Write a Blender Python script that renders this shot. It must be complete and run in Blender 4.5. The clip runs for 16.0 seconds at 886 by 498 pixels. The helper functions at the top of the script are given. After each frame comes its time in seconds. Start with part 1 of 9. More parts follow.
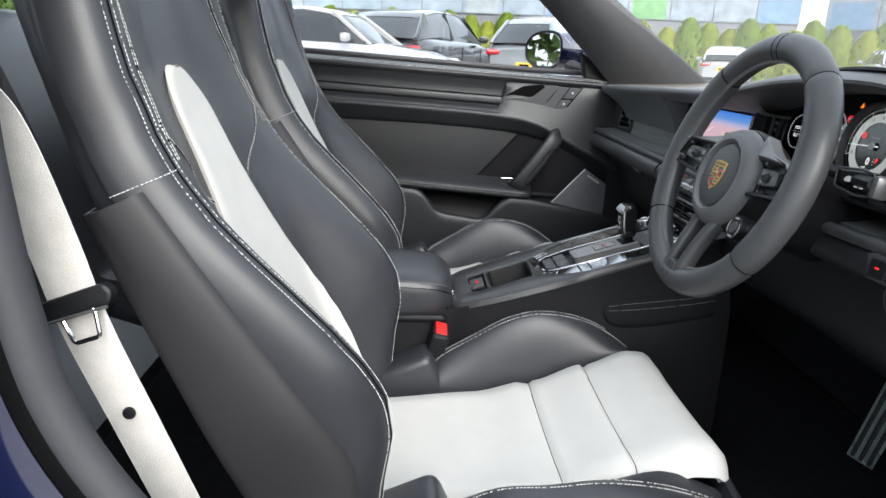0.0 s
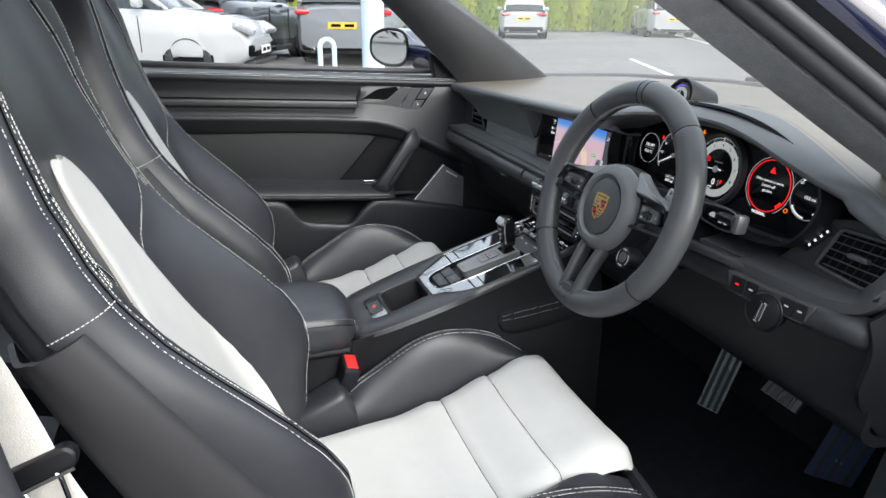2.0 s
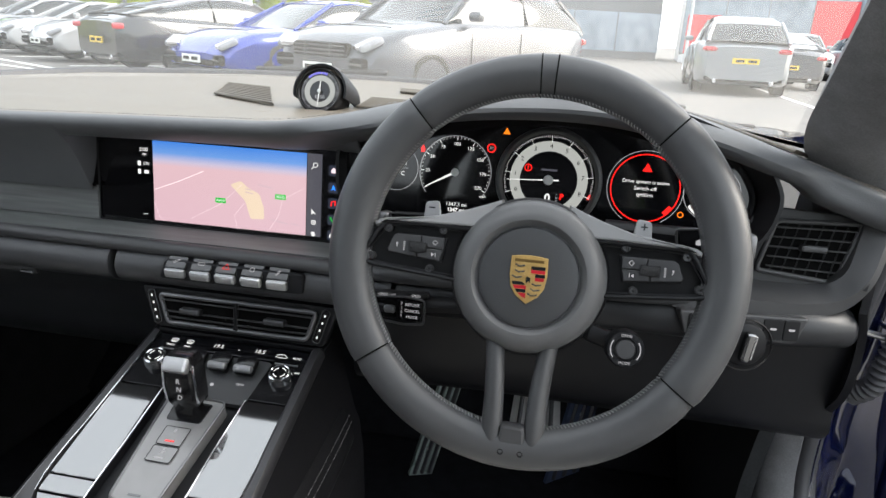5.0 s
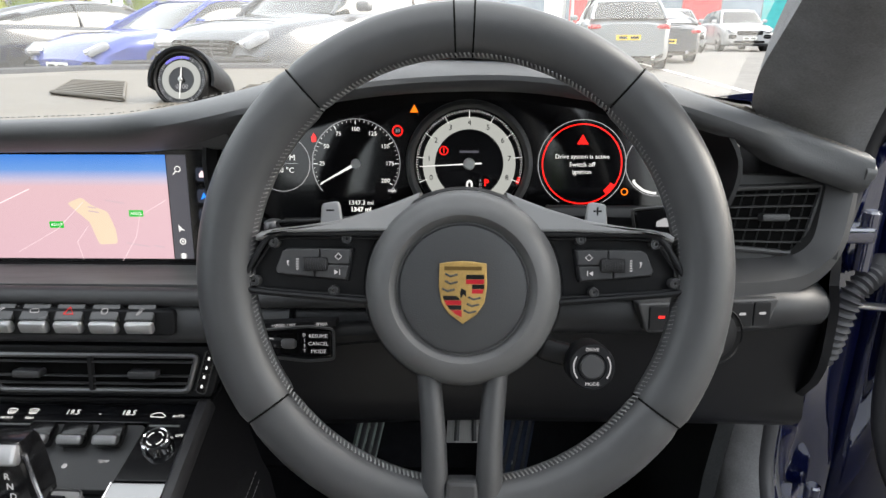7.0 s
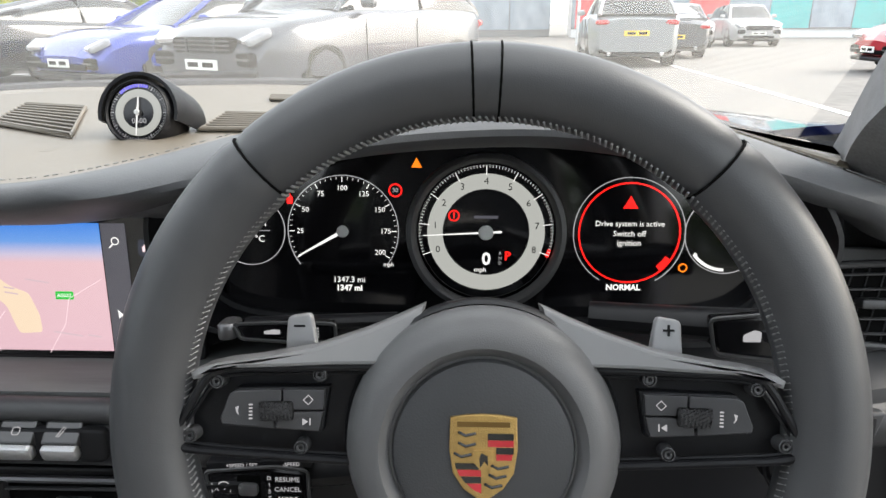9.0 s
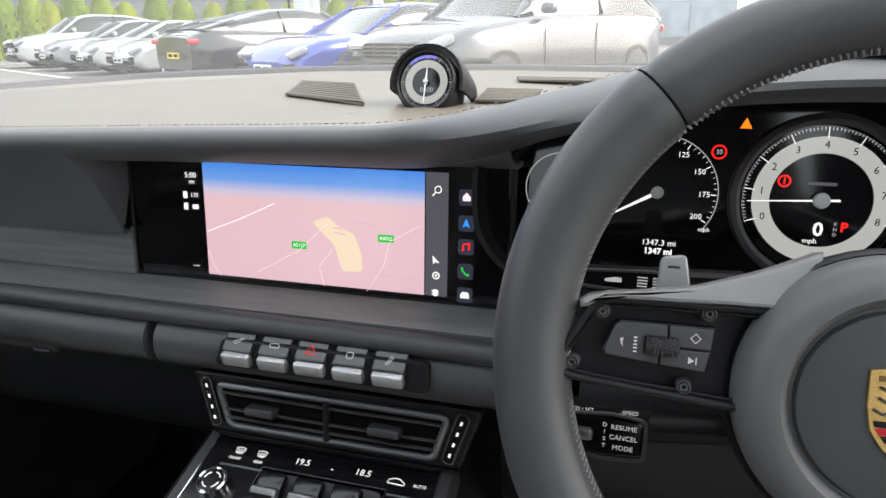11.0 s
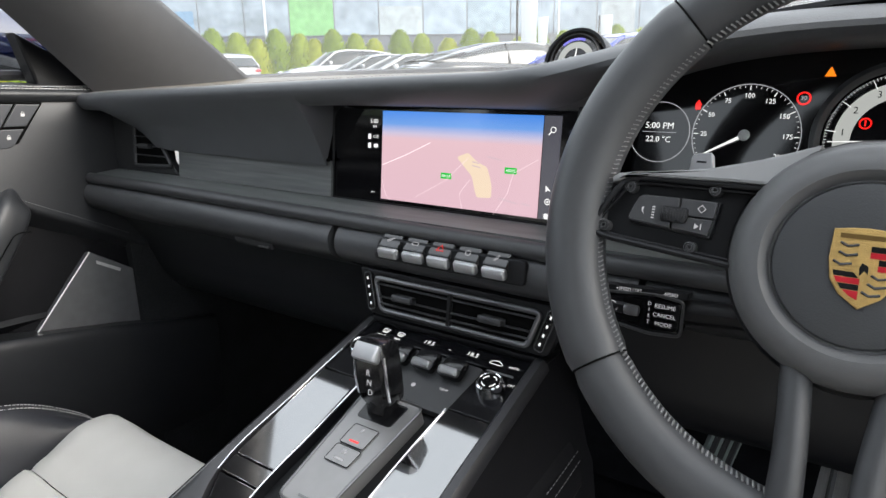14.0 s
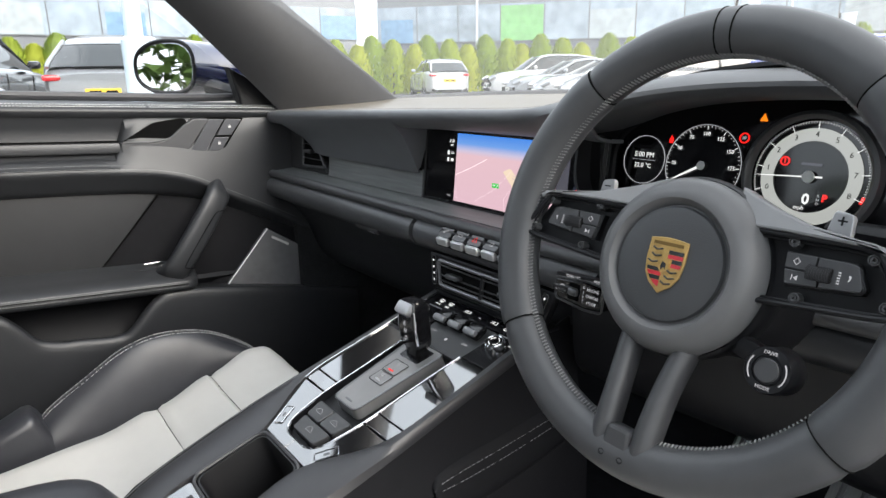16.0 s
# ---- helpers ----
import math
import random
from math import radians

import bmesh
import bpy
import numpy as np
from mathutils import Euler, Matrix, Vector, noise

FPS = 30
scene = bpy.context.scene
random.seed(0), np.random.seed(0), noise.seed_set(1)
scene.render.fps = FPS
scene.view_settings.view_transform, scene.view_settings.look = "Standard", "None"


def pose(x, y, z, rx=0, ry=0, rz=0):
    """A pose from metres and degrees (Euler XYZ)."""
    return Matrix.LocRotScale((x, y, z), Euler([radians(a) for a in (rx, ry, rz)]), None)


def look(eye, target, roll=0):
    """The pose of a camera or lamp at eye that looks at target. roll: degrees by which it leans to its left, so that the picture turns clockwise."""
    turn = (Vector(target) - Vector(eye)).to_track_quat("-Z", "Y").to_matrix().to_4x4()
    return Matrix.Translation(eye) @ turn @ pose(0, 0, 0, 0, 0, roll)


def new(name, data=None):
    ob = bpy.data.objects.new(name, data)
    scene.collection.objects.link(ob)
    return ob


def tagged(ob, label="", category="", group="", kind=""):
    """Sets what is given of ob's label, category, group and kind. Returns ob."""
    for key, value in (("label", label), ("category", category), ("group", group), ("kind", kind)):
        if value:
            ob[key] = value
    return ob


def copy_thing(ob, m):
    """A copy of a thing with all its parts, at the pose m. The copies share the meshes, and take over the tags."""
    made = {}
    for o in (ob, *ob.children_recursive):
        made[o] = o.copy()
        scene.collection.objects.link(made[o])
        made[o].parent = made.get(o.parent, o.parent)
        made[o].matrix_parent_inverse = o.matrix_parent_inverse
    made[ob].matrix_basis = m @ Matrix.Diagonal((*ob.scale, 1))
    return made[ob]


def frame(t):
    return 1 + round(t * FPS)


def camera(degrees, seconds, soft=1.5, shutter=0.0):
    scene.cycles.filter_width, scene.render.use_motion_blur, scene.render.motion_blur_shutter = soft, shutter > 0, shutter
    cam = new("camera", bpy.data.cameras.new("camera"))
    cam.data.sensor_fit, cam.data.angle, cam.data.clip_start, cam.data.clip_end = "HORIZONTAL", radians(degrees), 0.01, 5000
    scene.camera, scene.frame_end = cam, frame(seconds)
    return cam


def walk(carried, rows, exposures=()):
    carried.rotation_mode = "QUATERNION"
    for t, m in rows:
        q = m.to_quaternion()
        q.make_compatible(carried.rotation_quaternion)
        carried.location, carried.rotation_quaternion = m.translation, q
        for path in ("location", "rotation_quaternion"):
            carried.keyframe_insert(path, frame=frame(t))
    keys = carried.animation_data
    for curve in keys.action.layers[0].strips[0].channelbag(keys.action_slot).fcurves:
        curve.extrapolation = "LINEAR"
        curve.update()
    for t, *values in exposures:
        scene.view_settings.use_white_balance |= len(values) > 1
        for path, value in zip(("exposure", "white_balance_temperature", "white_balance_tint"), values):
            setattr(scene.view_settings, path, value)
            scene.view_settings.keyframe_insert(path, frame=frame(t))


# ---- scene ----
cam = camera(68.7, 16.0)
PATH = [
    (0, (1.208, -0.417, 0.967), (-0.704, -0.313, 0.388), 2.3),
    (0.5, (1.232, -0.472, 1.025), (-0.649, -0.177, 0.414), 1.8),
    (1, (1.232, -0.527, 1.067), (-0.609, -0.092, 0.418), 1.4),
    (1.5, (1.203, -0.538, 1.08), (-0.608, -0.013, 0.411), 0.9),
    (2, (1.177, -0.539, 1.104), (-0.596, 0.072, 0.408), 0.7),
    (2.5, (1.156, -0.541, 1.161), (-0.519, 0.279, 0.438), 1.6),
    (3, (1.001, -0.536, 1.174), (-0.415, 0.681, 0.458), 3.4),
    (3.5, (0.757, -0.557, 1.123), (-0.363, 0.956, 0.448), 4.2),
    (3.6, (0.721, -0.547, 1.111), (-0.315, 1.03, 0.448), 4.2),
    (3.7, (0.68, -0.542, 1.086), (-0.302, 1.083, 0.459), 4.7),
    (5.8, (0.335, -0.523, 0.996), (0.242, 1.365, 0.344), 0.4),
    (6, (0.341, -0.516, 0.986), (0.266, 1.373, 0.331), 0.1),
    (6.5, (0.351, -0.471, 0.983), (0.299, 1.42, 0.334), -0.0),
    (7, (0.35, -0.406, 0.99), (0.297, 1.487, 0.347), -0.2),
    (7.5, (0.345, -0.362, 1.001), (0.286, 1.533, 0.363), -0.2),
    (8, (0.346, -0.301, 1.013), (0.29, 1.594, 0.376), -0.2),
    (8.2, (0.35, -0.281, 1.016), (0.293, 1.612, 0.373), -0.2),
    (10.3, (0.286, -0.254, 1.017), (0.065, 1.62, 0.354), -0.1),
    (10.5, (0.271, -0.269, 1.004), (-0.059, 1.597, 0.364), -0.7),
    (11, (0.229, -0.289, 0.982), (-0.305, 1.532, 0.351), -0.8),
    (11.5, (0.198, -0.293, 0.956), (-0.475, 1.492, 0.356), -0.6),
    (12, (0.196, -0.303, 0.953), (-0.588, 1.449, 0.391), -0.3),
    (12.5, (0.201, -0.308, 0.951), (-0.641, 1.423, 0.408), 0.1),
    (13, (0.238, -0.327, 0.946), (-0.699, 1.361, 0.426), -0.2),
    (13.5, (0.294, -0.355, 0.94), (-0.72, 1.287, 0.413), -0.6),
    (14, (0.359, -0.388, 0.924), (-0.754, 1.186, 0.393), -0.8),
    (14.5, (0.417, -0.414, 0.914), (-0.802, 1.083, 0.391), -0.8),
    (15, (0.488, -0.429, 0.918), (-0.857, 0.958, 0.402), -0.9),
    (15.5, (0.56, -0.424, 0.946), (-0.895, 0.848, 0.433), -0.9),
    (16, (0.623, -0.415, 0.961), (-0.919, 0.751, 0.447), -0.8),
]
walk(cam, [(t, look(eye, target, roll)) for t, eye, target, roll in PATH], exposures=[(0, 1.58, 6250, 8), (3.5, 1.63, 6300, 8), (6.0, 1.93, 6800, 9), (12.0, 1.85, 6650, 9), (16, 1.85, 6550, 9)])

# ---- light ----
world = bpy.data.worlds.new("overcast_sky")
scene.world = world
world.use_nodes = True
_nt = world.node_tree
_bg = _nt.nodes["Background"]
_sky = _nt.nodes.new("ShaderNodeTexSky")
_sky.sky_type, _sky.sun_disc = "NISHITA", False
_sky.sun_elevation, _sky.sun_rotation = radians(34), radians(73)
_sky.air_density, _sky.dust_density, _sky.ozone_density = 1.0, 4.0, 1.0
_soft = _nt.nodes.new("ShaderNodeMixRGB")
_soft.inputs[0].default_value = 0.72
_soft.inputs[2].default_value = (5.4, 5.75, 6.05, 1)
_nt.links.new(_sky.outputs[0], _soft.inputs[1])
_nt.links.new(_soft.outputs[0], _bg.inputs[0])
_bg.inputs[1].default_value = 0.15
_sun = new("sun", bpy.data.lights.new("sun", "SUN"))
_sun.data.energy, _sun.data.angle, _sun.data.color = 1.2, radians(40), (1.0, 0.985, 0.96)
_sun.matrix_world = look((10, 3, 7), (0, 0, 0))

# ---- materials ----
GROUND = 0.10


def mat(name, base, rough=0.5, metal=0.0, var=0.12, scale=60.0, bump=0.0, bump_scale=400.0, coat=0.0, spec=0.5,
        stretch=(1, 1, 1), emit=0.0, rvar=0.08):
    """A surface with colour varied at two scales, uneven gloss and fine relief."""
    m = bpy.data.materials.new(name)
    m.use_nodes = True
    nt = m.node_tree
    b = nt.nodes["Principled BSDF"]
    b.inputs["Metallic"].default_value = metal
    b.inputs["Coat Weight"].default_value = coat
    b.inputs["Coat Roughness"].default_value = 0.04
    b.inputs["Specular IOR Level"].default_value = spec
    co = nt.nodes.new("ShaderNodeTexCoord")
    mp = nt.nodes.new("ShaderNodeMapping")
    mp.inputs["Scale"].default_value = stretch
    nt.links.new(co.outputs["Object"], mp.inputs["Vector"])
    fine = nt.nodes.new("ShaderNodeTexNoise")
    fine.inputs["Scale"].default_value, fine.inputs["Detail"].default_value = scale, 5
    wide = nt.nodes.new("ShaderNodeTexNoise")
    wide.inputs["Scale"].default_value, wide.inputs["Detail"].default_value = scale / 12, 3
    for n in (fine, wide):
        nt.links.new(mp.outputs[0], n.inputs["Vector"])
    add = nt.nodes.new("ShaderNodeMath")
    add.operation = "ADD"
    nt.links.new(fine.outputs["Fac"], add.inputs[0])
    nt.links.new(wide.outputs["Fac"], add.inputs[1])
    ramp = nt.nodes.new("ShaderNodeMapRange")
    ramp.inputs["From Min"].default_value, ramp.inputs["From Max"].default_value = 0.6, 1.4
    ramp.inputs["To Min"].default_value, ramp.inputs["To Max"].default_value = 1 - var, 1 + var
    nt.links.new(add.outputs[0], ramp.inputs["Value"])
    mul = nt.nodes.new("ShaderNodeVectorMath")
    mul.operation = "SCALE"
    mul.inputs[0].default_value = base
    nt.links.new(ramp.outputs[0], mul.inputs["Scale"])
    nt.links.new(mul.outputs[0], b.inputs["Base Color"])
    rr = nt.nodes.new("ShaderNodeMapRange")
    rr.inputs["From Min"].default_value, rr.inputs["From Max"].default_value = 0.3, 0.7
    rr.inputs["To Min"].default_value, rr.inputs["To Max"].default_value = max(rough * (1 - rvar), 0.0), min(rough * (1 + rvar), 1.0)
    nt.links.new(wide.outputs["Fac"], rr.inputs["Value"])
    nt.links.new(rr.outputs[0], b.inputs["Roughness"])
    if bump:
        tex = nt.nodes.new("ShaderNodeTexVoronoi")
        tex.inputs["Scale"].default_value = bump_scale
        nt.links.new(mp.outputs[0], tex.inputs["Vector"])
        bp = nt.nodes.new("ShaderNodeBump")
        bp.inputs["Strength"].default_value, bp.inputs["Distance"].default_value = bump, 0.0004
        nt.links.new(tex.outputs["Distance"], bp.inputs["Height"])
        nt.links.new(bp.outputs[0], b.inputs["Normal"])
    if emit:
        nt.links.new(mul.outputs[0], b.inputs["Emission Color"])
        b.inputs["Emission Strength"].default_value = emit
    return m


def glass(name, tint=(1, 1, 1), rough=0.0, film=0.0):
    """A thin pane: mostly clear, with its reflection, and a pale film imitating glare haze where film is given."""
    m = bpy.data.materials.new(name)
    m.use_nodes = True
    nt = m.node_tree
    nt.nodes.remove(nt.nodes["Principled BSDF"])
    out = nt.nodes["Material Output"]
    tr, gl, mx, fr, pw, ad = (nt.nodes.new(k) for k in ("ShaderNodeBsdfTransparent", "ShaderNodeBsdfGlossy", "ShaderNodeMixShader", "ShaderNodeLayerWeight", "ShaderNodeMath", "ShaderNodeMath"))
    tr.inputs[0].default_value = (*tint, 1)
    gl.inputs["Roughness"].default_value = rough
    fr.inputs["Blend"].default_value = 0.5
    pw.operation, ad.operation = "POWER", "MULTIPLY_ADD"
    pw.inputs[1].default_value = 5
    ad.inputs[1].default_value, ad.inputs[2].default_value = 1.3, 0.06
    nt.links.new(fr.outputs["Facing"], pw.inputs[0])
    nt.links.new(pw.outputs[0], ad.inputs[0])
    nt.links.new(ad.outputs[0], mx.inputs[0])
    if film:
        df, dm = nt.nodes.new("ShaderNodeBsdfTranslucent"), nt.nodes.new("ShaderNodeMixShader")
        df.inputs[0].default_value = (0.9, 0.88, 0.84, 1)
        dm.inputs[0].default_value = film
        nt.links.new(tr.outputs[0], dm.inputs[1])
        nt.links.new(df.outputs[0], dm.inputs[2])
        nt.links.new(dm.outputs[0], mx.inputs[1])
    else:
        nt.links.new(tr.outputs[0], mx.inputs[1])
    nt.links.new(gl.outputs[0], mx.inputs[2])
    nt.links.new(mx.outputs[0], out.inputs[0])
    return m


LEATHER = mat("black_leather", (0.027, 0.028, 0.033), 0.37, var=0.12, scale=40, bump=0.25, bump_scale=900, spec=0.5)
LEATHER_SOFT = mat("grey_black_leather", (0.046, 0.0475, 0.050), 0.45, var=0.1, scale=30, bump=0.22, bump_scale=1000, spec=0.4)
CHALK = mat("chalk_leather", (0.52, 0.51, 0.485), 0.55, var=0.05, scale=25, bump=0.2, bump_scale=900, spec=0.3)
RIM_LEATHER = mat("smooth_leather", (0.052, 0.053, 0.056), 0.42, var=0.1, scale=50, bump=0.12, bump_scale=1500, spec=0.5)
# Black leather; the daylight on the dash top is put into this pale colour.
DASH_TOP = mat("daylit_dash_top_leather", (0.1408, 0.1216, 0.096), 0.46, var=0.1, scale=30, bump=0.3, bump_scale=800, spec=0.5)
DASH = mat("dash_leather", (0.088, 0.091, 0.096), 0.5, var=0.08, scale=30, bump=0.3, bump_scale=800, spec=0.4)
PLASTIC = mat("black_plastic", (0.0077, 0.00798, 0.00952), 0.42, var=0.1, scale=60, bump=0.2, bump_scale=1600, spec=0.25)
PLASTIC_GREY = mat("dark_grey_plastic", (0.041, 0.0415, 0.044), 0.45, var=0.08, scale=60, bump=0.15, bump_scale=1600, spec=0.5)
SATIN = mat("satin_grey_metal", (0.16, 0.16, 0.165), 0.38, metal=0.7, var=0.06, scale=80)
GLOSS = mat("piano_black", (0.006, 0.006, 0.007), 0.06, var=0.1, scale=20, coat=0.5, rvar=0.3)
GLOSS.node_tree.nodes["Principled BSDF"].inputs["IOR"].default_value = 2.9
GLOSS_SOFT = mat("control_panel_black", (0.006, 0.006, 0.007), 0.16, var=0.1, scale=20, spec=0.35)
SATIN_DARK = mat("dark_satin_metal", (0.24, 0.235, 0.235), 0.36, metal=0.4, var=0.06, scale=80)
# Satin black cover; the sky light on its upward face is put into this grey.
SPOKE = mat("skylit_satin_spoke", (0.17, 0.17, 0.172), 0.42, metal=0.2, var=0.06, scale=60)
LEVER = mat("lever_black", (0.007, 0.007, 0.008), 0.16, var=0.1)
DOOR = mat("door_leather", (0.02188, 0.02312, 0.02563), 0.43, var=0.1, scale=30, bump=0.25, bump_scale=900, spec=0.45)
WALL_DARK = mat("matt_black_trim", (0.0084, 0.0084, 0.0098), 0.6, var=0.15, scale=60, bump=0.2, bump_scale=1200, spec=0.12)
RAIL = mat("dark_satin_rail", (0.026, 0.0255, 0.028), 0.36, var=0.06, scale=60, bump=0.1, bump_scale=1600, spec=0.5)
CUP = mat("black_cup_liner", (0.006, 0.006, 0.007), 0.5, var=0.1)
CHROME = mat("chrome", (0.75, 0.75, 0.77), 0.14, metal=1.0, var=0.04, scale=40)
CARPET = mat("black_carpet", (0.016, 0.0165, 0.019), 0.95, var=0.4, scale=500, bump=1.0, bump_scale=700, spec=0.05)
CARPET_GREY = mat("grey_alcantara", (0.0224, 0.0238, 0.0252), 0.95, var=0.35, scale=300, bump=0.8, bump_scale=900, spec=0.1)
# Driver-side pillar cloth, with the light falling on it put into its grey.
PILLAR = mat("lit_grey_pillar_cloth", (0.19, 0.19, 0.197), 0.75, var=0.25, scale=500, bump=0.6, bump_scale=1200, spec=0.3)
WOOD = mat("grey_brushed_trim", (0.115, 0.120, 0.119), 0.45, var=0.45, scale=90, stretch=(0.12, 1, 3.0), bump=0.2, bump_scale=600, spec=0.4)
RUBBER = mat("black_rubber", (0.042, 0.042, 0.047), 0.55, var=0.15, scale=50, bump=0.1)
ALU = mat("brushed_aluminium", (0.5, 0.5, 0.5), 0.3, metal=1.0, var=0.15, scale=80, stretch=(8, 1, 1))
BLUE = mat("blue_paint", (0.003, 0.006, 0.040), 0.12, metal=0.3, var=0.06, scale=30, coat=1.0)
BLUE.node_tree.nodes["Principled BSDF"].inputs["Coat IOR"].default_value = 2.2
THREAD = mat("pale_thread", (0.546, 0.546, 0.533), 0.8, var=0.1, scale=200)
THREAD_DARK = mat("grey_thread", (0.224, 0.224, 0.224), 0.8, var=0.1, scale=200)
BELT = mat("chalk_webbing", (0.748, 0.726, 0.682), 0.85, var=0.12, scale=600, bump=0.9, bump_scale=700)
RED_PLASTIC = mat("red_plastic", (0.6, 0.015, 0.012), 0.4, var=0.05)
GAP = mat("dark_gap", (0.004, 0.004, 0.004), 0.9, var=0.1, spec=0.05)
PANE = glass("clear_pane")
# The film puts the windscreen's veiling glare into the glass as a pale haze.
SCREEN_PANE = glass("hazed_windscreen", film=0.09)
SCREEN_BLACK = mat("screen_glass", (0.004, 0.004, 0.005), 0.08, var=0.1, scale=10, rvar=0.4)


def glow(name, colour, strength=1.0):
    m = bpy.data.materials.new(name)
    m.use_nodes = True
    b = m.node_tree.nodes["Principled BSDF"]
    b.inputs["Base Color"].default_value = (0.01, 0.01, 0.01, 1)
    b.inputs["Roughness"].default_value = 0.15
    b.inputs["Emission Color"].default_value = (*colour, 1)
    b.inputs["Emission Strength"].default_value = strength
    return m


LIT_WHITE = glow("lit_white", (1, 1, 1), 0.308)
LIT_DIM = glow("lit_dim_white", (0.8, 0.8, 0.85), 0.154)
LIT_RED = glow("lit_red", (1, 0.015, 0.012), 0.378)
LIT_AMBER = glow("lit_amber", (1, 0.22, 0.01), 0.392)
LIT_BLUE = glow("lit_blue", (0.02, 0.25, 1), 0.392)
LIT_GREEN = glow("lit_green", (0.01, 0.45, 0.04), 0.364)
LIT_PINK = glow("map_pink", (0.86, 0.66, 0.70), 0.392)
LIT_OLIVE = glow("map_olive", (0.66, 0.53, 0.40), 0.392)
LIT_GREY = glow("screen_grey", (0.06, 0.06, 0.075), 0.392)


def map_material():
    """The lit map: pink land, with a band of blue sky that pales downwards."""
    m = bpy.data.materials.new("map_picture")
    m.use_nodes = True
    nt = m.node_tree
    b = nt.nodes["Principled BSDF"]
    b.inputs["Base Color"].default_value = (0.01, 0.01, 0.01, 1)
    b.inputs["Roughness"].default_value = 0.15
    b.inputs["Emission Strength"].default_value = 0.28
    co, sep, rp = (nt.nodes.new(k) for k in ("ShaderNodeTexCoord", "ShaderNodeSeparateXYZ", "ShaderNodeValToRGB"))
    nt.links.new(co.outputs["Generated"], sep.inputs[0])
    nt.links.new(sep.outputs["Z"], rp.inputs[0])
    e = rp.color_ramp.elements
    e[0].position, e[0].color = 0.0, (0.78, 0.52, 0.60, 1)
    e[1].position, e[1].color = 1.0, (0.06, 0.25, 0.80, 1)
    for pos, c in ((0.70, (0.80, 0.54, 0.60, 1)), (0.76, (0.62, 0.56, 0.74, 1)), (0.86, (0.16, 0.36, 0.82, 1))):
        k = e.new(pos)
        k.color = c
    nt.links.new(rp.outputs[0], b.inputs["Emission Color"])
    return m


MAP = map_material()

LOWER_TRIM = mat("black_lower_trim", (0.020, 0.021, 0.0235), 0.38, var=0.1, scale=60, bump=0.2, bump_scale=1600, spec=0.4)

# ---- building tools ----
def V(*a):
    return Vector(a)


def thing(name, label, category, at=(0, 0, 0), group="", kind="", m=None):
    ob = new(name)
    ob.empty_display_size = 0.05
    ob.matrix_world = m if m is not None else Matrix.Translation(at)
    ob["home"] = 1
    return tagged(ob, label, category, group, kind)


def smooth(me, angle=40):
    me.shade_smooth()
    me.set_sharp_from_angle(angle=radians(angle))


def edges_of_flats(bm):
    """Edges where a large flat face meets the small faces of its rounded rim."""
    bm.edges.index_update()
    out = []
    for e in bm.edges:
        f = e.link_faces
        if len(f) == 2 and 0.12 < e.calc_face_angle(0.0) < 1.2:
            a, b = sorted((f[0].calc_area(), f[1].calc_area()))
            if b > 6 * a and (len(f[0].verts) > 4 or len(f[1].verts) > 4 or len(bm.faces) < 80):
                out.append(e)
    return out


def part(name, bm, material, parent=None, label="", local=False, angle=40, kind=""):
    """One mesh object under a thing or a part. The mesh is in world metres, or in the thing's own if local."""
    if parent is not None and not local:
        bpy.context.view_layer.update()
        bm.transform(parent.matrix_world.inverted())
    bmesh.ops.recalc_face_normals(bm, faces=bm.faces)
    flat = [e.index for e in edges_of_flats(bm)]
    me = bpy.data.meshes.new(name)
    bm.to_mesh(me)
    bm.free()
    me.materials.append(material)
    smooth(me, angle)
    for i in flat:
        me.edges[i].use_edge_sharp = True
    ob = new(name, me)
    ob.parent = parent
    return tagged(ob, label, kind=kind)


def crom(pts, n=6, closed=False):
    """A smooth curve through the points."""
    p = [Vector(q) for q in pts]
    k = len(p)
    out = []
    for i in range(k if closed else k - 1):
        a, b, c, d = (p[(i - 1) % k], p[i], p[(i + 1) % k], p[(i + 2) % k]) if closed else (p[max(i - 1, 0)], p[i], p[i + 1], p[min(i + 2, k - 1)])
        for j in range(n):
            t = j / n
            out.append(0.5 * ((2 * b) + (c - a) * t + (2 * a - 5 * b + 4 * c - d) * t * t + (3 * b - a - 3 * c + d) * t ** 3))
    if not closed:
        out.append(p[-1])
    return out


def grid(rows, close_u=False, close_v=False, caps=False, bm=None):
    """Faces between rows of points of one length."""
    bm = bm or bmesh.new()
    vs = [[bm.verts.new(p) for p in r] for r in rows]
    nr, nc = len(vs), len(vs[0])
    for i in range(nr if close_v else nr - 1):
        for j in range(nc if close_u else nc - 1):
            a, b, c, d = vs[i][j], vs[i][(j + 1) % nc], vs[(i + 1) % nr][(j + 1) % nc], vs[(i + 1) % nr][j]
            try:
                bm.faces.new((a, b, c, d))
            except ValueError:
                pass
    if caps:
        for r in (vs[0], vs[-1]):
            try:
                bm.faces.new(r)
            except ValueError:
                pass
    return bm


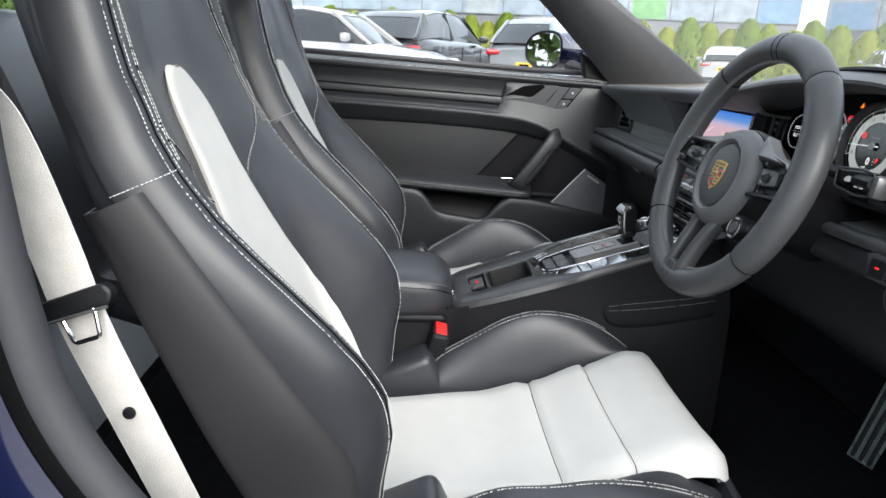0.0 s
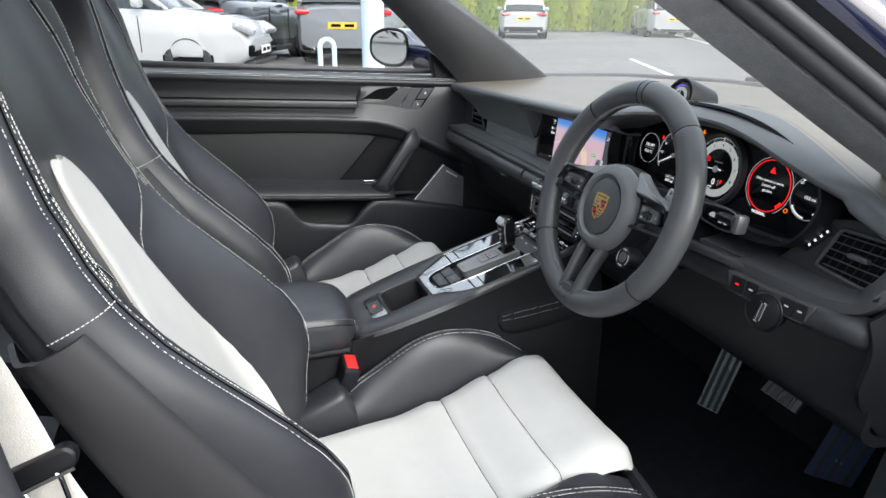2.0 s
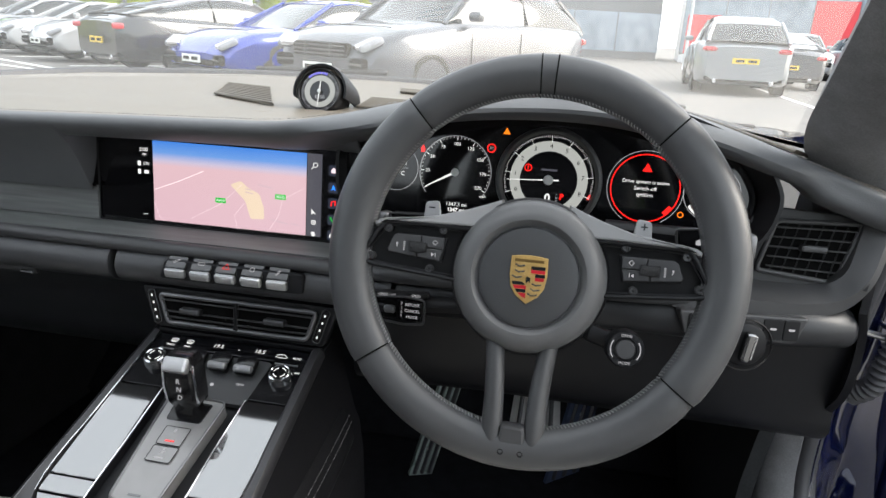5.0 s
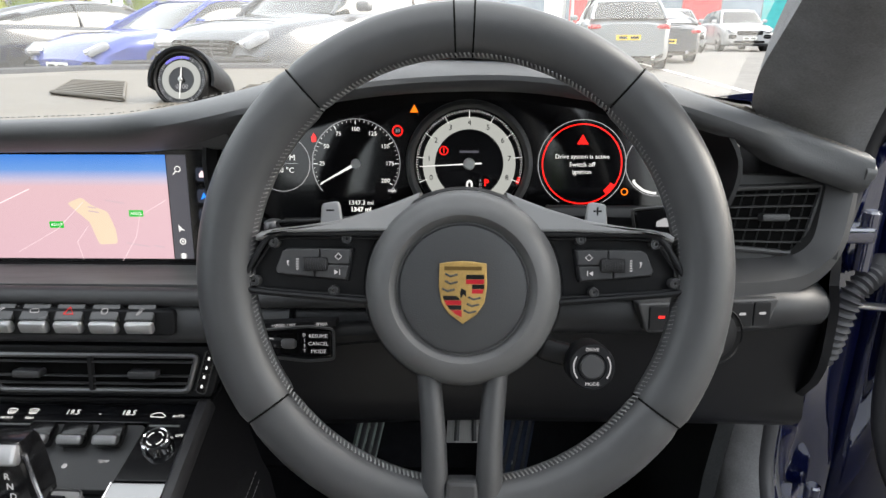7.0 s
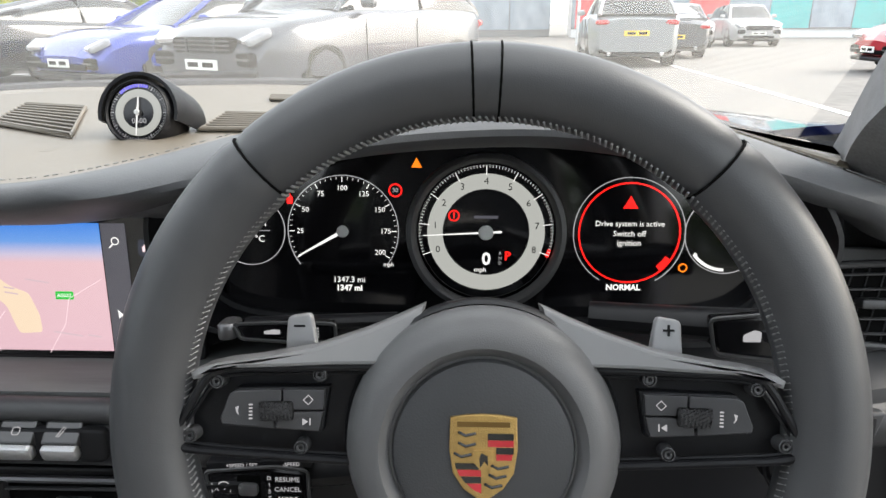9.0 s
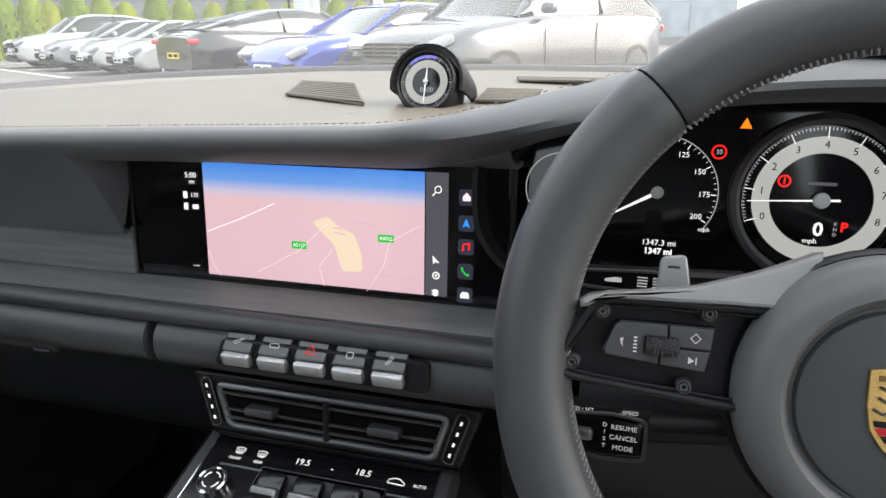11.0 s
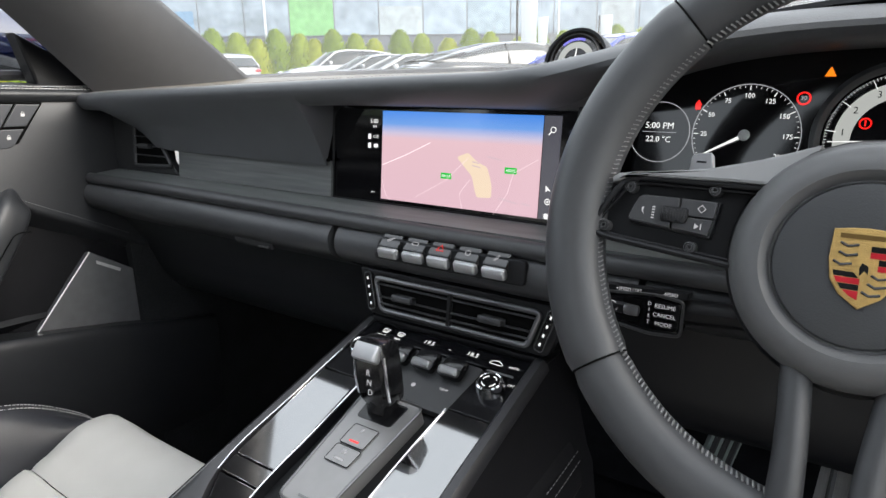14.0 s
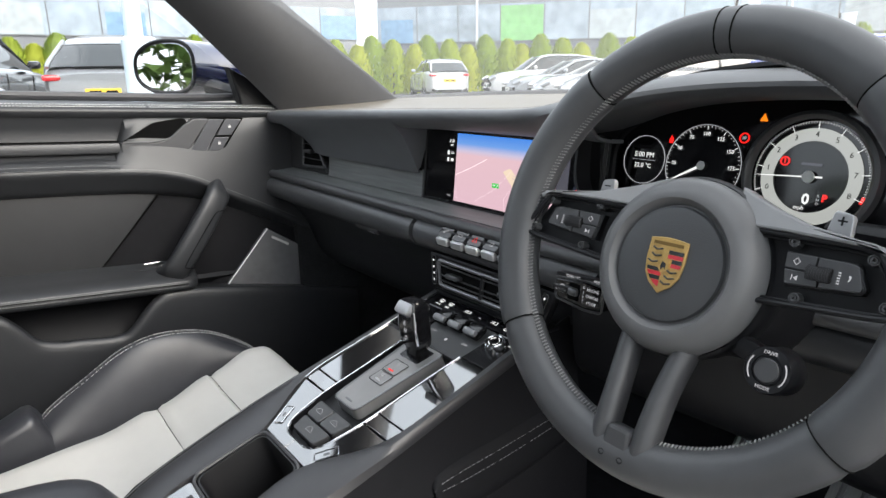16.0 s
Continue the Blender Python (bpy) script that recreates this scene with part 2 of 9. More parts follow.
def sheet(rows, thick):
    """A sheet of that thickness: rows of points, a second skin behind them, and a rim."""
    n, m = len(rows), len(rows[0])
    out = []
    for i in range(n):
        r = []
        for j in range(m):
            du = rows[i][min(j + 1, m - 1)] - rows[i][max(j - 1, 0)]
            dv = rows[min(i + 1, n - 1)][j] - rows[max(i - 1, 0)][j]
            k = du.cross(dv)
            r.append(k.normalized() if k.length > 1e-12 else None)
        out.append(r)
    mid = out[n // 2][m // 2] or V(0, 0, 1)
    back = [[p - (k or mid) * thick for p, k in zip(r, q)] for r, q in zip(rows, out)]
    bm = bmesh.new()
    f = [[bm.verts.new(p) for p in r] for r in rows]
    g = [[bm.verts.new(p) for p in r] for r in back]
    for i in range(n - 1):
        for j in range(m - 1):
            bm.faces.new((f[i][j], f[i][j + 1], f[i + 1][j + 1], f[i + 1][j]))
            bm.faces.new((g[i][j], g[i + 1][j], g[i + 1][j + 1], g[i][j + 1]))
    edge = [(0, j) for j in range(m)] + [(i, m - 1) for i in range(1, n)] + [(n - 1, j) for j in range(m - 2, -1, -1)] + [(i, 0) for i in range(n - 2, 0, -1)]
    for (i, j), (p, q) in zip(edge, edge[1:] + edge[:1]):
        bm.faces.new((f[i][j], g[i][j], g[p][q], f[p][q]))
    return bm


def smooth_rows(rows, nu=4, nv=4):
    """Rows of points made finer both ways by smooth curves."""
    a = [crom(r, nu) for r in rows]
    cols = [crom([r[j] for r in a], nv) for j in range(len(a[0]))]
    return [[c[i] for c in cols] for i in range(len(cols[0]))]


def rbox(c, s, bev=0.003, seg=2, rot=(0, 0, 0), m=None, bm=None):
    """A box with rounded edges: middle, size, turn in degrees (or a matrix)."""
    b = bmesh.new()
    bmesh.ops.create_cube(b, size=1, matrix=Matrix.Diagonal((*s, 1)))
    bev = min(bev, min(s) * 0.49)
    if bev > 0:
        bmesh.ops.bevel(b, geom=list(b.edges), offset=bev, segments=seg, affect="EDGES", profile=0.5)
    b.transform(m if m is not None else pose(*c, *rot))
    return merge(bm, b)


def merge(bm, b):
    if bm is None:
        return b
    me = bpy.data.meshes.new("tmp")
    b.to_mesh(me)
    bm.from_mesh(me)
    bpy.data.meshes.remove(me)
    b.free()
    return bm


def axis_frame(p, z, x=(1, 0, 0)):
    z = Vector(z).normalized()
    x = Vector(x)
    x = x - z * x.dot(z)
    x = x.normalized() if x.length > 1e-4 else z.orthogonal().normalized()
    y = z.cross(x)
    return Matrix(((x.x, y.x, z.x, p[0]), (x.y, y.y, z.y, p[1]), (x.z, y.z, z.z, p[2]), (0, 0, 0, 1)))


def lathe(profile, m=None, seg=40, bm=None, closed=False, caps=False):
    """A turned body: pairs of radius and height along the axis z of m."""
    rows = [[Vector((r * math.cos(2 * math.pi * i / seg), r * math.sin(2 * math.pi * i / seg), h)) for i in range(seg)] for r, h in profile]
    b = grid(rows, close_u=True, close_v=closed, caps=caps)
    bmesh.ops.remove_doubles(b, verts=b.verts, dist=1e-6)
    if m is not None:
        b.transform(m)
    return merge(bm, b)


def rod(a, b, r0, r1=None, seg=16, bm=None):
    a, b = Vector(a), Vector(b)
    r1 = r0 if r1 is None else r1
    L = (b - a).length
    e = min(r0, r1, L / 2) * 0.25
    return lathe([(0, 0), (r0 - e, 0), (r0, e), (r1, L - e), (r1 - e, L), (0, L)], axis_frame(a, b - a), seg, bm)


def tube(pts, r, seg=8, closed=False, bm=None, flat=1.0, up=None):
    """A tube along the points; r may be a list. flat squeezes it along up."""
    pts = [Vector(p) for p in pts]
    k = len(pts)
    rr = r if isinstance(r, (list, tuple)) else [r] * k
    rows = []
    last = None
    for i, p in enumerate(pts):
        q0, q1 = (pts[(i - 1) % k], pts[(i + 1) % k]) if closed else (pts[max(i - 1, 0)], pts[min(i + 1, k - 1)])
        d = (q1 - q0).normalized()
        u = Vector(up) if up is not None else (last or (Vector((0, 0, 1)) if abs(d.z) < 0.9 else Vector((1, 0, 0))))
        u = (u - d * u.dot(d)).normalized()
        last = u
        w = d.cross(u)
        rows.append([p + (u * math.cos(t) * flat + w * math.sin(t)) * rr[i] for t in (2 * math.pi * j / seg for j in range(seg))])
    return merge(bm, grid(rows, close_u=True, close_v=closed, caps=not closed))


def prism(poly, m, depth, bev=0.0, seg=2, bm=None):
    """A plate: a closed outline in the plane of m, its front at z = 0, going back by depth."""
    b = bmesh.new()
    f = b.faces.new([b.verts.new((x, y, 0)) for x, y in poly])
    f.normal_update()
    r = bmesh.ops.extrude_face_region(b, geom=[f])
    bmesh.ops.translate(b, verts=[v for v in r["geom"] if isinstance(v, bmesh.types.BMVert)], vec=(0, 0, -depth))
    bmesh.ops.recalc_face_normals(b, faces=b.faces)
    if bev:
        top = [e for e in b.edges if all(abs(v.co.z) < 1e-7 for v in e.verts)]
        bmesh.ops.bevel(b, geom=top, offset=bev, segments=seg, affect="EDGES", profile=0.5)
    b.transform(m)
    return merge(bm, b)


def round_poly(w, h, r, n=5, x=0, y=0):
    out = []
    for cx, cy, a0 in ((w / 2 - r, h / 2 - r, 0), (-w / 2 + r, h / 2 - r, 90), (-w / 2 + r, -h / 2 + r, 180), (w / 2 - r, -h / 2 + r, 270)):
        for i in range(n + 1):
            a = radians(a0 + 90 * i / n)
            out.append((x + cx + r * math.cos(a), y + cy + r * math.sin(a)))
    return out


def fillet(poly, r, n=4):
    """The outline with its corners rounded."""
    out = []
    k = len(poly)
    for i in range(k):
        p0, p, p1 = (Vector(poly[(i + d) % k]) for d in (-1, 0, 1))
        a, b = (p0 - p), (p1 - p)
        e = min(r, a.length * 0.45, b.length * 0.45)
        q0, q1 = p + a.normalized() * e, p + b.normalized() * e
        for j in range(n + 1):
            t = j / n
            q = q0.lerp(p, t).lerp(p.lerp(q1, t), t)
            out.append((q.x, q.y))
    return out


def stitches(pts, long=0.0045, gap=0.0022, r=0.0006, bm=None, lift=None):
    """A row of thread stitches along a curve."""
    bm = bm or bmesh.new()
    pts = [Vector(p) for p in pts]
    run = 0.0
    for a, b in zip(pts, pts[1:]):
        d = b - a
        L = d.length
        if L < 1e-6:
            continue
        d /= L
        while run < L:
            e = min(run + long, L)
            p, q = a + d * run, a + d * e
            u = d.orthogonal().normalized()
            w = d.cross(u)
            ring = [[bm.verts.new(c + (u * math.cos(t) + w * math.sin(t)) * r) for t in (0.4, 1.97, 3.54, 5.11)] for c in (p, q)]
            for j in range(4):
                bm.faces.new((ring[0][j], ring[0][(j + 1) % 4], ring[1][(j + 1) % 4], ring[1][j]))
            bm.faces.new(ring[0][::-1])
            bm.faces.new(ring[1])
            run += long + gap
        run -= L
    return bm


def writing(name, text, size, m, material, parent, depth=0.0002, align="CENTER", local=False, shear=0.0, bold=0.0):
    """Letters as a mesh in the plane of m."""
    cu = bpy.data.curves.new(name, "FONT")
    cu.body, cu.size, cu.extrude, cu.align_x, cu.align_y = text, size, depth, align, "CENTER"
    cu.shear, cu.offset, cu.resolution_u = shear, bold, 2
    ob = bpy.data.objects.new(name, cu)
    scene.collection.objects.link(ob)
    bpy.context.view_layer.update()
    me = bpy.data.meshes.new_from_object(ob.evaluated_get(bpy.context.evaluated_depsgraph_get()))
    bpy.data.objects.remove(ob)
    bm = bmesh.new()
    bm.from_mesh(me)
    bpy.data.meshes.remove(me)
    bm.transform(m)
    return part(name, bm, material, parent, local=local)

# ---- car shell ----
CX = 0.012          # middle of the car
shell = thing("sports_car_body", "dark blue coupe body with black cabin trim, driver door open", "car body", (CX, 0, GROUND))


def strip(a, b, wa, wb, n, bulge=0.012):
    """A padded strip from line a to line b (lists of points), bulging along n."""
    rows = []
    n = Vector(n).normalized()
    for p, q in zip(a, b):
        p, q = Vector(p), Vector(q)
        rows.append([p.lerp(q, t) + n * bulge * math.sin(math.pi * t) for t in (0, 0.06, 0.2, 0.4, 0.6, 0.8, 0.94, 1)])
    return rows


# windscreen pillars: inner edge on the glass, outer edge at the door glass
pl_in = crom([(-0.672, 0.43, 0.885), (-0.668, 0.405, 0.912), (-0.640, 0.22, 1.03), (-0.602, -0.03, 1.185), (-0.545, -0.25, 1.295)], 5)
pl_out = crom([(-0.70, 0.17, 0.885), (-0.70, 0.16, 0.915), (-0.672, 0.055, 1.02), (-0.632, -0.105, 1.165), (-0.585, -0.28, 1.27)], 5)
# Same cloth as the driver's pillar; its shade is put in as a darker material.
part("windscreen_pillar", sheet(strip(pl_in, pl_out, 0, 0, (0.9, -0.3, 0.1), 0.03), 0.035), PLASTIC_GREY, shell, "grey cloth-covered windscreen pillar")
# driver side: the section of the pillar slides along its slope and turns down into the door post
SLOPE = V(0.37, 1.0, -0.70)


def post(pts, run, n=5):
    """A line of the door frame: along the sloping pillar, then down the points of the post."""
    p, run = Vector(pts[0]), Vector(run)
    return crom([p + run * d for d in (-0.62, -0.40, -0.2)] + [p] + pts[1:], n)


p_glass = post([(0.630, 0.13, 1.072), (0.652, 0.23, 1.005), (0.690, 0.34, 0.92), (0.70, 0.40, 0.84), (0.70, 0.42, 0.72), (0.70, 0.43, 0.60), (0.70, 0.43, 0.48), (0.70, 0.40, 0.36)], (0.20, 1.0, -0.61))
p_ridge = post([(0.598, 0.10, 1.005), (0.619, 0.20, 0.944), (0.656, 0.27, 0.890), (0.690, 0.288, 0.80), (0.700, 0.30, 0.70), (0.700, 0.33, 0.60), (0.700, 0.33, 0.46), (0.700, 0.28, 0.36)], (0.19, 1.0, -0.61))
p_mid = post([(0.645, 0.085, 0.990), (0.674, 0.185, 0.922), (0.700, 0.235, 0.855), (0.712, 0.262, 0.79), (0.716, 0.286, 0.69), (0.716, 0.312, 0.585), (0.716, 0.308, 0.46), (0.716, 0.255, 0.37)], (0.27, 1.0, -0.65))
p_in = post([(0.690, 0.092, 1.000), (0.718, 0.180, 0.935), (0.731, 0.224, 0.87), (0.734, 0.250, 0.79), (0.733, 0.280, 0.66), (0.733, 0.303, 0.56), (0.733, 0.300, 0.455), (0.733, 0.255, 0.39)], (0.36, 1.0, -0.70))
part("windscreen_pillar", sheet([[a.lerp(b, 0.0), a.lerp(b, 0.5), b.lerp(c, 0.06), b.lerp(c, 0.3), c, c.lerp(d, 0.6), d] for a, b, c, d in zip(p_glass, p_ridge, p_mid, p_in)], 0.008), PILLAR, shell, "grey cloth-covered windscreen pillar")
part("pillar_seam", tube([p + V(0, -0.001, -0.0006) for p in (a_.lerp(b_, t) for a_, b_ in ((p_ridge[10], p_mid[10]),) for t in np.linspace(0, 1, 5))], 0.0012, 5), GAP, shell, "seam across the pillar cloth")
for k, (dx, dy, dz, r, ql) in enumerate(((0.010, 0.004, 0.006, 0.0105, "black rubber door seal"), (0.026, 0.012, 0.014, 0.0095, "black rubber door seal"), (0.030, 0.034, 0.030, 0.0060, "black rubber edge strip"))):
    run = []
    for i, p in enumerate(p_in):
        f = min(1.0, max(0.0, (i - 10) / 14))
        run.append(p + V(dx, dy + 0.012 * k * f, dz * (1 - f)))
    tail = [(0.733 + dx, 0.12, 0.362), (0.733 + dx, -0.10, 0.348), (0.733 + dx, -0.45, 0.348), (0.733 + dx, -0.85, 0.36)] if k < 2 else []
    part("door_seal", tube(run + [Vector(q) for q in tail], r, 10), RUBBER, shell, ql)
q0 = V(0.724, 0.105, 1.036)
fill = [[V(0.684, 0.096, 1.004) + SLOPE * e, V(0.704, 0.112, 1.022) + SLOPE * e, q0 + SLOPE * e + V(0.0, 0.004, 0.004)] for e in np.linspace(-0.64, 0.16, 8)]
part("pillar_filler", sheet(fill, 0.003), RUBBER, shell, "black rubber between the seals")
# painted pillar outside the seals
rail = [[q0 + SLOPE * d + V(*o) for o in ((0.0, 0.0, 0.0), (0.005, 0.004, 0.010), (0.004, 0.008, 0.026), (-0.004, 0.010, 0.042), (-0.020, 0.010, 0.054), (-0.05, 0.006, 0.056))] for d in np.linspace(-0.66, 0.27, 14)]
part("roof_rail", sheet(smooth_rows(rail, 3, 1), 0.006), BLUE, shell, "dark blue painted pillar")
# painted door jamb behind the front wing
jamb = [[V(0.742, y0, z), V(0.756, y0 + 0.035, z), V(0.790, y0 + 0.095, z), V(0.835, 0.425 + 0.4 * (0.29 - y0) * (y0 < 0.29), z), V(0.885, 0.430, z), V(0.900, 0.45, z), V(0.905, 0.60, z)] for y0, z in ((0.19, 0.90), (0.225, 0.865), (0.255, 0.79), (0.285, 0.66), (0.305, 0.56), (0.302, 0.455), (0.262, 0.39), (0.25, 0.26))]
part("door_jamb", sheet(smooth_rows(jamb, 4, 3), 0.012), BLUE, shell, "dark blue painted door jamb")
wing = [[V(0.62, y, z + 0.015), V(0.75, y, z + 0.028), V(0.83, y, z + 0.020), V(0.885, y, z - 0.02), V(0.91, y, z - 0.10), V(0.92, y, z - 0.30), V(0.91, y, z - 0.6)] for y, z in ((0.455, 0.885), (0.62, 0.868), (0.9, 0.845), (1.3, 0.81), (1.7, 0.74), (2.0, 0.64))]
part("front_wing", sheet(smooth_rows(wing, 4, 4), 0.01), BLUE, shell, "dark blue painted front wing")
part("scuttle_end", rbox((0.745, 0.36, 0.885), (0.10, 0.12, 0.035), 0.012, rot=(-20, 0, 15)), RUBBER, shell, "black rubber corner under the windscreen")
STICKER = mat("white_sticker", (0.75, 0.75, 0.74), 0.5, var=0.04)
jn = axis_frame((0.7735, 0.369, 0.604), (0.86, -0.50, 0.05), (0, 0, 1))
tag = part("data_sticker", prism(round_poly(0.075, 0.022, 0.001), jn, 0.0005), STICKER, shell, "white sticker with a row of black bars")
for i in range(14):
    part("bar", rbox((0, 0, 0), (0.0034, 0.007, 0.0004), 0, m=jn @ Matrix.Translation((-0.032 + 0.0048 * i, 0.004, 0.0005))), GAP, tag)
for i in range(5):
    part("bar", rbox((0, 0, 0), (0.010, 0.0022, 0.0004), 0, m=jn @ Matrix.Translation((-0.028 + 0.014 * i, -0.006, 0.0005))), GAP, tag)
# hinges, check strap and cable boot
for z in (0.745, 0.335):
    hinge = part("hinge", rbox((0.842, 0.395, z), (0.05, 0.045, 0.022), 0.005), BLUE, shell, "dark blue painted door hinge")
    part("hinge_pin", rod((0.862, 0.385, z - 0.05), (0.862, 0.385, z + 0.03), 0.011), BLUE, hinge)
    part("bolt", rod((0.815, 0.40, z + 0.004), (0.812, 0.388, z + 0.004), 0.010, seg=6), BLUE, hinge)
part("strap_bracket", rbox((0.782, 0.372, 0.668), (0.03, 0.012, 0.045), 0.004, rot=(0, 0, 40)), PLASTIC, shell, "black check strap bracket")
part("bracket_bolt", rod((0.772, 0.366, 0.678), (0.768, 0.356, 0.678), 0.009, seg=6), ALU, shell)
part("check_strap", tube([(0.778, 0.365, 0.668), (0.84, 0.385, 0.650), (0.955, 0.395, 0.636)], 0.008, 10, flat=0.6), ALU, shell, "bright metal door check strap")
boot = crom([(0.905, 0.410, 0.695), (0.878, 0.385, 0.688), (0.852, 0.375, 0.664), (0.842, 0.375, 0.62), (0.838, 0.385, 0.575), (0.825, 0.41, 0.545)], 14)
part("cable_boot", tube(boot, [0.0125 if i % 3 else 0.0165 for i in range(len(boot))], 12), RUBBER, shell, "corrugated black cable boot")
rail_l = [Vector(p) + V(-0.03, 0.03, 0.01) for p in pl_out]
part("roof_rail", tube(rail_l, 0.028, 12), BLUE, shell, "dark blue painted pillar")
# roof and headliner
roof_rows = [[V(x, y, 1.33 + 0.06 * (1 - ((x - CX) / 0.6) ** 2) - 0.10 * max(0, (abs(y + 0.75) / 0.75) ** 3) ) for x in np.linspace(CX - 0.60, CX + 0.60, 13)] for y in np.linspace(-0.40, -1.12, 10)]
part("roof", sheet(roof_rows, 0.03), BLUE, shell, "dark blue painted roof")
liner = [[p + V(0, 0, -0.045) for p in r] for r in roof_rows]
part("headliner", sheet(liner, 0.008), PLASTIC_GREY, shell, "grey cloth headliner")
# floor, sills, firewall, rear bulkhead
part("floor_pan", rbox((CX, -0.45, 0.185), (1.5, 2.5, 0.03), 0.006), CARPET, shell, "black carpeted floor")
for sx in (-1, 1):
    sill = [V(CX + sx * 0.74, y, z) for y, z in ((0.85, 0.30), (0.6, 0.29), (0.2, 0.28), (-0.6, 0.28), (-0.95, 0.30))]
    part("door_sill", tube(sill, 0.085, 14, flat=1.25), BLUE if sx > 0 else PLASTIC, shell, "dark blue painted sill")
fw = [[V(x, 0.62, 0.20), V(x, 0.80, 0.36), V(x, 0.88, 0.60), V(x, 0.86, 0.88)] for x in (-0.72, -0.3, 0.1, 0.5, 0.74)]
part("firewall", sheet(smooth_rows(fw, 4, 3), 0.02), CARPET, shell, "black carpeted firewall")
bulk = [[V(x, -1.30, 0.20), V(x, -1.32, 0.6), V(x, -1.38, 0.93), V(x, -1.80, 0.96)] for x in (-0.7, 0.0, 0.72)]
part("rear_bulkhead", sheet(smooth_rows(bulk, 4, 4), 0.02), PLASTIC, shell, "black rear trim and parcel shelf")
rear_glass = [[V(CX + u * (0.52 + 0.06 * t), -1.12 - 0.72 * t, 1.365 - 0.03 * u * u - 0.36 * t - 0.03 * t * t) for u in np.linspace(-1, 1, 9)] for t in np.linspace(0, 1, 6)]
rg = part("rear_window", sheet(rear_glass, 0.004), PANE, shell, "clear sloping rear window")
rg.visible_shadow = False
for sx in (-1, 1):
    part("rear_roof_rail", tube([V(CX + sx * (0.56 + 0.08 * t), -1.12 - 0.72 * t, 1.33 - 0.36 * t) for t in np.linspace(0, 1, 6)], 0.045, 10), BLUE, shell, "dark blue rear pillar")
for sx in (-1, 1):
    quarter = [[V(CX + sx * 0.66, y, 0.25), V(CX + sx * 0.70, y, 0.6), V(CX + sx * 0.69, y, 0.93)] for y in (-0.86, -1.0, -1.3)]
    part("rear_side_trim", sheet(smooth_rows(quarter, 4, 4), 0.03), LEATHER, shell, "black leather rear side trim")
# footwell sides
for x0, x1 in ((-0.69, -0.66), (0.66, 0.70)):
    kick = [[V(x1 if x0 < 0 else x0, y, 0.2), V(x1 if x0 < 0 else x0, y, 0.45), V(x0 if x0 < 0 else x1, y, 0.72)] for y in ((0.16 if x0 < 0 else 0.29), 0.5, 0.86)]
    part("kick_panel", sheet(smooth_rows(kick, 4, 4), 0.02), CARPET_GREY, shell, "dark grey cloth footwell side panel")

# windscreen
ws = []
for t in np.linspace(0, 1, 7):
    row = []
    for u in np.linspace(-1, 1, 13):
        base = V(0.66 * u + CX * (1 - abs(u)), 0.84 - 0.46 * abs(u) ** 2.4, 0.905)
        top = V(0.54 * u, -0.10 - 0.22 * abs(u) ** 2.2, 1.315 - 0.03 * u * u)
        row.append(base.lerp(top, t) + V(0, 0.05, 0.06) * math.sin(math.pi * t) * 0.4)
    ws.append(row)
wind = part("windscreen", grid(ws), SCREEN_PANE, shell, "clear windscreen glass")
wind.visible_shadow = False


def base_y(x):
    """How far forward the foot of the windscreen lies."""
    return 0.84 - 0.46 * min(1, abs(x) / 0.66) ** 2.4


# inside mirror under the roof
im = thing("rear_view_mirror", "black rear-view mirror at the top of the windscreen", "mirror", (CX, 0.05, 1.19))
imf = axis_frame((CX, 0.030, 1.186), (0.28, -0.95, -0.10))
part("housing", prism(round_poly(0.235, 0.066, 0.026), imf, 0.028, 0.006), PLASTIC, im, "black mirror housing")
part("mirror_glass", prism(round_poly(0.222, 0.054, 0.022), imf @ Matrix.Translation((0, 0, 0.0008)), 0.001), mat("inside_mirror_glass", (0.7, 0.72, 0.73), 0.02, metal=1.0, var=0.01), im, "mirror glass")
part("stalk", rod((CX, 0.045, 1.20), (CX, 0.10, 1.262), 0.012), PLASTIC, im)

# bonnet seen over the dash, and scuttle
bon = [[V(x, y, 0.872 - 0.16 * max(0, (y - 0.85) / 1.1) ** 1.3 - 0.05 * (abs(x) / 0.8) ** 3) for x in np.linspace(-0.82, 0.84, 15)] for y in np.linspace(0.87, 2.0, 10)]
part("bonnet", sheet(bon, 0.02), BLUE, shell, "dark blue painted bonnet")
scut = crom([(-0.66, 0.41, 0.912), (-0.55, 0.635, 0.918), (-0.3, 0.79, 0.922), (0.0, 0.84, 0.922), (0.3, 0.79, 0.92), (0.53, 0.63, 0.915), (0.645, 0.40, 0.905)], 8)
part("windscreen_seal", tube(scut, 0.009, 8), RUBBER, shell, "black rubber windscreen edge")
cowl = [[V(x, base_y(x) - 0.02, 0.90), V(x, base_y(x) + 0.02, 0.88), V(x, 0.90, 0.80), V(x, 0.90, 0.55)] for x in np.linspace(-0.70, 0.70, 15)]
part("cowl_panel", sheet(cowl, 0.01), PLASTIC, shell, "black cowl under the windscreen")
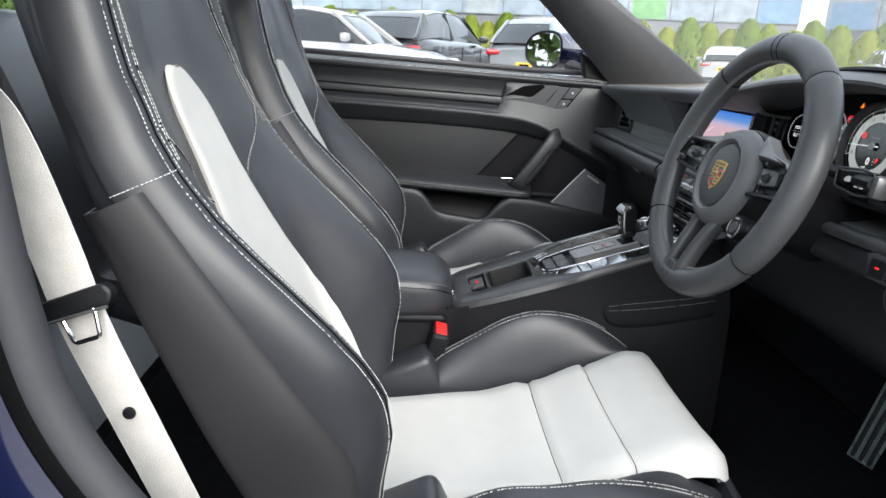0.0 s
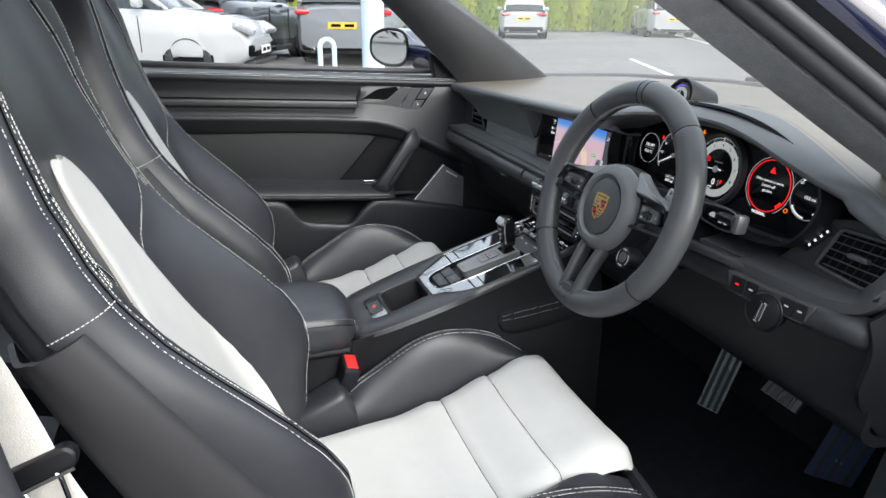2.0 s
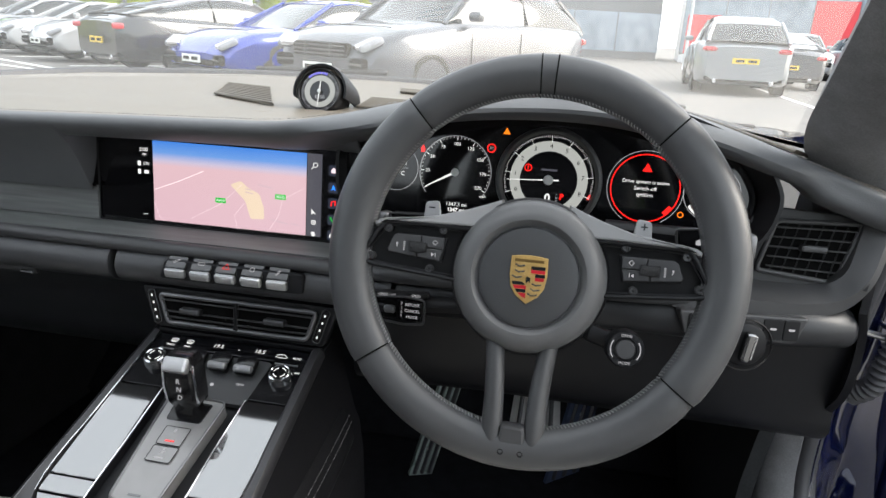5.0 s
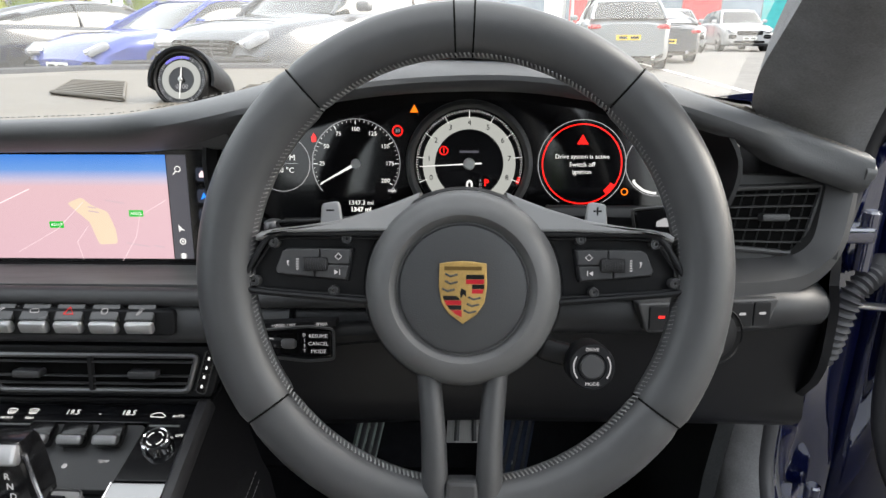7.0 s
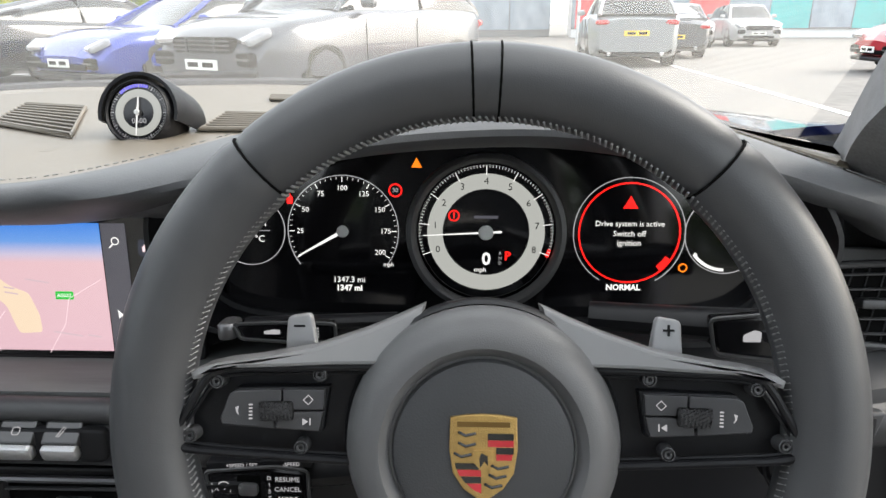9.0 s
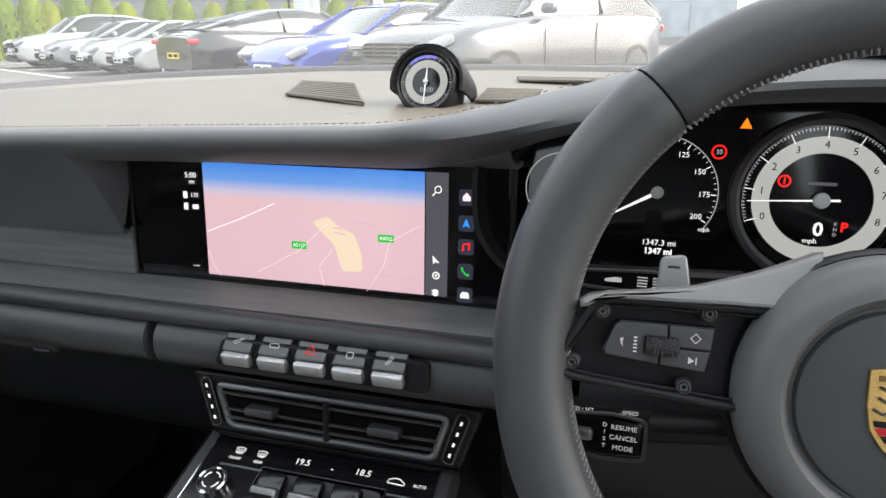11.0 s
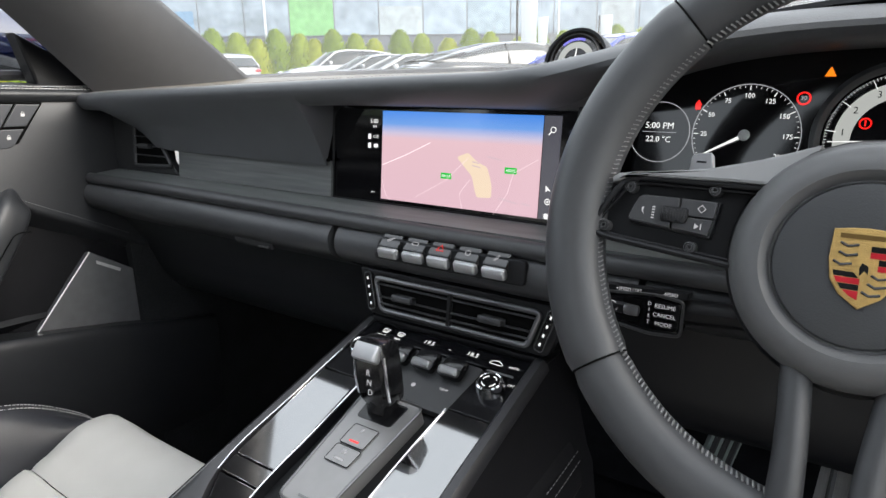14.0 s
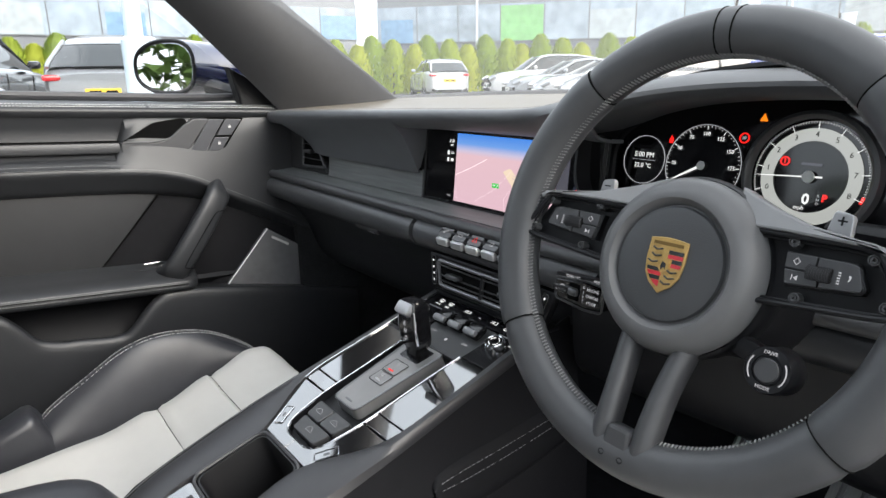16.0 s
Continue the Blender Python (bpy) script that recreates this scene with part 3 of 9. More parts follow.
# wipers
for a, b in (((-0.35, 0.885, 0.905), (0.20, 0.865, 0.915)), ((0.10, 0.90, 0.90), (0.58, 0.72, 0.912))):
    a, b = Vector(a), Vector(b)
    wiper = thing("windscreen_wiper", "black windscreen wiper resting at the foot of the glass", "wiper", a, "wipers")
    part("blade", tube([a.lerp(b, t) + V(0, 0.03 * math.sin(math.pi * t), 0.01 * math.sin(math.pi * t)) for t in np.linspace(0, 1, 9)], 0.008, 6), RUBBER, wiper)
    part("arm", tube([a.lerp(b, t) + V(0, 0.03 * math.sin(math.pi * t) - 0.012, 0.02) for t in np.linspace(0.05, 0.6, 6)], 0.009, 6), PLASTIC, wiper)

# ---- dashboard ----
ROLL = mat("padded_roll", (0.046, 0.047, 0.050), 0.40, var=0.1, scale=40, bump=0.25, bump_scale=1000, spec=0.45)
dash = thing("dashboard", "black leather dashboard with grey trim strip and pale stitching", "dashboard", (CX, 0.3, 0.7))
BROW = crom([(-0.70, 0.137, 0.897), (-0.55, 0.13, 0.903), (-0.40, 0.127, 0.908), (-0.25, 0.125, 0.913), (-0.1, 0.125, 0.918), (0.0, 0.125, 0.921), (0.07, 0.128, 0.924),
             (0.13, 0.137, 0.934), (0.19, 0.155, 0.948), (0.25, 0.185, 0.961), (0.32, 0.21, 0.967), (0.40, 0.222, 0.967), (0.47, 0.215, 0.958), (0.53, 0.20, 0.944),
             (0.60, 0.186, 0.921), (0.66, 0.178, 0.900), (0.708, 0.172, 0.884)], 4)
BASE = [(-0.665, 0.40, 0.912), (-0.55, 0.625, 0.918), (-0.3, 0.78, 0.922), (0.0, 0.83, 0.922), (0.3, 0.78, 0.92), (0.525, 0.62, 0.915), (0.642, 0.39, 0.905)]


def base_at(x):
    for a, b in zip(BASE, BASE[1:]):
        if a[0] <= x <= b[0]:
            t = (x - a[0]) / (b[0] - a[0])
            t = t
            return Vector(a).lerp(Vector(b), t)
    return Vector(BASE[0] if x < 0 else BASE[-1])


def pad_drop(p, t):
    """Height of the dash top, a share t of the way from its edge to the glass."""
    k = min(1.0, max(0.0, (p.x - 0.06) / 0.14))
    return 0.901 + 0.018 * t + (p.z - 0.901) * max(0, 1 - t * (3.6 - 2.5 * k)) ** 1.25


def pad_z(x, y):
    p = min(BROW, key=lambda b: abs(b.x - x))
    q = base_at(x * 0.93)
    return pad_drop(p, min(1.0, max(0.01, (y - p.y) / (q.y - p.y))))


rows = []
for p in BROW:
    q = base_at(p.x * 0.93)
    r = []
    for t in (0, 0.03, 0.1, 0.22, 0.4, 0.6, 0.8, 1):
        s = p.lerp(q, t)
        s.z = pad_drop(p, t) if t else p.z
        if t == 1:
            s.z = q.z
        r.append(s)
    rows.append(r)
top_pad = part("top_pad", sheet(rows, -0.015), DASH_TOP, dash, "black leather dash top, the daylight put into its pale colour")
part("stitching", stitches([p + V(0, 0.006, 0.0012) for p in BROW], 0.0035, 0.002, 0.0004), THREAD_DARK, top_pad, "pale stitching")
end = [(0.170, 0.885), (0.154, 0.873), (0.158, 0.862), (0.180, 0.857), (0.225, 0.857), (0.240, 0.872), (0.232, 0.888)]
part("brow_end", prism(fillet(end, 0.005), Matrix(((0, 0, 1, 0.7115), (1, 0, 0, 0), (0, 1, 0, 0), (0, 0, 0, 1))), 0.010, 0.003), DASH, dash, "black leather end of the dash top")
# front roll under the brow, down to the trim; deeper round the instruments
def brow_at(x):
    a, b = max((p for p in BROW if p.x <= x), key=lambda p: p.x), min((p for p in BROW if p.x > x), key=lambda p: p.x)
    return a.lerp(b, (x - a.x) / (b.x - a.x))


rows = []
for p in sorted(list(BROW) + [brow_at(x) for x in (-0.1990, -0.1965, -0.1945, -0.1920)], key=lambda p: p.x):
    x = p.x
    inst = max(0.0, 1 - abs((x - 0.362) / 0.27) ** 3.2) if abs(x - 0.362) < 0.27 else 0.0
    lip = V(x, p.y - 0.016 - 0.055 * inst, p.z - 0.012 - 0.002 * inst)
    if x < -0.1955:
        zb = min(0.870, max(0.817, 0.793 + 0.746 * (-0.513 - x)))
        tail = [V(x, 0.128, max(p.z - 0.034, zb + 0.004)), V(x, 0.146, max(0.850, zb + 0.002)), V(x, 0.160, zb)]
    elif x < 0.63:
        k = min(1.0, max(0.0, (x - 0.06) / 0.15))
        k = k * k * (3 - 2 * k)
        near = [V(x, 0.128, p.z - 0.026), V(x, 0.150, 0.889), V(x, 0.185, 0.889)]
        deep = [V(x, lip.y + 0.010, lip.z - 0.012), V(x, 0.18, lip.z - 0.016), V(x, 0.23, lip.z - 0.018)]
        tail = [a.lerp(b, k) for a, b in zip(near, deep)]
    else:
        tail = [V(x, 0.160, lip.z - 0.014), V(x, 0.175, lip.z - 0.024), V(x, 0.20, lip.z - 0.026)]
    rows.append([p, p.lerp(lip, 0.5) + V(0, -0.005, 0.004), lip] + tail)
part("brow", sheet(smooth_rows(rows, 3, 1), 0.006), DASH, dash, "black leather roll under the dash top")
# grey strip and ledge
strip_rows = [[V(x, 0.165, 0.822), V(x, 0.1635, 0.800), V(x, 0.161, 0.7795)] for x in np.linspace(-0.500, -0.193, 10)]
part("trim_panel", sheet(strip_rows, 0.003), WOOD, dash, "dark grey brushed trim panel")


def set_back(x):
    """How much further forward the lower dash lies towards the driver's door."""
    t = min(1.0, max(0.0, (x - 0.22) / 0.26))
    return 0.026 * t * t * (3 - 2 * t) + 0.14 * max(0.0, x - 0.56)


# Thin dark tube that draws the shadow line under the dash roll.
part("trim_shadow_line", tube([V(x, 0.1625, 0.8235) for x in np.linspace(-0.500, -0.193, 10)], 0.0022, 6), GAP, dash, "dark line drawn as the shadow over the trim panel")
ledge = []
for x in np.linspace(-0.70, 0.655, 40):
    b = set_back(x)
    ledge.append([V(x, 0.215 if x > 0.14 else 0.174, 0.779), V(x, 0.150 + b, 0.778), V(x, 0.122 + b, 0.776)])
part("ledge", sheet(ledge, 0.008), WOOD, dash, "dark grey brushed trim ledge")
nose = crom([(-0.70, 0.118, 0.770), (-0.4, 0.116, 0.770), (0.0, 0.114, 0.768), (0.25, 0.112, 0.768), (0.40, 0.128, 0.768), (0.50, 0.138, 0.768), (0.53, 0.150, 0.767)], 6)
part("ledge_edge", tube(nose, 0.0095, 10, flat=0.9), PLASTIC_GREY, dash, "dark satin edge of the ledge")
# the ledge sweeps up round the outer vent
sw_out = crom([(0.50, 0.133, 0.766), (0.58, 0.140, 0.765), (0.635, 0.150, 0.764), (0.672, 0.160, 0.771), (0.695, 0.168, 0.795), (0.708, 0.183, 0.828), (0.715, 0.198, 0.866)], 6)
sw_in = crom([(0.50, 0.166, 0.779), (0.57, 0.168, 0.778), (0.622, 0.172, 0.777), (0.656, 0.174, 0.781), (0.678, 0.172, 0.800), (0.690, 0.186, 0.832), (0.698, 0.197, 0.870)], 6)
part("vent_sweep", sheet([[a + V(0.004, 0.10, -0.006), a + V(0.003, 0.02, -0.004), a, a.lerp(b, 0.15) + V(0, -0.002, 0.002), a.lerp(b, 0.5) + V(0, -0.001, 0.001), b, b + V(-0.002, 0.05, 0.002)] for a, b in zip(sw_out, sw_in)], 0.006), PLASTIC_GREY, dash, "dark satin sweep round the vent")
part("end_cap", sheet(smooth_rows([[V(0.692, 0.158, 0.790), V(0.712, 0.21, 0.79), V(0.722, 0.262, 0.79)], [V(0.710, 0.186, 0.838), V(0.719, 0.215, 0.838), V(0.724, 0.245, 0.84)], [V(0.714, 0.198, 0.876), V(0.721, 0.215, 0.876), V(0.725, 0.232, 0.875)]], 4, 4), 0.008), PLASTIC, dash, "black dash end cap")
part("side_panel", sheet(smooth_rows([[V(0.690, 0.158, 0.765), V(0.708, 0.20, 0.80), V(0.722, 0.26, 0.80)], [V(0.698, 0.162, 0.725), V(0.712, 0.21, 0.73), V(0.722, 0.27, 0.73)], [V(0.694, 0.165, 0.66), V(0.706, 0.22, 0.66), V(0.720, 0.285, 0.66)], [V(0.690, 0.24, 0.58), V(0.70, 0.28, 0.58), V(0.718, 0.305, 0.58)]], 4, 4), 0.008), PLASTIC, dash, "black plastic panel at the dash end")
# padded roll and glovebox below
for x0, x1 in ((-0.70, -0.138), (-0.134, 0.205), (0.205, 0.69)):
    rr = [[V(x, 0.128, 0.766), V(x, 0.108, 0.760), V(x, 0.100, 0.745), V(x, 0.106, 0.728), V(x, 0.130, 0.716), V(x, 0.16, 0.70)] for x in np.linspace(x0 + 0.003, x1 - 0.003, 12)]
    rr = [[p + V(0, set_back(p.x), 0) for p in r] for r in rr]
    if x0 < -0.3:
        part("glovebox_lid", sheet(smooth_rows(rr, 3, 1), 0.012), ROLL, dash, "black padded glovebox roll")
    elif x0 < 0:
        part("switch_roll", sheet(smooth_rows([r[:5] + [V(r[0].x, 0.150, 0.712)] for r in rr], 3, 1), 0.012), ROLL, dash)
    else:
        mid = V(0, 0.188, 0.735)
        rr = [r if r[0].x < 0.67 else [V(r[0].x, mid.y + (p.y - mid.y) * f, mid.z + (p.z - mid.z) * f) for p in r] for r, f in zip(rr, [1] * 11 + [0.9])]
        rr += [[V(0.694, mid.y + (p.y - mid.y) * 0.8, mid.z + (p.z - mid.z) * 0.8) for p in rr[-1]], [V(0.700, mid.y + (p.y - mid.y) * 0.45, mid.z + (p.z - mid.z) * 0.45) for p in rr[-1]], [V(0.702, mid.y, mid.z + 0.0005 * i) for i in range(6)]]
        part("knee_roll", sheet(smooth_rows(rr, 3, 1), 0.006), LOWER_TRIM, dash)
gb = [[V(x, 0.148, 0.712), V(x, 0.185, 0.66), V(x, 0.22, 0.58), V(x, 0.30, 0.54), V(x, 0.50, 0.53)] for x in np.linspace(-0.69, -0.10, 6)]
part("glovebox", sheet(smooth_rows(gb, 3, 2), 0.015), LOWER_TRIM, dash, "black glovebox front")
kn = [[V(x, 0.128 + set_back(x), 0.722), V(x, 0.138 + set_back(x), 0.66 - 0.03 * math.cos(x)), V(x, 0.185, 0.60), V(x, 0.25, 0.575), V(x, 0.50, 0.56)] for x in np.linspace(0.15, 0.703, 8)]
part("knee_panel", sheet(smooth_rows(kn, 3, 2), 0.015), PLASTIC, dash, "black plastic knee panel")

# central touchscreen
SCR = axis_frame((-0.024, 0.172, 0.834), (0, -0.995, 0.10))
part("screen_surround", sheet(smooth_rows([[V(x, 0.146, 0.905), V(x, 0.158, 0.892), V(x, 0.180, 0.886), V(x, 0.205, 0.884)] for x in (-0.235, -0.10, 0.03, 0.15)], 2, 2), 0.004), DASH, dash)
part("screen_cheek", sheet([[V(-0.245, 0.182, z), V(-0.206, 0.1785, z), V(-0.180, 0.1815, z)] for z in (0.900, 0.84, 0.782)], 0.004), PLASTIC, dash)
screen = thing("touchscreen", "wide central touchscreen showing a pink map, lit", "screen", (0, 0.17, 0.78))
part("glass_panel", prism(fillet([(-0.170, -0.055), (0.170, -0.055), (0.170, 0.060), (-0.170, 0.060)], 0.006), SCR, 0.012, 0.0015), SCREEN_BLACK, screen, "black glass panel")


def scr(x, z, lift=0.0008):
    """A place on the screen by metres across and up."""
    return SCR @ Matrix.Translation((x + 0.024, z - 0.834, lift))


part("map", prism([(-0.098, -0.050), (0.100, -0.050), (0.100, 0.048), (-0.098, 0.048)], SCR @ Matrix.Translation((0.003, 0, 0.0006)), 0.0004), MAP, screen, "pink map with blue sky band")
part("side_bar", prism([(0.104, -0.050), (0.122, -0.050), (0.122, 0.048), (0.104, 0.048)], SCR @ Matrix.Translation((0, 0, 0.0006)), 0.0004), LIT_GREY, screen, "dark grey tool bar")

# ---- driver door, open ----
dd = thing("driver_door", "dark blue driver door with black trim, swung wide open", "car door", (0.93, 0.40, 0.25))
DA = radians(24)
DU, DN = V(math.cos(DA), -math.sin(DA), 0), V(-math.sin(DA), -math.cos(DA), 0)
DH = V(0.905, 0.425, 0)


def dp(u, n, z):
    """A place on the open door: along it from the hinges, towards the cabin, and up."""
    return DH + DU * u + DN * n + V(0, 0, z)


skin = [[dp(u, -0.10 - 0.03 * math.sin(u * 2.2), z) for z in (0.26, 0.45, 0.65, 0.80, 0.90)] for u in (0.0, 0.05, 0.3, 0.7, 1.1)]
part("outer_skin", sheet(smooth_rows(skin, 3, 2), 0.012), BLUE, dd, "dark blue painted door skin")
edge = [[dp(-0.005, -0.10, z), dp(-0.012, -0.06, z), dp(0.0, -0.02, z), dp(0.02 + 0.25 * max(0, abs(z - 0.62) - 0.16) ** 1.2, 0.0, z), dp(0.07 + 0.8 * max(0, abs(z - 0.62) - 0.16) ** 1.2, 0.006, z)] for z in (0.26, 0.34, 0.45, 0.6, 0.72, 0.80, 0.86, 0.90)]
part("front_edge", sheet(smooth_rows(edge, 3, 3), 0.008), BLUE, dd, "dark blue painted door edge")
ring = crom([dp(0.40, 0.012, 0.905), dp(0.18, 0.012, 0.885), dp(0.085, 0.012, 0.82), dp(0.045, 0.012, 0.70), dp(0.040, 0.012, 0.56), dp(0.055, 0.012, 0.44), dp(0.115, 0.012, 0.33), dp(0.26, 0.012, 0.28), dp(0.8, 0.012, 0.27)], 8)
part("door_seal", tube(ring, 0.014, 10), RUBBER, dd, "thick black rubber door seal")
trim = [[dp(u + 0.5 * max(0, abs(z - 0.60) - 0.18) ** 1.1, n, z) for z, n in ((0.29, 0.02), (0.36, 0.05), (0.50, 0.075), (0.57, 0.10), (0.60, 0.055), (0.75, 0.05), (0.82, 0.06), (0.90, 0.02))] for u in (0.085, 0.11, 0.2, 0.5, 1.05)]
part("door_trim", sheet(smooth_rows(trim, 4, 3), 0.01), LEATHER, dd, "black leather door trim")
part("stitching", stitches([dp(u, 0.103, 0.572) for u in np.linspace(0.10, 0.9, 12)]), THREAD, dd, "pale stitching")
part("latch_arm", tube([dp(0.055, 0.0, 0.705), dp(0.055, 0.022, 0.69), dp(0.05, 0.02, 0.62), dp(0.045, 0.0, 0.57)], 0.010, 8), RUBBER, dd, "black rubber buffer")

lt = part("glovebox_latch", rbox((-0.285, 0.1150, 0.722), (0.070, 0.006, 0.014), 0.003, rot=(20, 0, 0)), PLASTIC_GREY, dash, "black glovebox latch")
# The highlight on the latch, put in as a small satin box.
part("latch_glint", rbox((-0.262, 0.1105, 0.719), (0.018, 0.003, 0.003), 0.001), SATIN, lt)

# ---- steering wheel ----
TILT = radians(18)
WHEEL = Matrix(((1, 0, 0, 0.352), (0, math.sin(TILT), -math.cos(TILT), 0.0134), (0, math.cos(TILT), math.sin(TILT), 0.8333), (0, 0, 0, 1)))
wheel = thing("steering_wheel", "black leather three-spoke sports steering wheel with gold crest", "steering wheel", m=WHEEL)


def rim_point(a, rad, tube_r, phi):
    """Angle from the top, clockwise; phi round the section from outside towards the driver."""
    r = rad + tube_r * math.cos(phi)
    return V(r * math.sin(a), r * math.cos(a), tube_r * 0.95 * math.sin(phi))


R0 = 0.1645
SEAMS = [radians(k) for k in (-126, -42, 42, 126)]
sections = [(-42, 42), (42, 126), (126, 234), (234, 318)]
for a0, a1 in sections:
    rows = []
    k = 40
    for i in range(k + 1):
        a = radians(a0 + 0.18 + (a1 - a0 - 0.36) * i / k)
        fat = 0.0190 + (0.0010 if a0 in (42, 234) else 0.0)
        end = min(i, k - i)
        fat -= 0.0012 if end == 0 else 0.0
        rows.append([rim_point(a, R0, fat, 2 * math.pi * j / 20) for j in range(20)])
    part("rim_section", grid(rows, close_u=True, caps=True), RIM_LEATHER, wheel, "black smooth leather", local=True)
for a in SEAMS:
    part("rim_joint", tube([rim_point(a, R0, 0.0186, 2 * math.pi * j / 24) for j in range(24)], 0.0007, 5, closed=True), GAP, wheel, "dark joint in the leather", local=True)
# inner seam with cross stitches
seam = bmesh.new()
for i in range(300):
    a = 2 * math.pi * i / 300
    p = rim_point(a, R0, 0.0196, radians(158))
    q = rim_point(a + 0.010, R0, 0.0196, radians(174))
    tube([p, q], 0.0007, 4, bm=seam)
part("rim_stitching", seam, THREAD_DARK, wheel, "grey cross stitching", local=True)
for s in (-1, 1):
    a = s * radians(2.3)
    part("top_seam", tube([rim_point(a, R0, 0.0190, radians(v)) for v in range(-40, 181, 20)], 0.0007, 5), GAP, wheel, "dark seam at the top of the rim", local=True)
# hub
PADDLE = mat("paddle_metal", (0.36, 0.36, 0.365), 0.4, metal=0.4, var=0.06, scale=80)
HUB_SKIN = mat("grained_hub_skin", (0.105, 0.105, 0.107), 0.40, var=0.08, scale=60, bump=0.2, bump_scale=1400, spec=0.4)
HUB = Matrix.Translation((0, -0.0135, 0))
part("hub", lathe([(0.0, 0.003), (0.0455, 0.0055), (0.0475, 0.0095), (0.0500, 0.0125), (0.055, 0.0125), (0.0625, 0.0075), (0.0675, -0.001), (0.0685, -0.008)], HUB, 64), HUB_SKIN, wheel, "dark grey airbag cover", local=True)
part("hub_back", lathe([(0.0690, -0.0090), (0.0705, -0.011), (0.0715, -0.016), (0.070, -0.035), (0.060, -0.055), (0.0, -0.055)], HUB, 48), PLASTIC, wheel, "black hub shroud", local=True)
part("airbag_pad", lathe([(0, 0.0112), (0.02, 0.0110), (0.038, 0.0100), (0.0430, 0.0085), (0.0442, 0.006)], HUB @ Matrix.Translation((0, 0, 0.0005)), 56), LEATHER_SOFT, wheel, "round black airbag pad", local=True)
column = thing("steering_column", "black plastic steering column shroud", "steering column", (0.353, 0.10, 0.78))
part("shroud", lathe([(0.050, 0.0), (0.058, -0.03), (0.062, -0.12), (0.05, -0.16)], WHEEL @ Matrix.Translation((0, -0.02, -0.045)), 32), PLASTIC, column)


def sprism(poly, s, z0, z1, depth, bev=0.001):
    """A plate on a spoke, mirrored by s, its front rising from z0 at the hub to z1 at the rim."""
    b = prism(poly, Matrix.Identity(4), depth, bev)
    for v in b.verts:
        t = (v.co.x - 0.06) / 0.085
        v.co.z += z0 + (z1 - z0) * t
    b.transform(Matrix.Diagonal((s, 1, 1, 1)))
    return b


def spokes():
    for s in (-1, 1):
        top = [(0.030, 0.0540), (0.045, 0.0475), (0.060, 0.0415), (0.086, 0.0332), (0.113, 0.0288), (0.128, 0.0272), (0.138, 0.0250), (0.142, 0.0222), (0.141, 0.0185), (0.137, 0.0195), (0.129, 0.0240), (0.100, 0.0246), (0.073, 0.0256), (0.051, 0.0256), (0.035, 0.0256)]
        b = sprism(top, s, 0.0015, 0.0100, 0.018, 0.002)
        for v in b.verts:
            v.co.z -= 0.45 * max(0.0, v.co.y - 0.0260)
        part("spoke_cover", b, SPOKE, wheel, "satin spoke cover, the sky light put into its grey", local=True)
        frame_o = [(0.050, 0.0240), (0.060, 0.0240), (0.100, 0.0240), (0.1285, 0.0232), (0.1365, 0.0172), (0.1425, 0.0070), (0.1490, -0.0050), (0.1492, -0.0110), (0.1440, -0.0155), (0.113, -0.0188), (0.073, -0.0225), (0.050, -0.0245)]
        fr = part("spoke_frame", sprism(frame_o, s, -0.0120, -0.0030, 0.010, 0.001), PLASTIC, wheel, "black recess in the spoke", local=True)

        def lip(pts, z0, z1, r, name, mm):
            line = [V(s * x, y, z0 + (z1 - z0) * (x - 0.06) / 0.085) for x, y in pts]
            part(name, tube(crom(line, 3), r, 8), mm, fr, local=True)

        lip(frame_o, -0.0025, 0.0070, 0.0021, "frame_edge", PLASTIC)
        lip([(x - 0.0030 * (x > 0.12), y * 0.875) for x, y in frame_o], -0.0040, 0.0050, 0.0010, "inner_edge", PLASTIC)
        # switch pod: two inner keys, one outer key and a knurled roller between them
        keys = [[(0.0782, 0.0129), (0.0986, 0.0132), (0.0982, 0.0072), (0.0940, 0.0072), (0.0936, 0.0030), (0.0789, 0.0028)],
                [(0.0790, 0.0019), (0.0936, 0.0021), (0.0940, -0.0016), (0.1015, -0.0018), (0.1020, -0.0060), (0.0811, -0.0078)],
                [(0.0995, 0.0132), (0.1205, 0.0130), (0.1240, 0.0115), (0.1284, -0.0008), (0.1276, -0.0034), (0.1028, -0.0060), (0.1030, -0.0019), (0.1095, -0.0019), (0.1095, 0.0072), (0.0992, 0.0072)]]
        for poly in keys:
            part("key", sprism(fillet(poly, 0.0008), s, -0.0020, 0.0080, 0.006, 0.0006), KEYCAP, fr, "dark grey key", local=True)
        part("pod", sprism(fillet([(0.0765, 0.0138), (0.122, 0.0138), (0.130, -0.001), (0.128, -0.0050), (0.080, -0.0092)], 0.001), s, -0.0055, 0.0045, 0.008, 0.0008), PLASTIC, fr, "black switch pod", local=True)

        def sign(pts):
            return sprism(pts, s, -0.0018, 0.0082, 0.0004, 0)

        x, y = 0.0862, 0.0080
        for k in range(4):
            c, d = ((-1, 0), (0, 1), (1, 0), (0, -1))[k], ((0, 1), (1, 0), (0, -1), (-1, 0))[k]
            o = [(x + 0.0026 * c[0], y + 0.0026 * c[1]), (x + 0.0026 * d[0], y + 0.0026 * d[1]), (x + 0.0020 * d[0], y + 0.0020 * d[1]), (x + 0.0020 * c[0], y + 0.0020 * c[1])]
            part("symbol", sign(o), LIT_DIM, fr, "pale symbol", local=True)
        part("symbol", sign([(0.0890, -0.0010), (0.0890, -0.0046), (0.0862, -0.0028)]), LIT_DIM, fr, "pale symbol", local=True)
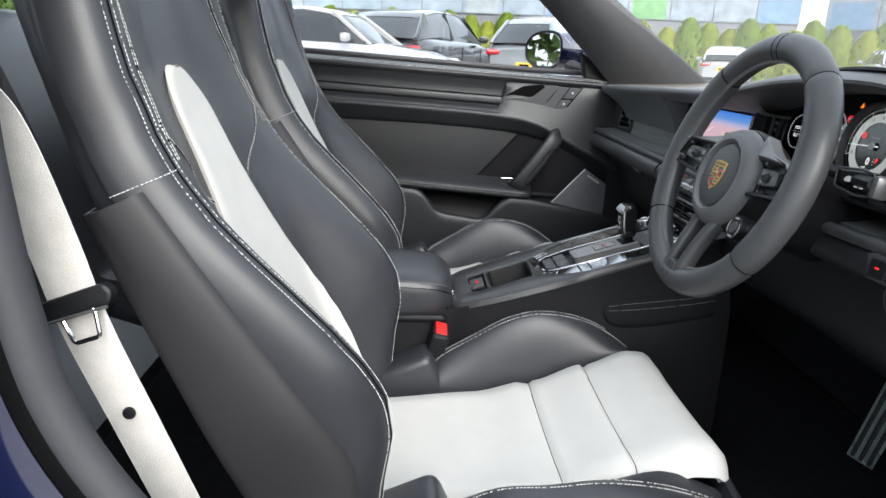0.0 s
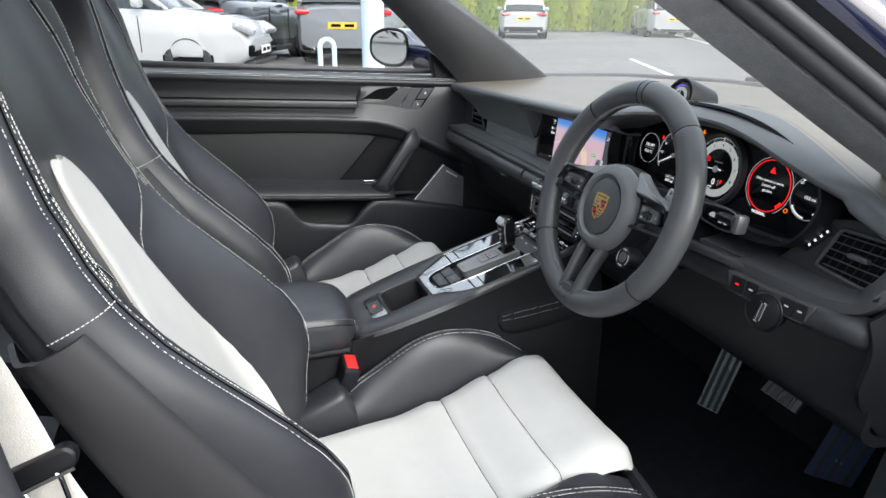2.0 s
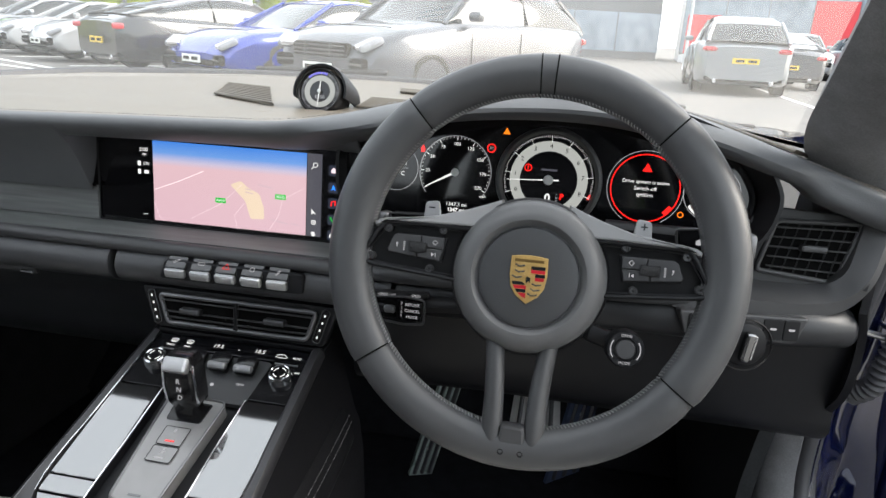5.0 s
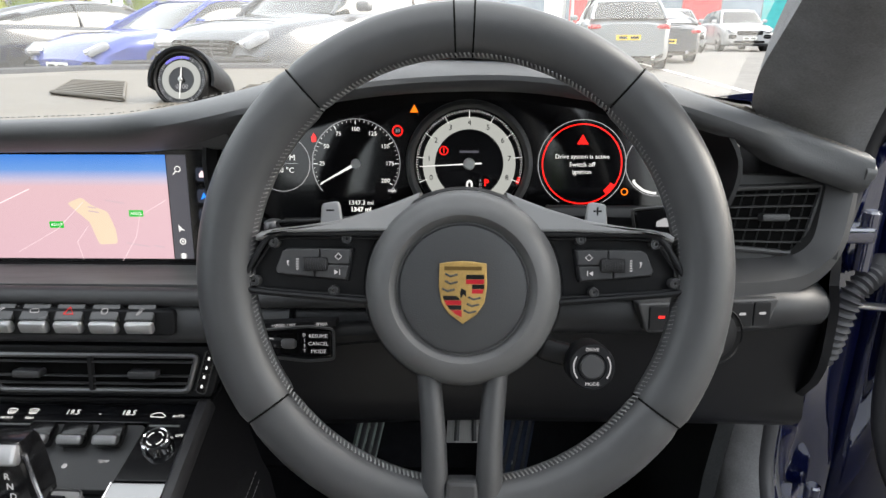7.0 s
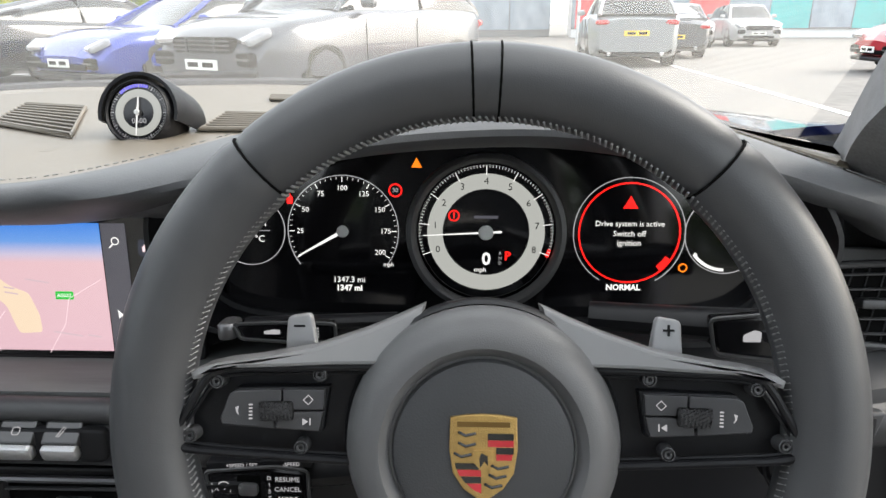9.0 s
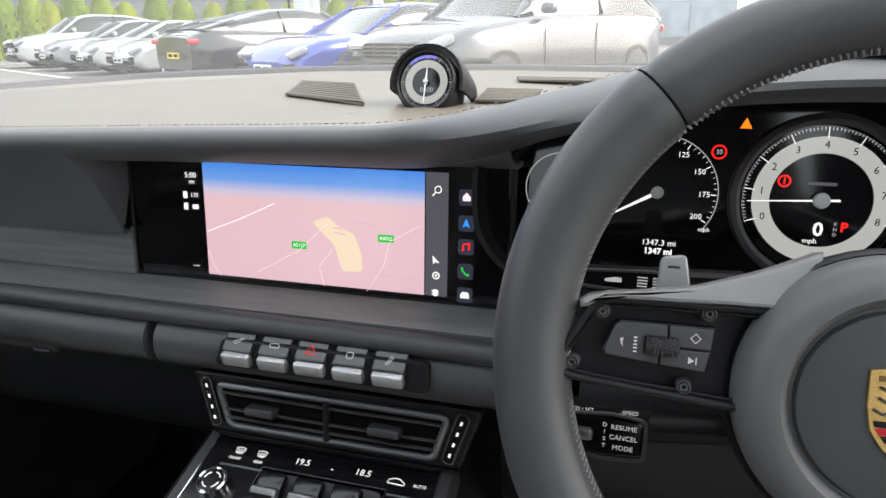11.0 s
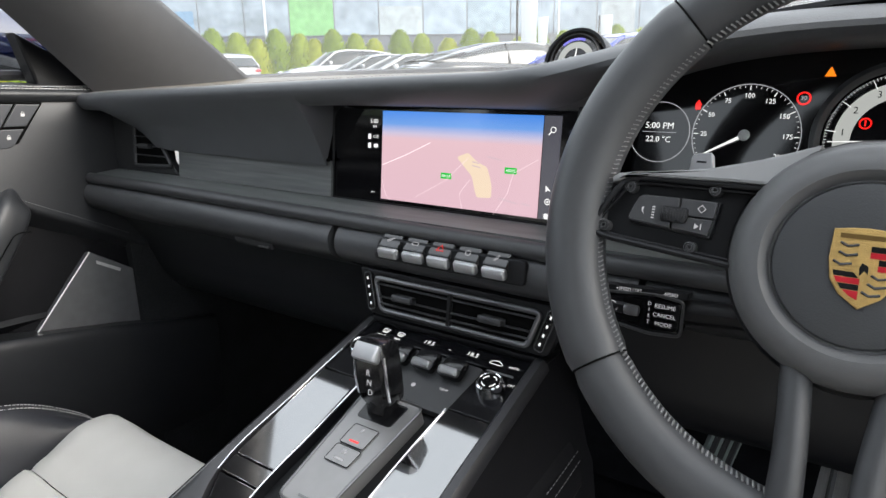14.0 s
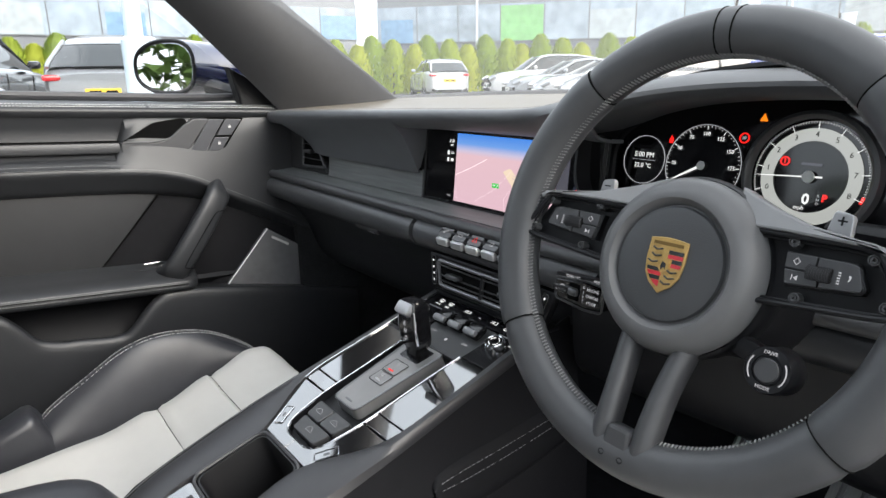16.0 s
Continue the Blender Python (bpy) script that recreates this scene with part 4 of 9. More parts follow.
        part("symbol", sign([(0.0856, -0.0010), (0.0856, -0.0046), (0.0850, -0.0046), (0.0850, -0.0010)]), LIT_DIM, fr, "pale symbol", local=True)
        for k in range(5):
            part("symbol", sign([(0.1130, 0.0065 - 0.0017 * k), (0.1148, 0.0065 - 0.0017 * k), (0.1148, 0.0057 - 0.0017 * k), (0.1130, 0.0057 - 0.0017 * k)]), LIT_DIM, fr, "pale symbol", local=True)
        part("symbol", sign([(0.1195, 0.0056), (0.1212, 0.0050), (0.1206, 0.0024), (0.1192, 0.0008), (0.1200, 0.0030)]), LIT_DIM, fr, "pale symbol", local=True)
        b = bmesh.new()
        rod((0.0938, 0.0027, 0.0015), (0.1092, 0.0027, 0.0033), 0.0044, seg=24, bm=b)
        for k in range(9):
            for q in range(7):
                a = radians(15 + 22 * q + 11 * (k % 2))
                rbox((0.0946 + 0.0017 * k, 0.0027 + 0.0045 * math.cos(a), 0.0016 + 0.0002 * k + 0.0045 * math.sin(a)), (0.0011, 0.0011, 0.0011), 0, rot=(0, 0, 45), bm=b)
        b.transform(Matrix.Diagonal((s, 1, 1, 1)))
        part("roller", b, KNURL, fr, "knurled dark metal roller", local=True)
        for x, y in ((0.1303, 0.0175), (0.0808, 0.0203), (0.0899, -0.0158), (0.1431, -0.0090)):
            z = -0.0035 + 0.0095 * (x - 0.06) / 0.085
            part("screw", lathe([(0.0009, 0.0), (0.0010, 0.0014), (0.0020, 0.0016), (0.0022, 0.0006), (0.0026, 0.0006), (0.0029, 0.0018), (0.0035, 0.0016), (0.0038, -0.006)], Matrix.Translation((s * x, y, z)), 16), KEYCAP, fr, "small black screw", local=True)
        # gearshift paddle behind the spoke
        b = prism(fillet([(0.086, 0.020), (0.105, 0.020), (0.1035, 0.046), (0.091, 0.048)], 0.003), Matrix.Translation((0, 0, -0.024)), 0.005, 0.001)
        b.transform(Matrix.Diagonal((s, 1, 1, 1)))
        pd = part("shift_paddle", b, PADDLE, wheel, "satin metal shift paddle", local=True)
        part("mark", rbox((s * 0.097, 0.041, -0.0238), (0.006, 0.0012, 0.0006), 0), PLASTIC, pd, local=True)
        if s > 0:
            part("mark", rbox((s * 0.097, 0.041, -0.0238), (0.0012, 0.006, 0.0006), 0), PLASTIC, pd, local=True)
        # lower twin spokes
        rows = []
        for x, y, z, w in ((0.026, -0.055, -0.012, 0.0085), (0.0225, -0.085, -0.003, 0.0085), (0.0195, -0.118, 0.004, 0.0088), (0.0185, -0.150, 0.008, 0.0095), (0.0180, -0.166, 0.007, 0.010)):
            rows.append([V(s * (x + dx * w), y, z + dz) for dx, dz in ((-0.8, -0.012), (-1, 0.0), (-0.75, 0.006), (0, 0.009), (0.8, 0.004), (1, -0.004), (0.8, -0.012), (0, -0.014))])
        part("lower_spoke", grid(smooth_rows([r + r[:1] for r in rows], 3, 3), caps=False), PLASTIC_GREY, wheel, "dark grey lower spoke", local=True)
    b = prism(fillet([(-0.0105, -0.142), (0.0105, -0.142), (0.0135, -0.172), (-0.0135, -0.172)], 0.004), Matrix.Translation((0, 0, 0.0165)), 0.014, 0.003)
    pl = part("rim_plate", b, PLASTIC_GREY, wheel, "dark grey plate at the foot of the spokes", local=True)
    for s in (-1, 1):
        part("screw", lathe([(0.0012, 0.0), (0.0012, 0.0010), (0.0026, 0.0014), (0.0030, -0.002)], Matrix.Translation((s * 0.0085, -0.165, 0.0168)), 14), PLASTIC, pl, local=True)


KEYCAP = mat("satin_black_keys", (0.045, 0.0455, 0.048), 0.42, var=0.08, scale=80, bump=0.15, bump_scale=1600, spec=0.4)
KNURL = mat("knurled_metal", (0.035, 0.035, 0.037), 0.4, metal=0.4, bump=1.0, bump_scale=1600)
spokes()
# gold crest
GOLD = mat("gold_enamel", (0.55, 0.36, 0.13), 0.3, metal=0.9, var=0.15, scale=400, bump=0.6, bump_scale=1500)
ENAMEL_RED = mat("red_enamel", (0.45, 0.02, 0.03), 0.2, var=0.05)
ENAMEL_BLACK = mat("black_enamel", (0.01, 0.01, 0.01), 0.2, var=0.05)
CREST = Matrix.Translation((0, -0.0155, 0.0118))


def crest_poly(k):
    h = [(-0.0158, 0.0195), (-0.008, 0.0207), (0, 0.0212), (0.008, 0.0207), (0.0158, 0.0195), (0.0162, 0.004), (0.0145, -0.007), (0.0095, -0.0145), (0, -0.0212), (-0.0095, -0.0145), (-0.0145, -0.007), (-0.0162, 0.004)]
    return [(x * k, y * k) for x, y in h]


crest = part("crest", prism(crest_poly(1.0), CREST @ Matrix.Translation((0, 0, 0.0012)), 0.002, 0.0006), GOLD, wheel, "gold shield badge with red and black bars", local=True)
for poly, mm in (([(0.002, 0.0120), (0.0142, 0.0120), (0.0142, 0.0090), (0.002, 0.0090)], ENAMEL_BLACK), ([(0.002, 0.0088), (0.0142, 0.0088), (0.0142, 0.0058), (0.002, 0.0058)], ENAMEL_RED),
                 ([(0.006, 0.0054), (0.0142, 0.0054), (0.0142, 0.0024), (0.006, 0.0024)], ENAMEL_BLACK), ([(0.006, 0.0022), (0.0138, 0.0022), (0.0132, -0.0006), (0.006, -0.0006)], ENAMEL_RED),
                 ([(-0.0135, -0.0022), (-0.002, -0.0022), (-0.002, -0.0050), (-0.0128, -0.0050)], ENAMEL_BLACK), ([(-0.0126, -0.0053), (-0.001, -0.0053), (-0.001, -0.0083), (-0.011, -0.0083)], ENAMEL_RED),
                 ([(-0.0106, -0.0086), (-0.001, -0.0086), (-0.001, -0.0115), (-0.0085, -0.0115)], ENAMEL_BLACK), ([(-0.008, -0.0118), (-0.0008, -0.0118), (-0.0008, -0.0165), (-0.0045, -0.0148)], ENAMEL_RED)):
    part("bar", prism(poly, CREST @ Matrix.Translation((0, 0, 0.0016)), 0.0006), mm, crest, local=True)
part("shield", prism([(-0.0045, 0.004), (0.0045, 0.004), (0.0045, -0.002), (0, -0.0065), (-0.0045, -0.002)], CREST @ Matrix.Translation((0, 0, 0.0020)), 0.0008), GOLD, crest, local=True)
part("mark", prism([(-0.001, 0.003), (0.002, 0.0015), (0.0022, -0.003), (0.0005, -0.001), (-0.0015, -0.004), (-0.002, 0.0)], CREST @ Matrix.Translation((0, 0, 0.0022)), 0.0004), ENAMEL_BLACK, crest, local=True)
part("mark", prism([(-0.0125, 0.0175), (0.0125, 0.0175), (0.0125, 0.0150), (-0.0125, 0.0150)], CREST @ Matrix.Translation((0, 0, 0.0014)), 0.0004), mat("dark_gold", (0.2, 0.12, 0.04), 0.4, metal=0.8), crest, local=True)
for x, y in ((-0.0075, 0.0115), (-0.0075, 0.0065), (-0.0095, 0.0015), (0.008, -0.0040), (0.007, -0.0085), (0.005, -0.0130)):
    part("mark", tube([CREST @ V(x - 0.0045, y + 0.0012, 0.0014), CREST @ V(x - 0.001, y - 0.0006, 0.0014), CREST @ V(x + 0.004, y + 0.0006, 0.0014)], 0.0007, 5), ENAMEL_BLACK, crest, local=True)
# drive mode dial
dial = part("mode_dial", lathe([(0, 0.010), (0.009, 0.010), (0.0098, 0.0085), (0.0100, 0.0098), (0.0150, 0.0098), (0.0160, 0.008), (0.0165, -0.012), (0.012, -0.02)], Matrix.Translation((0.088, -0.066, -0.004)), 36), PLASTIC, wheel, "round drive mode dial", local=True)
part("dial_button", lathe([(0, 0.0112), (0.0075, 0.0110), (0.0085, 0.0095)], Matrix.Translation((0.088, -0.066, -0.004)), 28), PLASTIC_GREY, dial, local=True)
part("dial_arm", rbox((0.068, -0.060, -0.018), (0.03, 0.016, 0.014), 0.004, rot=(0, 0, -15)), PLASTIC, wheel, local=True)
writing("drive_word", "DRIVE", 0.0034, Matrix.Translation((0.088, -0.0543, 0.0061)), LIT_DIM, dial, local=True)
writing("mode_word", "MODE", 0.0034, Matrix.Translation((0.088, -0.0777, 0.0061)), LIT_DIM, dial, local=True)
for s in (-1, 1):
    part("dial_mark", tube([V(0.088 + s * 0.0125 * math.cos(radians(a)), -0.066 + 0.0125 * math.sin(radians(a)), 0.0060) for a in range(-38, 39, 12)], 0.0005, 4), LIT_DIM, dial, local=True)

# ---- centre console ----
TAN = 0.319
CONS = Matrix(((1, 0, 0, CX), (0, math.cos(math.atan(TAN)), -math.sin(math.atan(TAN)), -0.10), (0, math.sin(math.atan(TAN)), math.cos(math.atan(TAN)), 0.5907), (0, 0, 0, 1)))
console = thing("centre_console", "centre console with gloss black panels, gear selector and grey trim", "console", m=CONS)
CS = 1 / math.cos(math.atan(TAN))


def cy(y):
    """World y to metres along the console's slope."""
    return (y + 0.10) * CS


# side walls that fall to the tunnel
def wall_x(y):
    return interp_y([(-0.34, 0.086), (-0.30, 0.100), (-0.20, 0.112), (-0.10, 0.112), (0.03, 0.110), (0.12, 0.108)], y)


def interp_y(table, y):
    for a, b in zip(table, table[1:]):
        if y <= b[0]:
            t = max(0.0, (y - a[0]) / (b[0] - a[0]))
            return a[1] + (b[1] - a[1]) * t
    return table[-1][1]


for s in (-1, 1):
    rows = []
    for y in (-0.60, -0.45, -0.345, -0.31, -0.25, -0.17, -0.10, -0.03, 0.04, 0.115, 0.16):
        z = 0.5907 + TAN * (y + 0.10) if y > -0.35 else 0.508
        w = wall_x(y)
        rows.append([V(CX + s * (w - 0.002), y, z + 0.002), V(CX + s * w, y, z - 0.004), V(CX + s * (w + 0.005), y, z - 0.030), V(CX + s * (w + 0.024), y, z - 0.11), V(CX + s * (w + 0.036), y, z - 0.17), V(CX + s * (w + 0.045), y, 0.20)])
    part("side_wall", sheet(smooth_rows(rows, 2, 2), 0.004), WALL_DARK, console, "black console side wall")
rear_w = [[V(CX + u * 0.088, -0.342 - 0.004 * (1 - u * u), z) for u in (-1, -0.6, 0, 0.6, 1)] for z in (0.516, 0.49, 0.30, 0.20)]
part("rear_wall", sheet(rear_w, 0.004), PLASTIC, console)
# flat satin rails: outer edge, and inner edge along the gloss panels and the cup recess
RAIL_OUT = crom([(0.030, -0.252), (0.070, -0.248), (0.090, -0.228), (0.102, -0.18), (0.110, -0.10), (0.111, 0.0), (0.109, 0.10), (0.107, 0.224)], 5)
RAIL_IN = crom([(0.024, -0.205), (0.042, -0.205), (0.050, -0.185), (0.050, -0.14), (0.050, -0.08), (0.097, 0.0), (0.100, 0.10), (0.098, 0.224)], 5)
for s in (-1, 1):
    rows = []
    for p, q in zip([V(x, y, 0) for x, y in [(0.0, -0.252), (0.015, -0.252)]] + [Vector((v[0], v[1], 0)) for v in [(a[0], a[1]) for a in (tuple(k) for k in RAIL_OUT)]], [V(x, y, 0) for x, y in [(0.0, -0.205), (0.012, -0.205)]] + [Vector((v[0], v[1], 0)) for v in [(a[0], a[1]) for a in (tuple(k) for k in RAIL_IN)]]):
        rows.append([V(s * v.x, v.y, h) for v, h in ((p, -0.004), (p.lerp(q, 0.06), 0.004), (p.lerp(q, 0.16), 0.0056), (p.lerp(q, 0.9), 0.0052), (p.lerp(q, 0.97), 0.0045), (q, -0.003))])
    part("side_rail", sheet(rows, 0.003), RAIL, console, "dark satin console rail", local=True)
    line = [V(s * v[0], v[1], 0.0048) for v in (tuple(k) for k in RAIL_IN)][25:]
    part("bright_line", tube(line, 0.0007, 6), CHROME, console, "thin bright edge", local=True)
    line = [V(s * (v[0] - 0.001), v[1], 0.0046) for v in (tuple(k) for k in RAIL_OUT)]
    part("outer_line", tube(line, 0.0006, 6), SATIN, console, "thin pale outer edge", local=True)


def slab(name, poly, top, deep, material, label, parent=None, bev=0.0008):
    """A flat piece of the console top."""
    k = sum(a[0] * b[1] - b[0] * a[1] for a, b in zip(poly, poly[1:] + poly[:1]))
    return part(name, prism(poly if k > 0 else poly[::-1], Matrix.Translation((0, 0, top)), deep, bev), material, parent or console, label, local=True)


for s in (-1, 1):
    slab("gloss_panel", [(s * 0.100, 0.139), (s * 0.097, 0.021), (s * 0.047, 0.021), (s * 0.050, 0.139)], 0.0035, 0.006, GLOSS, "gloss black panel reflecting the sky")
    slab("gloss_strip", [(s * 0.097, 0.0195), (s * 0.096, 0.0015), (s * 0.046, 0.0015), (s * 0.047, 0.0195)], 0.0035, 0.006, GLOSS, "gloss black strip")
    slab("switch_panel", [(s * 0.095, -0.0005), (s * 0.049, -0.0775), (s * 0.0005, -0.0775), (s * 0.0005, -0.063), (s * 0.022, -0.063), (s * 0.037, -0.049), (s * 0.046, -0.0005)], 0.0035, 0.006, GLOSS, "gloss black switch panel")
    sm = Matrix.Translation((s * 0.0535, -0.052, 0.0042)) @ pose(0, 0, 0, 0, 0, -30 * s)
    sw = part("side_key", prism(round_poly(0.0115, 0.027, 0.0015), sm, 0.002, 0.0005), GLOSS, console, "gloss key with pale outline", local=True)
    part("outline", tube([sm @ V(x, y, 0.0002) for x, y in round_poly(0.0115, 0.027, 0.0015)], 0.0006, 5, closed=True), CHROME, sw, local=True)
    part("symbol", prism(round_poly(0.0035, 0.007, 0.001), sm @ Matrix.Translation((0, 0, 0.0003)), 0.0003), SATIN, sw, local=True)
slab("climate_panel", [(-0.098, 0.2215), (-0.100, 0.1405), (-0.047, 0.1405), (-0.047, 0.200), (0.058, 0.200), (0.052, 0.1405), (0.100, 0.1405), (0.098, 0.2215)], 0.0035, 0.006, GLOSS_SOFT, "gloss black climate panel")
for x0, x1, y in ((-0.084, -0.044, 0.1955), (0.060, 0.088, 0.1955)):
    slab("key_bar", [(x0, y), (x1, y), (x1, y + 0.0022), (x0, y + 0.0022)], 0.0045, 0.002, SATIN, "satin key bar")
slab("toggle_plate", fillet([(-0.045, 0.199), (0.056, 0.199), (0.051, 0.133), (-0.041, 0.133)], 0.006), 0.0015, 0.006, PLASTIC_GREY, "dark grey toggle plate")
U_LINE = crom([(-0.047, 0.139), (-0.046, 0.07), (-0.046, 0.0), (-0.037, -0.048), (-0.022, -0.062), (0.0, -0.0635), (0.022, -0.062), (0.037, -0.048), (0.046, 0.0), (0.048, 0.07), (0.051, 0.139)], 6)
U_PTS = [(v[0], v[1]) for v in (tuple(k) for k in [Vector((*p, 0)) if len(p) == 2 else p for p in U_LINE])]
slab("trough", U_PTS, -0.006, 0.004, PLASTIC, "black trough round the selector", None, 0)
part("trough_wall", sheet([[V(x, y, 0.003), V(x * 0.985, y, -0.002), V(x * 0.98, y, -0.0075)] for x, y in U_PTS], 0.001), PLASTIC, console, local=True)
part("trough_edge", tube([V(x, y, 0.0040) for x, y in U_PTS], 0.0009, 6), CHROME, console, "thin bright edge", local=True)
# selector plate
plate = fillet([(-0.021, 0.002), (0.026, 0.002), (0.036, 0.128), (-0.029, 0.128)], 0.008)
pl = slab("selector_plate", plate, 0.009, 0.016, SATIN_DARK, "dark satin selector plate with bright rim", None, 0.0015)
part("plate_rim", tube([V(x, y, 0.0088) for x, y in plate], 0.0014, 6, closed=True), SATIN, pl, "bright satin rim", local=True)
slab("slot", fillet([(-0.017, 0.096), (0.022, 0.096), (0.024, 0.123), (-0.019, 0.123)], 0.004), 0.0094, 0.001, GLOSS_SOFT, "gloss black selector gate", pl)
for y0, y1, ch in ((0.066, 0.088, "P"), (0.046, 0.064, "M")):
    ky = slab("selector_key", fillet([(-0.010, y0), (0.016, y0), (0.017, y1), (-0.010, y1)], 0.002), 0.0106, 0.003, SATIN_DARK, "dark satin key", pl)
    part("key_edge", tube([V(x, y, 0.0103) for x, y in fillet([(-0.010, y0), (0.016, y0), (0.017, y1), (-0.010, y1)], 0.002)], 0.0004, 5, closed=True), GAP, pl, local=True)
    writing("letter", ch, 0.0072, Matrix.Translation((0.003, y1 - 0.006, 0.0109)), LIT_DIM, pl, local=True)
    slab("lamp", [(-0.002, y0 + 0.0035), (0.008, y0 + 0.0035), (0.008, y0 + 0.0055), (-0.002, y0 + 0.0055)], 0.0109, 0.0004, LIT_RED if ch == "P" else LIT_DIM, "small lamp", pl, 0)
part("trim_mark", rbox((0.002, 0.0095, 0.0094), (0.013, 0.0022, 0.0006), 0.0002), SATIN, pl, "plain bar in place of a badge", local=True)
# selector lever
LEV = Matrix.Translation((0.002, 0.112, 0.010)) @ pose(0, 0, 0, -21, 0, 0) @ Matrix.Scale(1.12, 4)
rows = [[V(sx * w, sy * d - 0.006 * (h / 0.05), h) for sx, sy in ((-1, -0.7), (-0.75, -1), (0.75, -1), (1, -0.7), (1, 0.7), (0.75, 1), (-0.75, 1), (-1, 0.7))] for h, w, d in ((-0.004, 0.011, 0.009), (0.006, 0.011, 0.009), (0.012, 0.0155, 0.0115), (0.020, 0.0160, 0.0125), (0.046, 0.0150, 0.0125), (0.056, 0.0140, 0.0120), (0.061, 0.0115, 0.0095), (0.062, 0.008, 0.006))]
bb = grid(rows, close_u=True, caps=True)
bb.transform(LEV)
lever = part("gear_selector", bb, LEVER, console, "gloss black gear selector with chrome edges", local=True)
for s in (-1, 1):
    bb = tube([V(s * 0.0150, -0.010, 0.014), V(s * 0.0155, -0.014, 0.030), V(s * 0.0140, -0.016, 0.052)], 0.0016, 8)
    bb.transform(LEV)
    part("chrome_edge", bb, CHROME, lever, "chrome edge", local=True)
bb = rbox((0, -0.0175, 0.0530), (0.024, 0.010, 0.014), 0.003, rot=(-35, 0, 0))
bb.transform(LEV)
part("knurled_top", bb, mat("knurled_chrome", (0.50, 0.50, 0.51), 0.32, metal=0.9, bump=1.0, bump_scale=1500), lever, "knurled dark metal top", local=True)
for i, ch in enumerate("RND"):
    writing("letter", ch, 0.0066, LEV @ pose(0.001, -0.0185 + 0.0012 * i, 0.037 - 0.0085 * i, 84, 0, 0), LIT_DIM, lever, local=True)
# keys at the rear of the trough
for poly in ([(-0.036, -0.010), (-0.002, -0.010), (-0.002, -0.033), (-0.031, -0.033)], [(0.0, -0.010), (0.036, -0.010), (0.031, -0.033), (0.0, -0.033)], [(-0.030, -0.035), (0.030, -0.035), (0.024, -0.055), (-0.024, -0.055)]):
    ky = slab("roof_key", fillet(poly, 0.004), 0.0040, 0.009, PLASTIC_GREY, "dark grey key", None, 0.0012)
    cxk, cyk = sum(p[0] for p in poly) / 4, sum(p[1] for p in poly) / 4
    part("symbol", tube([V(cxk + 1.2 * a, cyk + 1.2 * b, 0.0042) for a, b in ((-0.005, -0.002), (0.005, -0.002), (0.005, 0.0), (0.003, 0.0005), (0.001, 0.003), (-0.003, 0.003), (-0.005, 0.0))], 0.0003, 5, closed=True), LIT_DIM, ky, local=True)
for s in (-1, 1):
    k = Matrix.Translation((s * 0.076, 0.176, 0.0035))
    kn = part("climate_knob", lathe([(0.0095, 0.0095), (0.0108, 0.0105), (0.0122, 0.0095), (0.0132, 0.004), (0.0136, 0.0)], k, 40), CHROME, console, "chrome-ringed climate knob", local=True)
    part("knob_cap", lathe([(0, 0.0092), (0.0092, 0.0092), (0.0098, 0.0098)], k, 30), GLOSS_SOFT, kn, "gloss black cap", local=True)
    for a in (55, 145, 235, 325):
        part("mark", tube([k @ V(0.0068 * math.cos(radians(a + d)), 0.0068 * math.sin(radians(a + d)), 0.0096) for d in (-28, -14, 0, 14, 28)], 0.0005, 5), LIT_WHITE, kn, local=True)
KNURL = mat("knurled_toggle", (0.30, 0.30, 0.305), 0.3, metal=0.9, bump=1.0, bump_scale=1300)
for x in (-0.029, 0.002, 0.033):
    tgl = part("toggle", rbox((x, 0.182, 0.0085), (0.024, 0.022, 0.012), 0.004, rot=(10, 0, 0)), LEVER, console, "dark toggle switch", local=True)
    part("knurled_edge", rbox((x, 0.1745, 0.0120), (0.0225, 0.009, 0.009), 0.003, rot=(35, 0, 0)), KNURL, tgl, "knurled metal edge", local=True)
# lit markings
def mark(text, x, y, size, m=None):
    writing("lit_text", text, size, Matrix.Translation((x, y, 0.0038)), m or LIT_WHITE, console, 0.0001, local=True)


mark("19.5", -0.016, 0.2105, 0.0078)
mark("18.5", 0.036, 0.2105, 0.0078)
mark("-", 0.010, 0.2095, 0.008)
mark("FRONT", -0.074, 0.2035, 0.0034)
mark("REAR", -0.053, 0.2035, 0.0034)
mark("AUTO", 0.083, 0.2075, 0.0038)
mark("OPT", 0.091, 0.1860, 0.0036)
for x in (-0.073, -0.053):
    part("symbol", tube([V(x + a * 0.0042, 0.2085 + b * 0.0055, 0.0038) for a, b in ((-1, 0.9), (0, 1.05), (1, 0.9), (0.75, 0.1), (-0.75, 0.1))], 0.00035, 5, closed=True), LIT_WHITE, console, local=True)
    for d in (-0.0018, 0, 0.0018):
        part("symbol", tube([V(x + d, 0.2078, 0.0038), V(x + d, 0.2125, 0.0038)], 0.0003, 5), LIT_WHITE, console, local=True)
part("symbol", tube([V(0.064 + a, 0.2065 + b, 0.0038) for a, b in ((-0.007, 0), (-0.006, 0.003), (-0.002, 0.0045), (0.002, 0.0045), (0.007, 0.001), (0.006, -0.0005))], 0.0004, 5, closed=True), LIT_WHITE, console, local=True)
writing("lit_text", "TEMP", 0.0042, Matrix.Translation((-0.029, 0.160, 0.0018)), LIT_DIM, console, 0.0001, local=True)
writing("lit_text", "TEMP", 0.0042, Matrix.Translation((0.034, 0.160, 0.0018)), LIT_DIM, console, 0.0001, local=True)
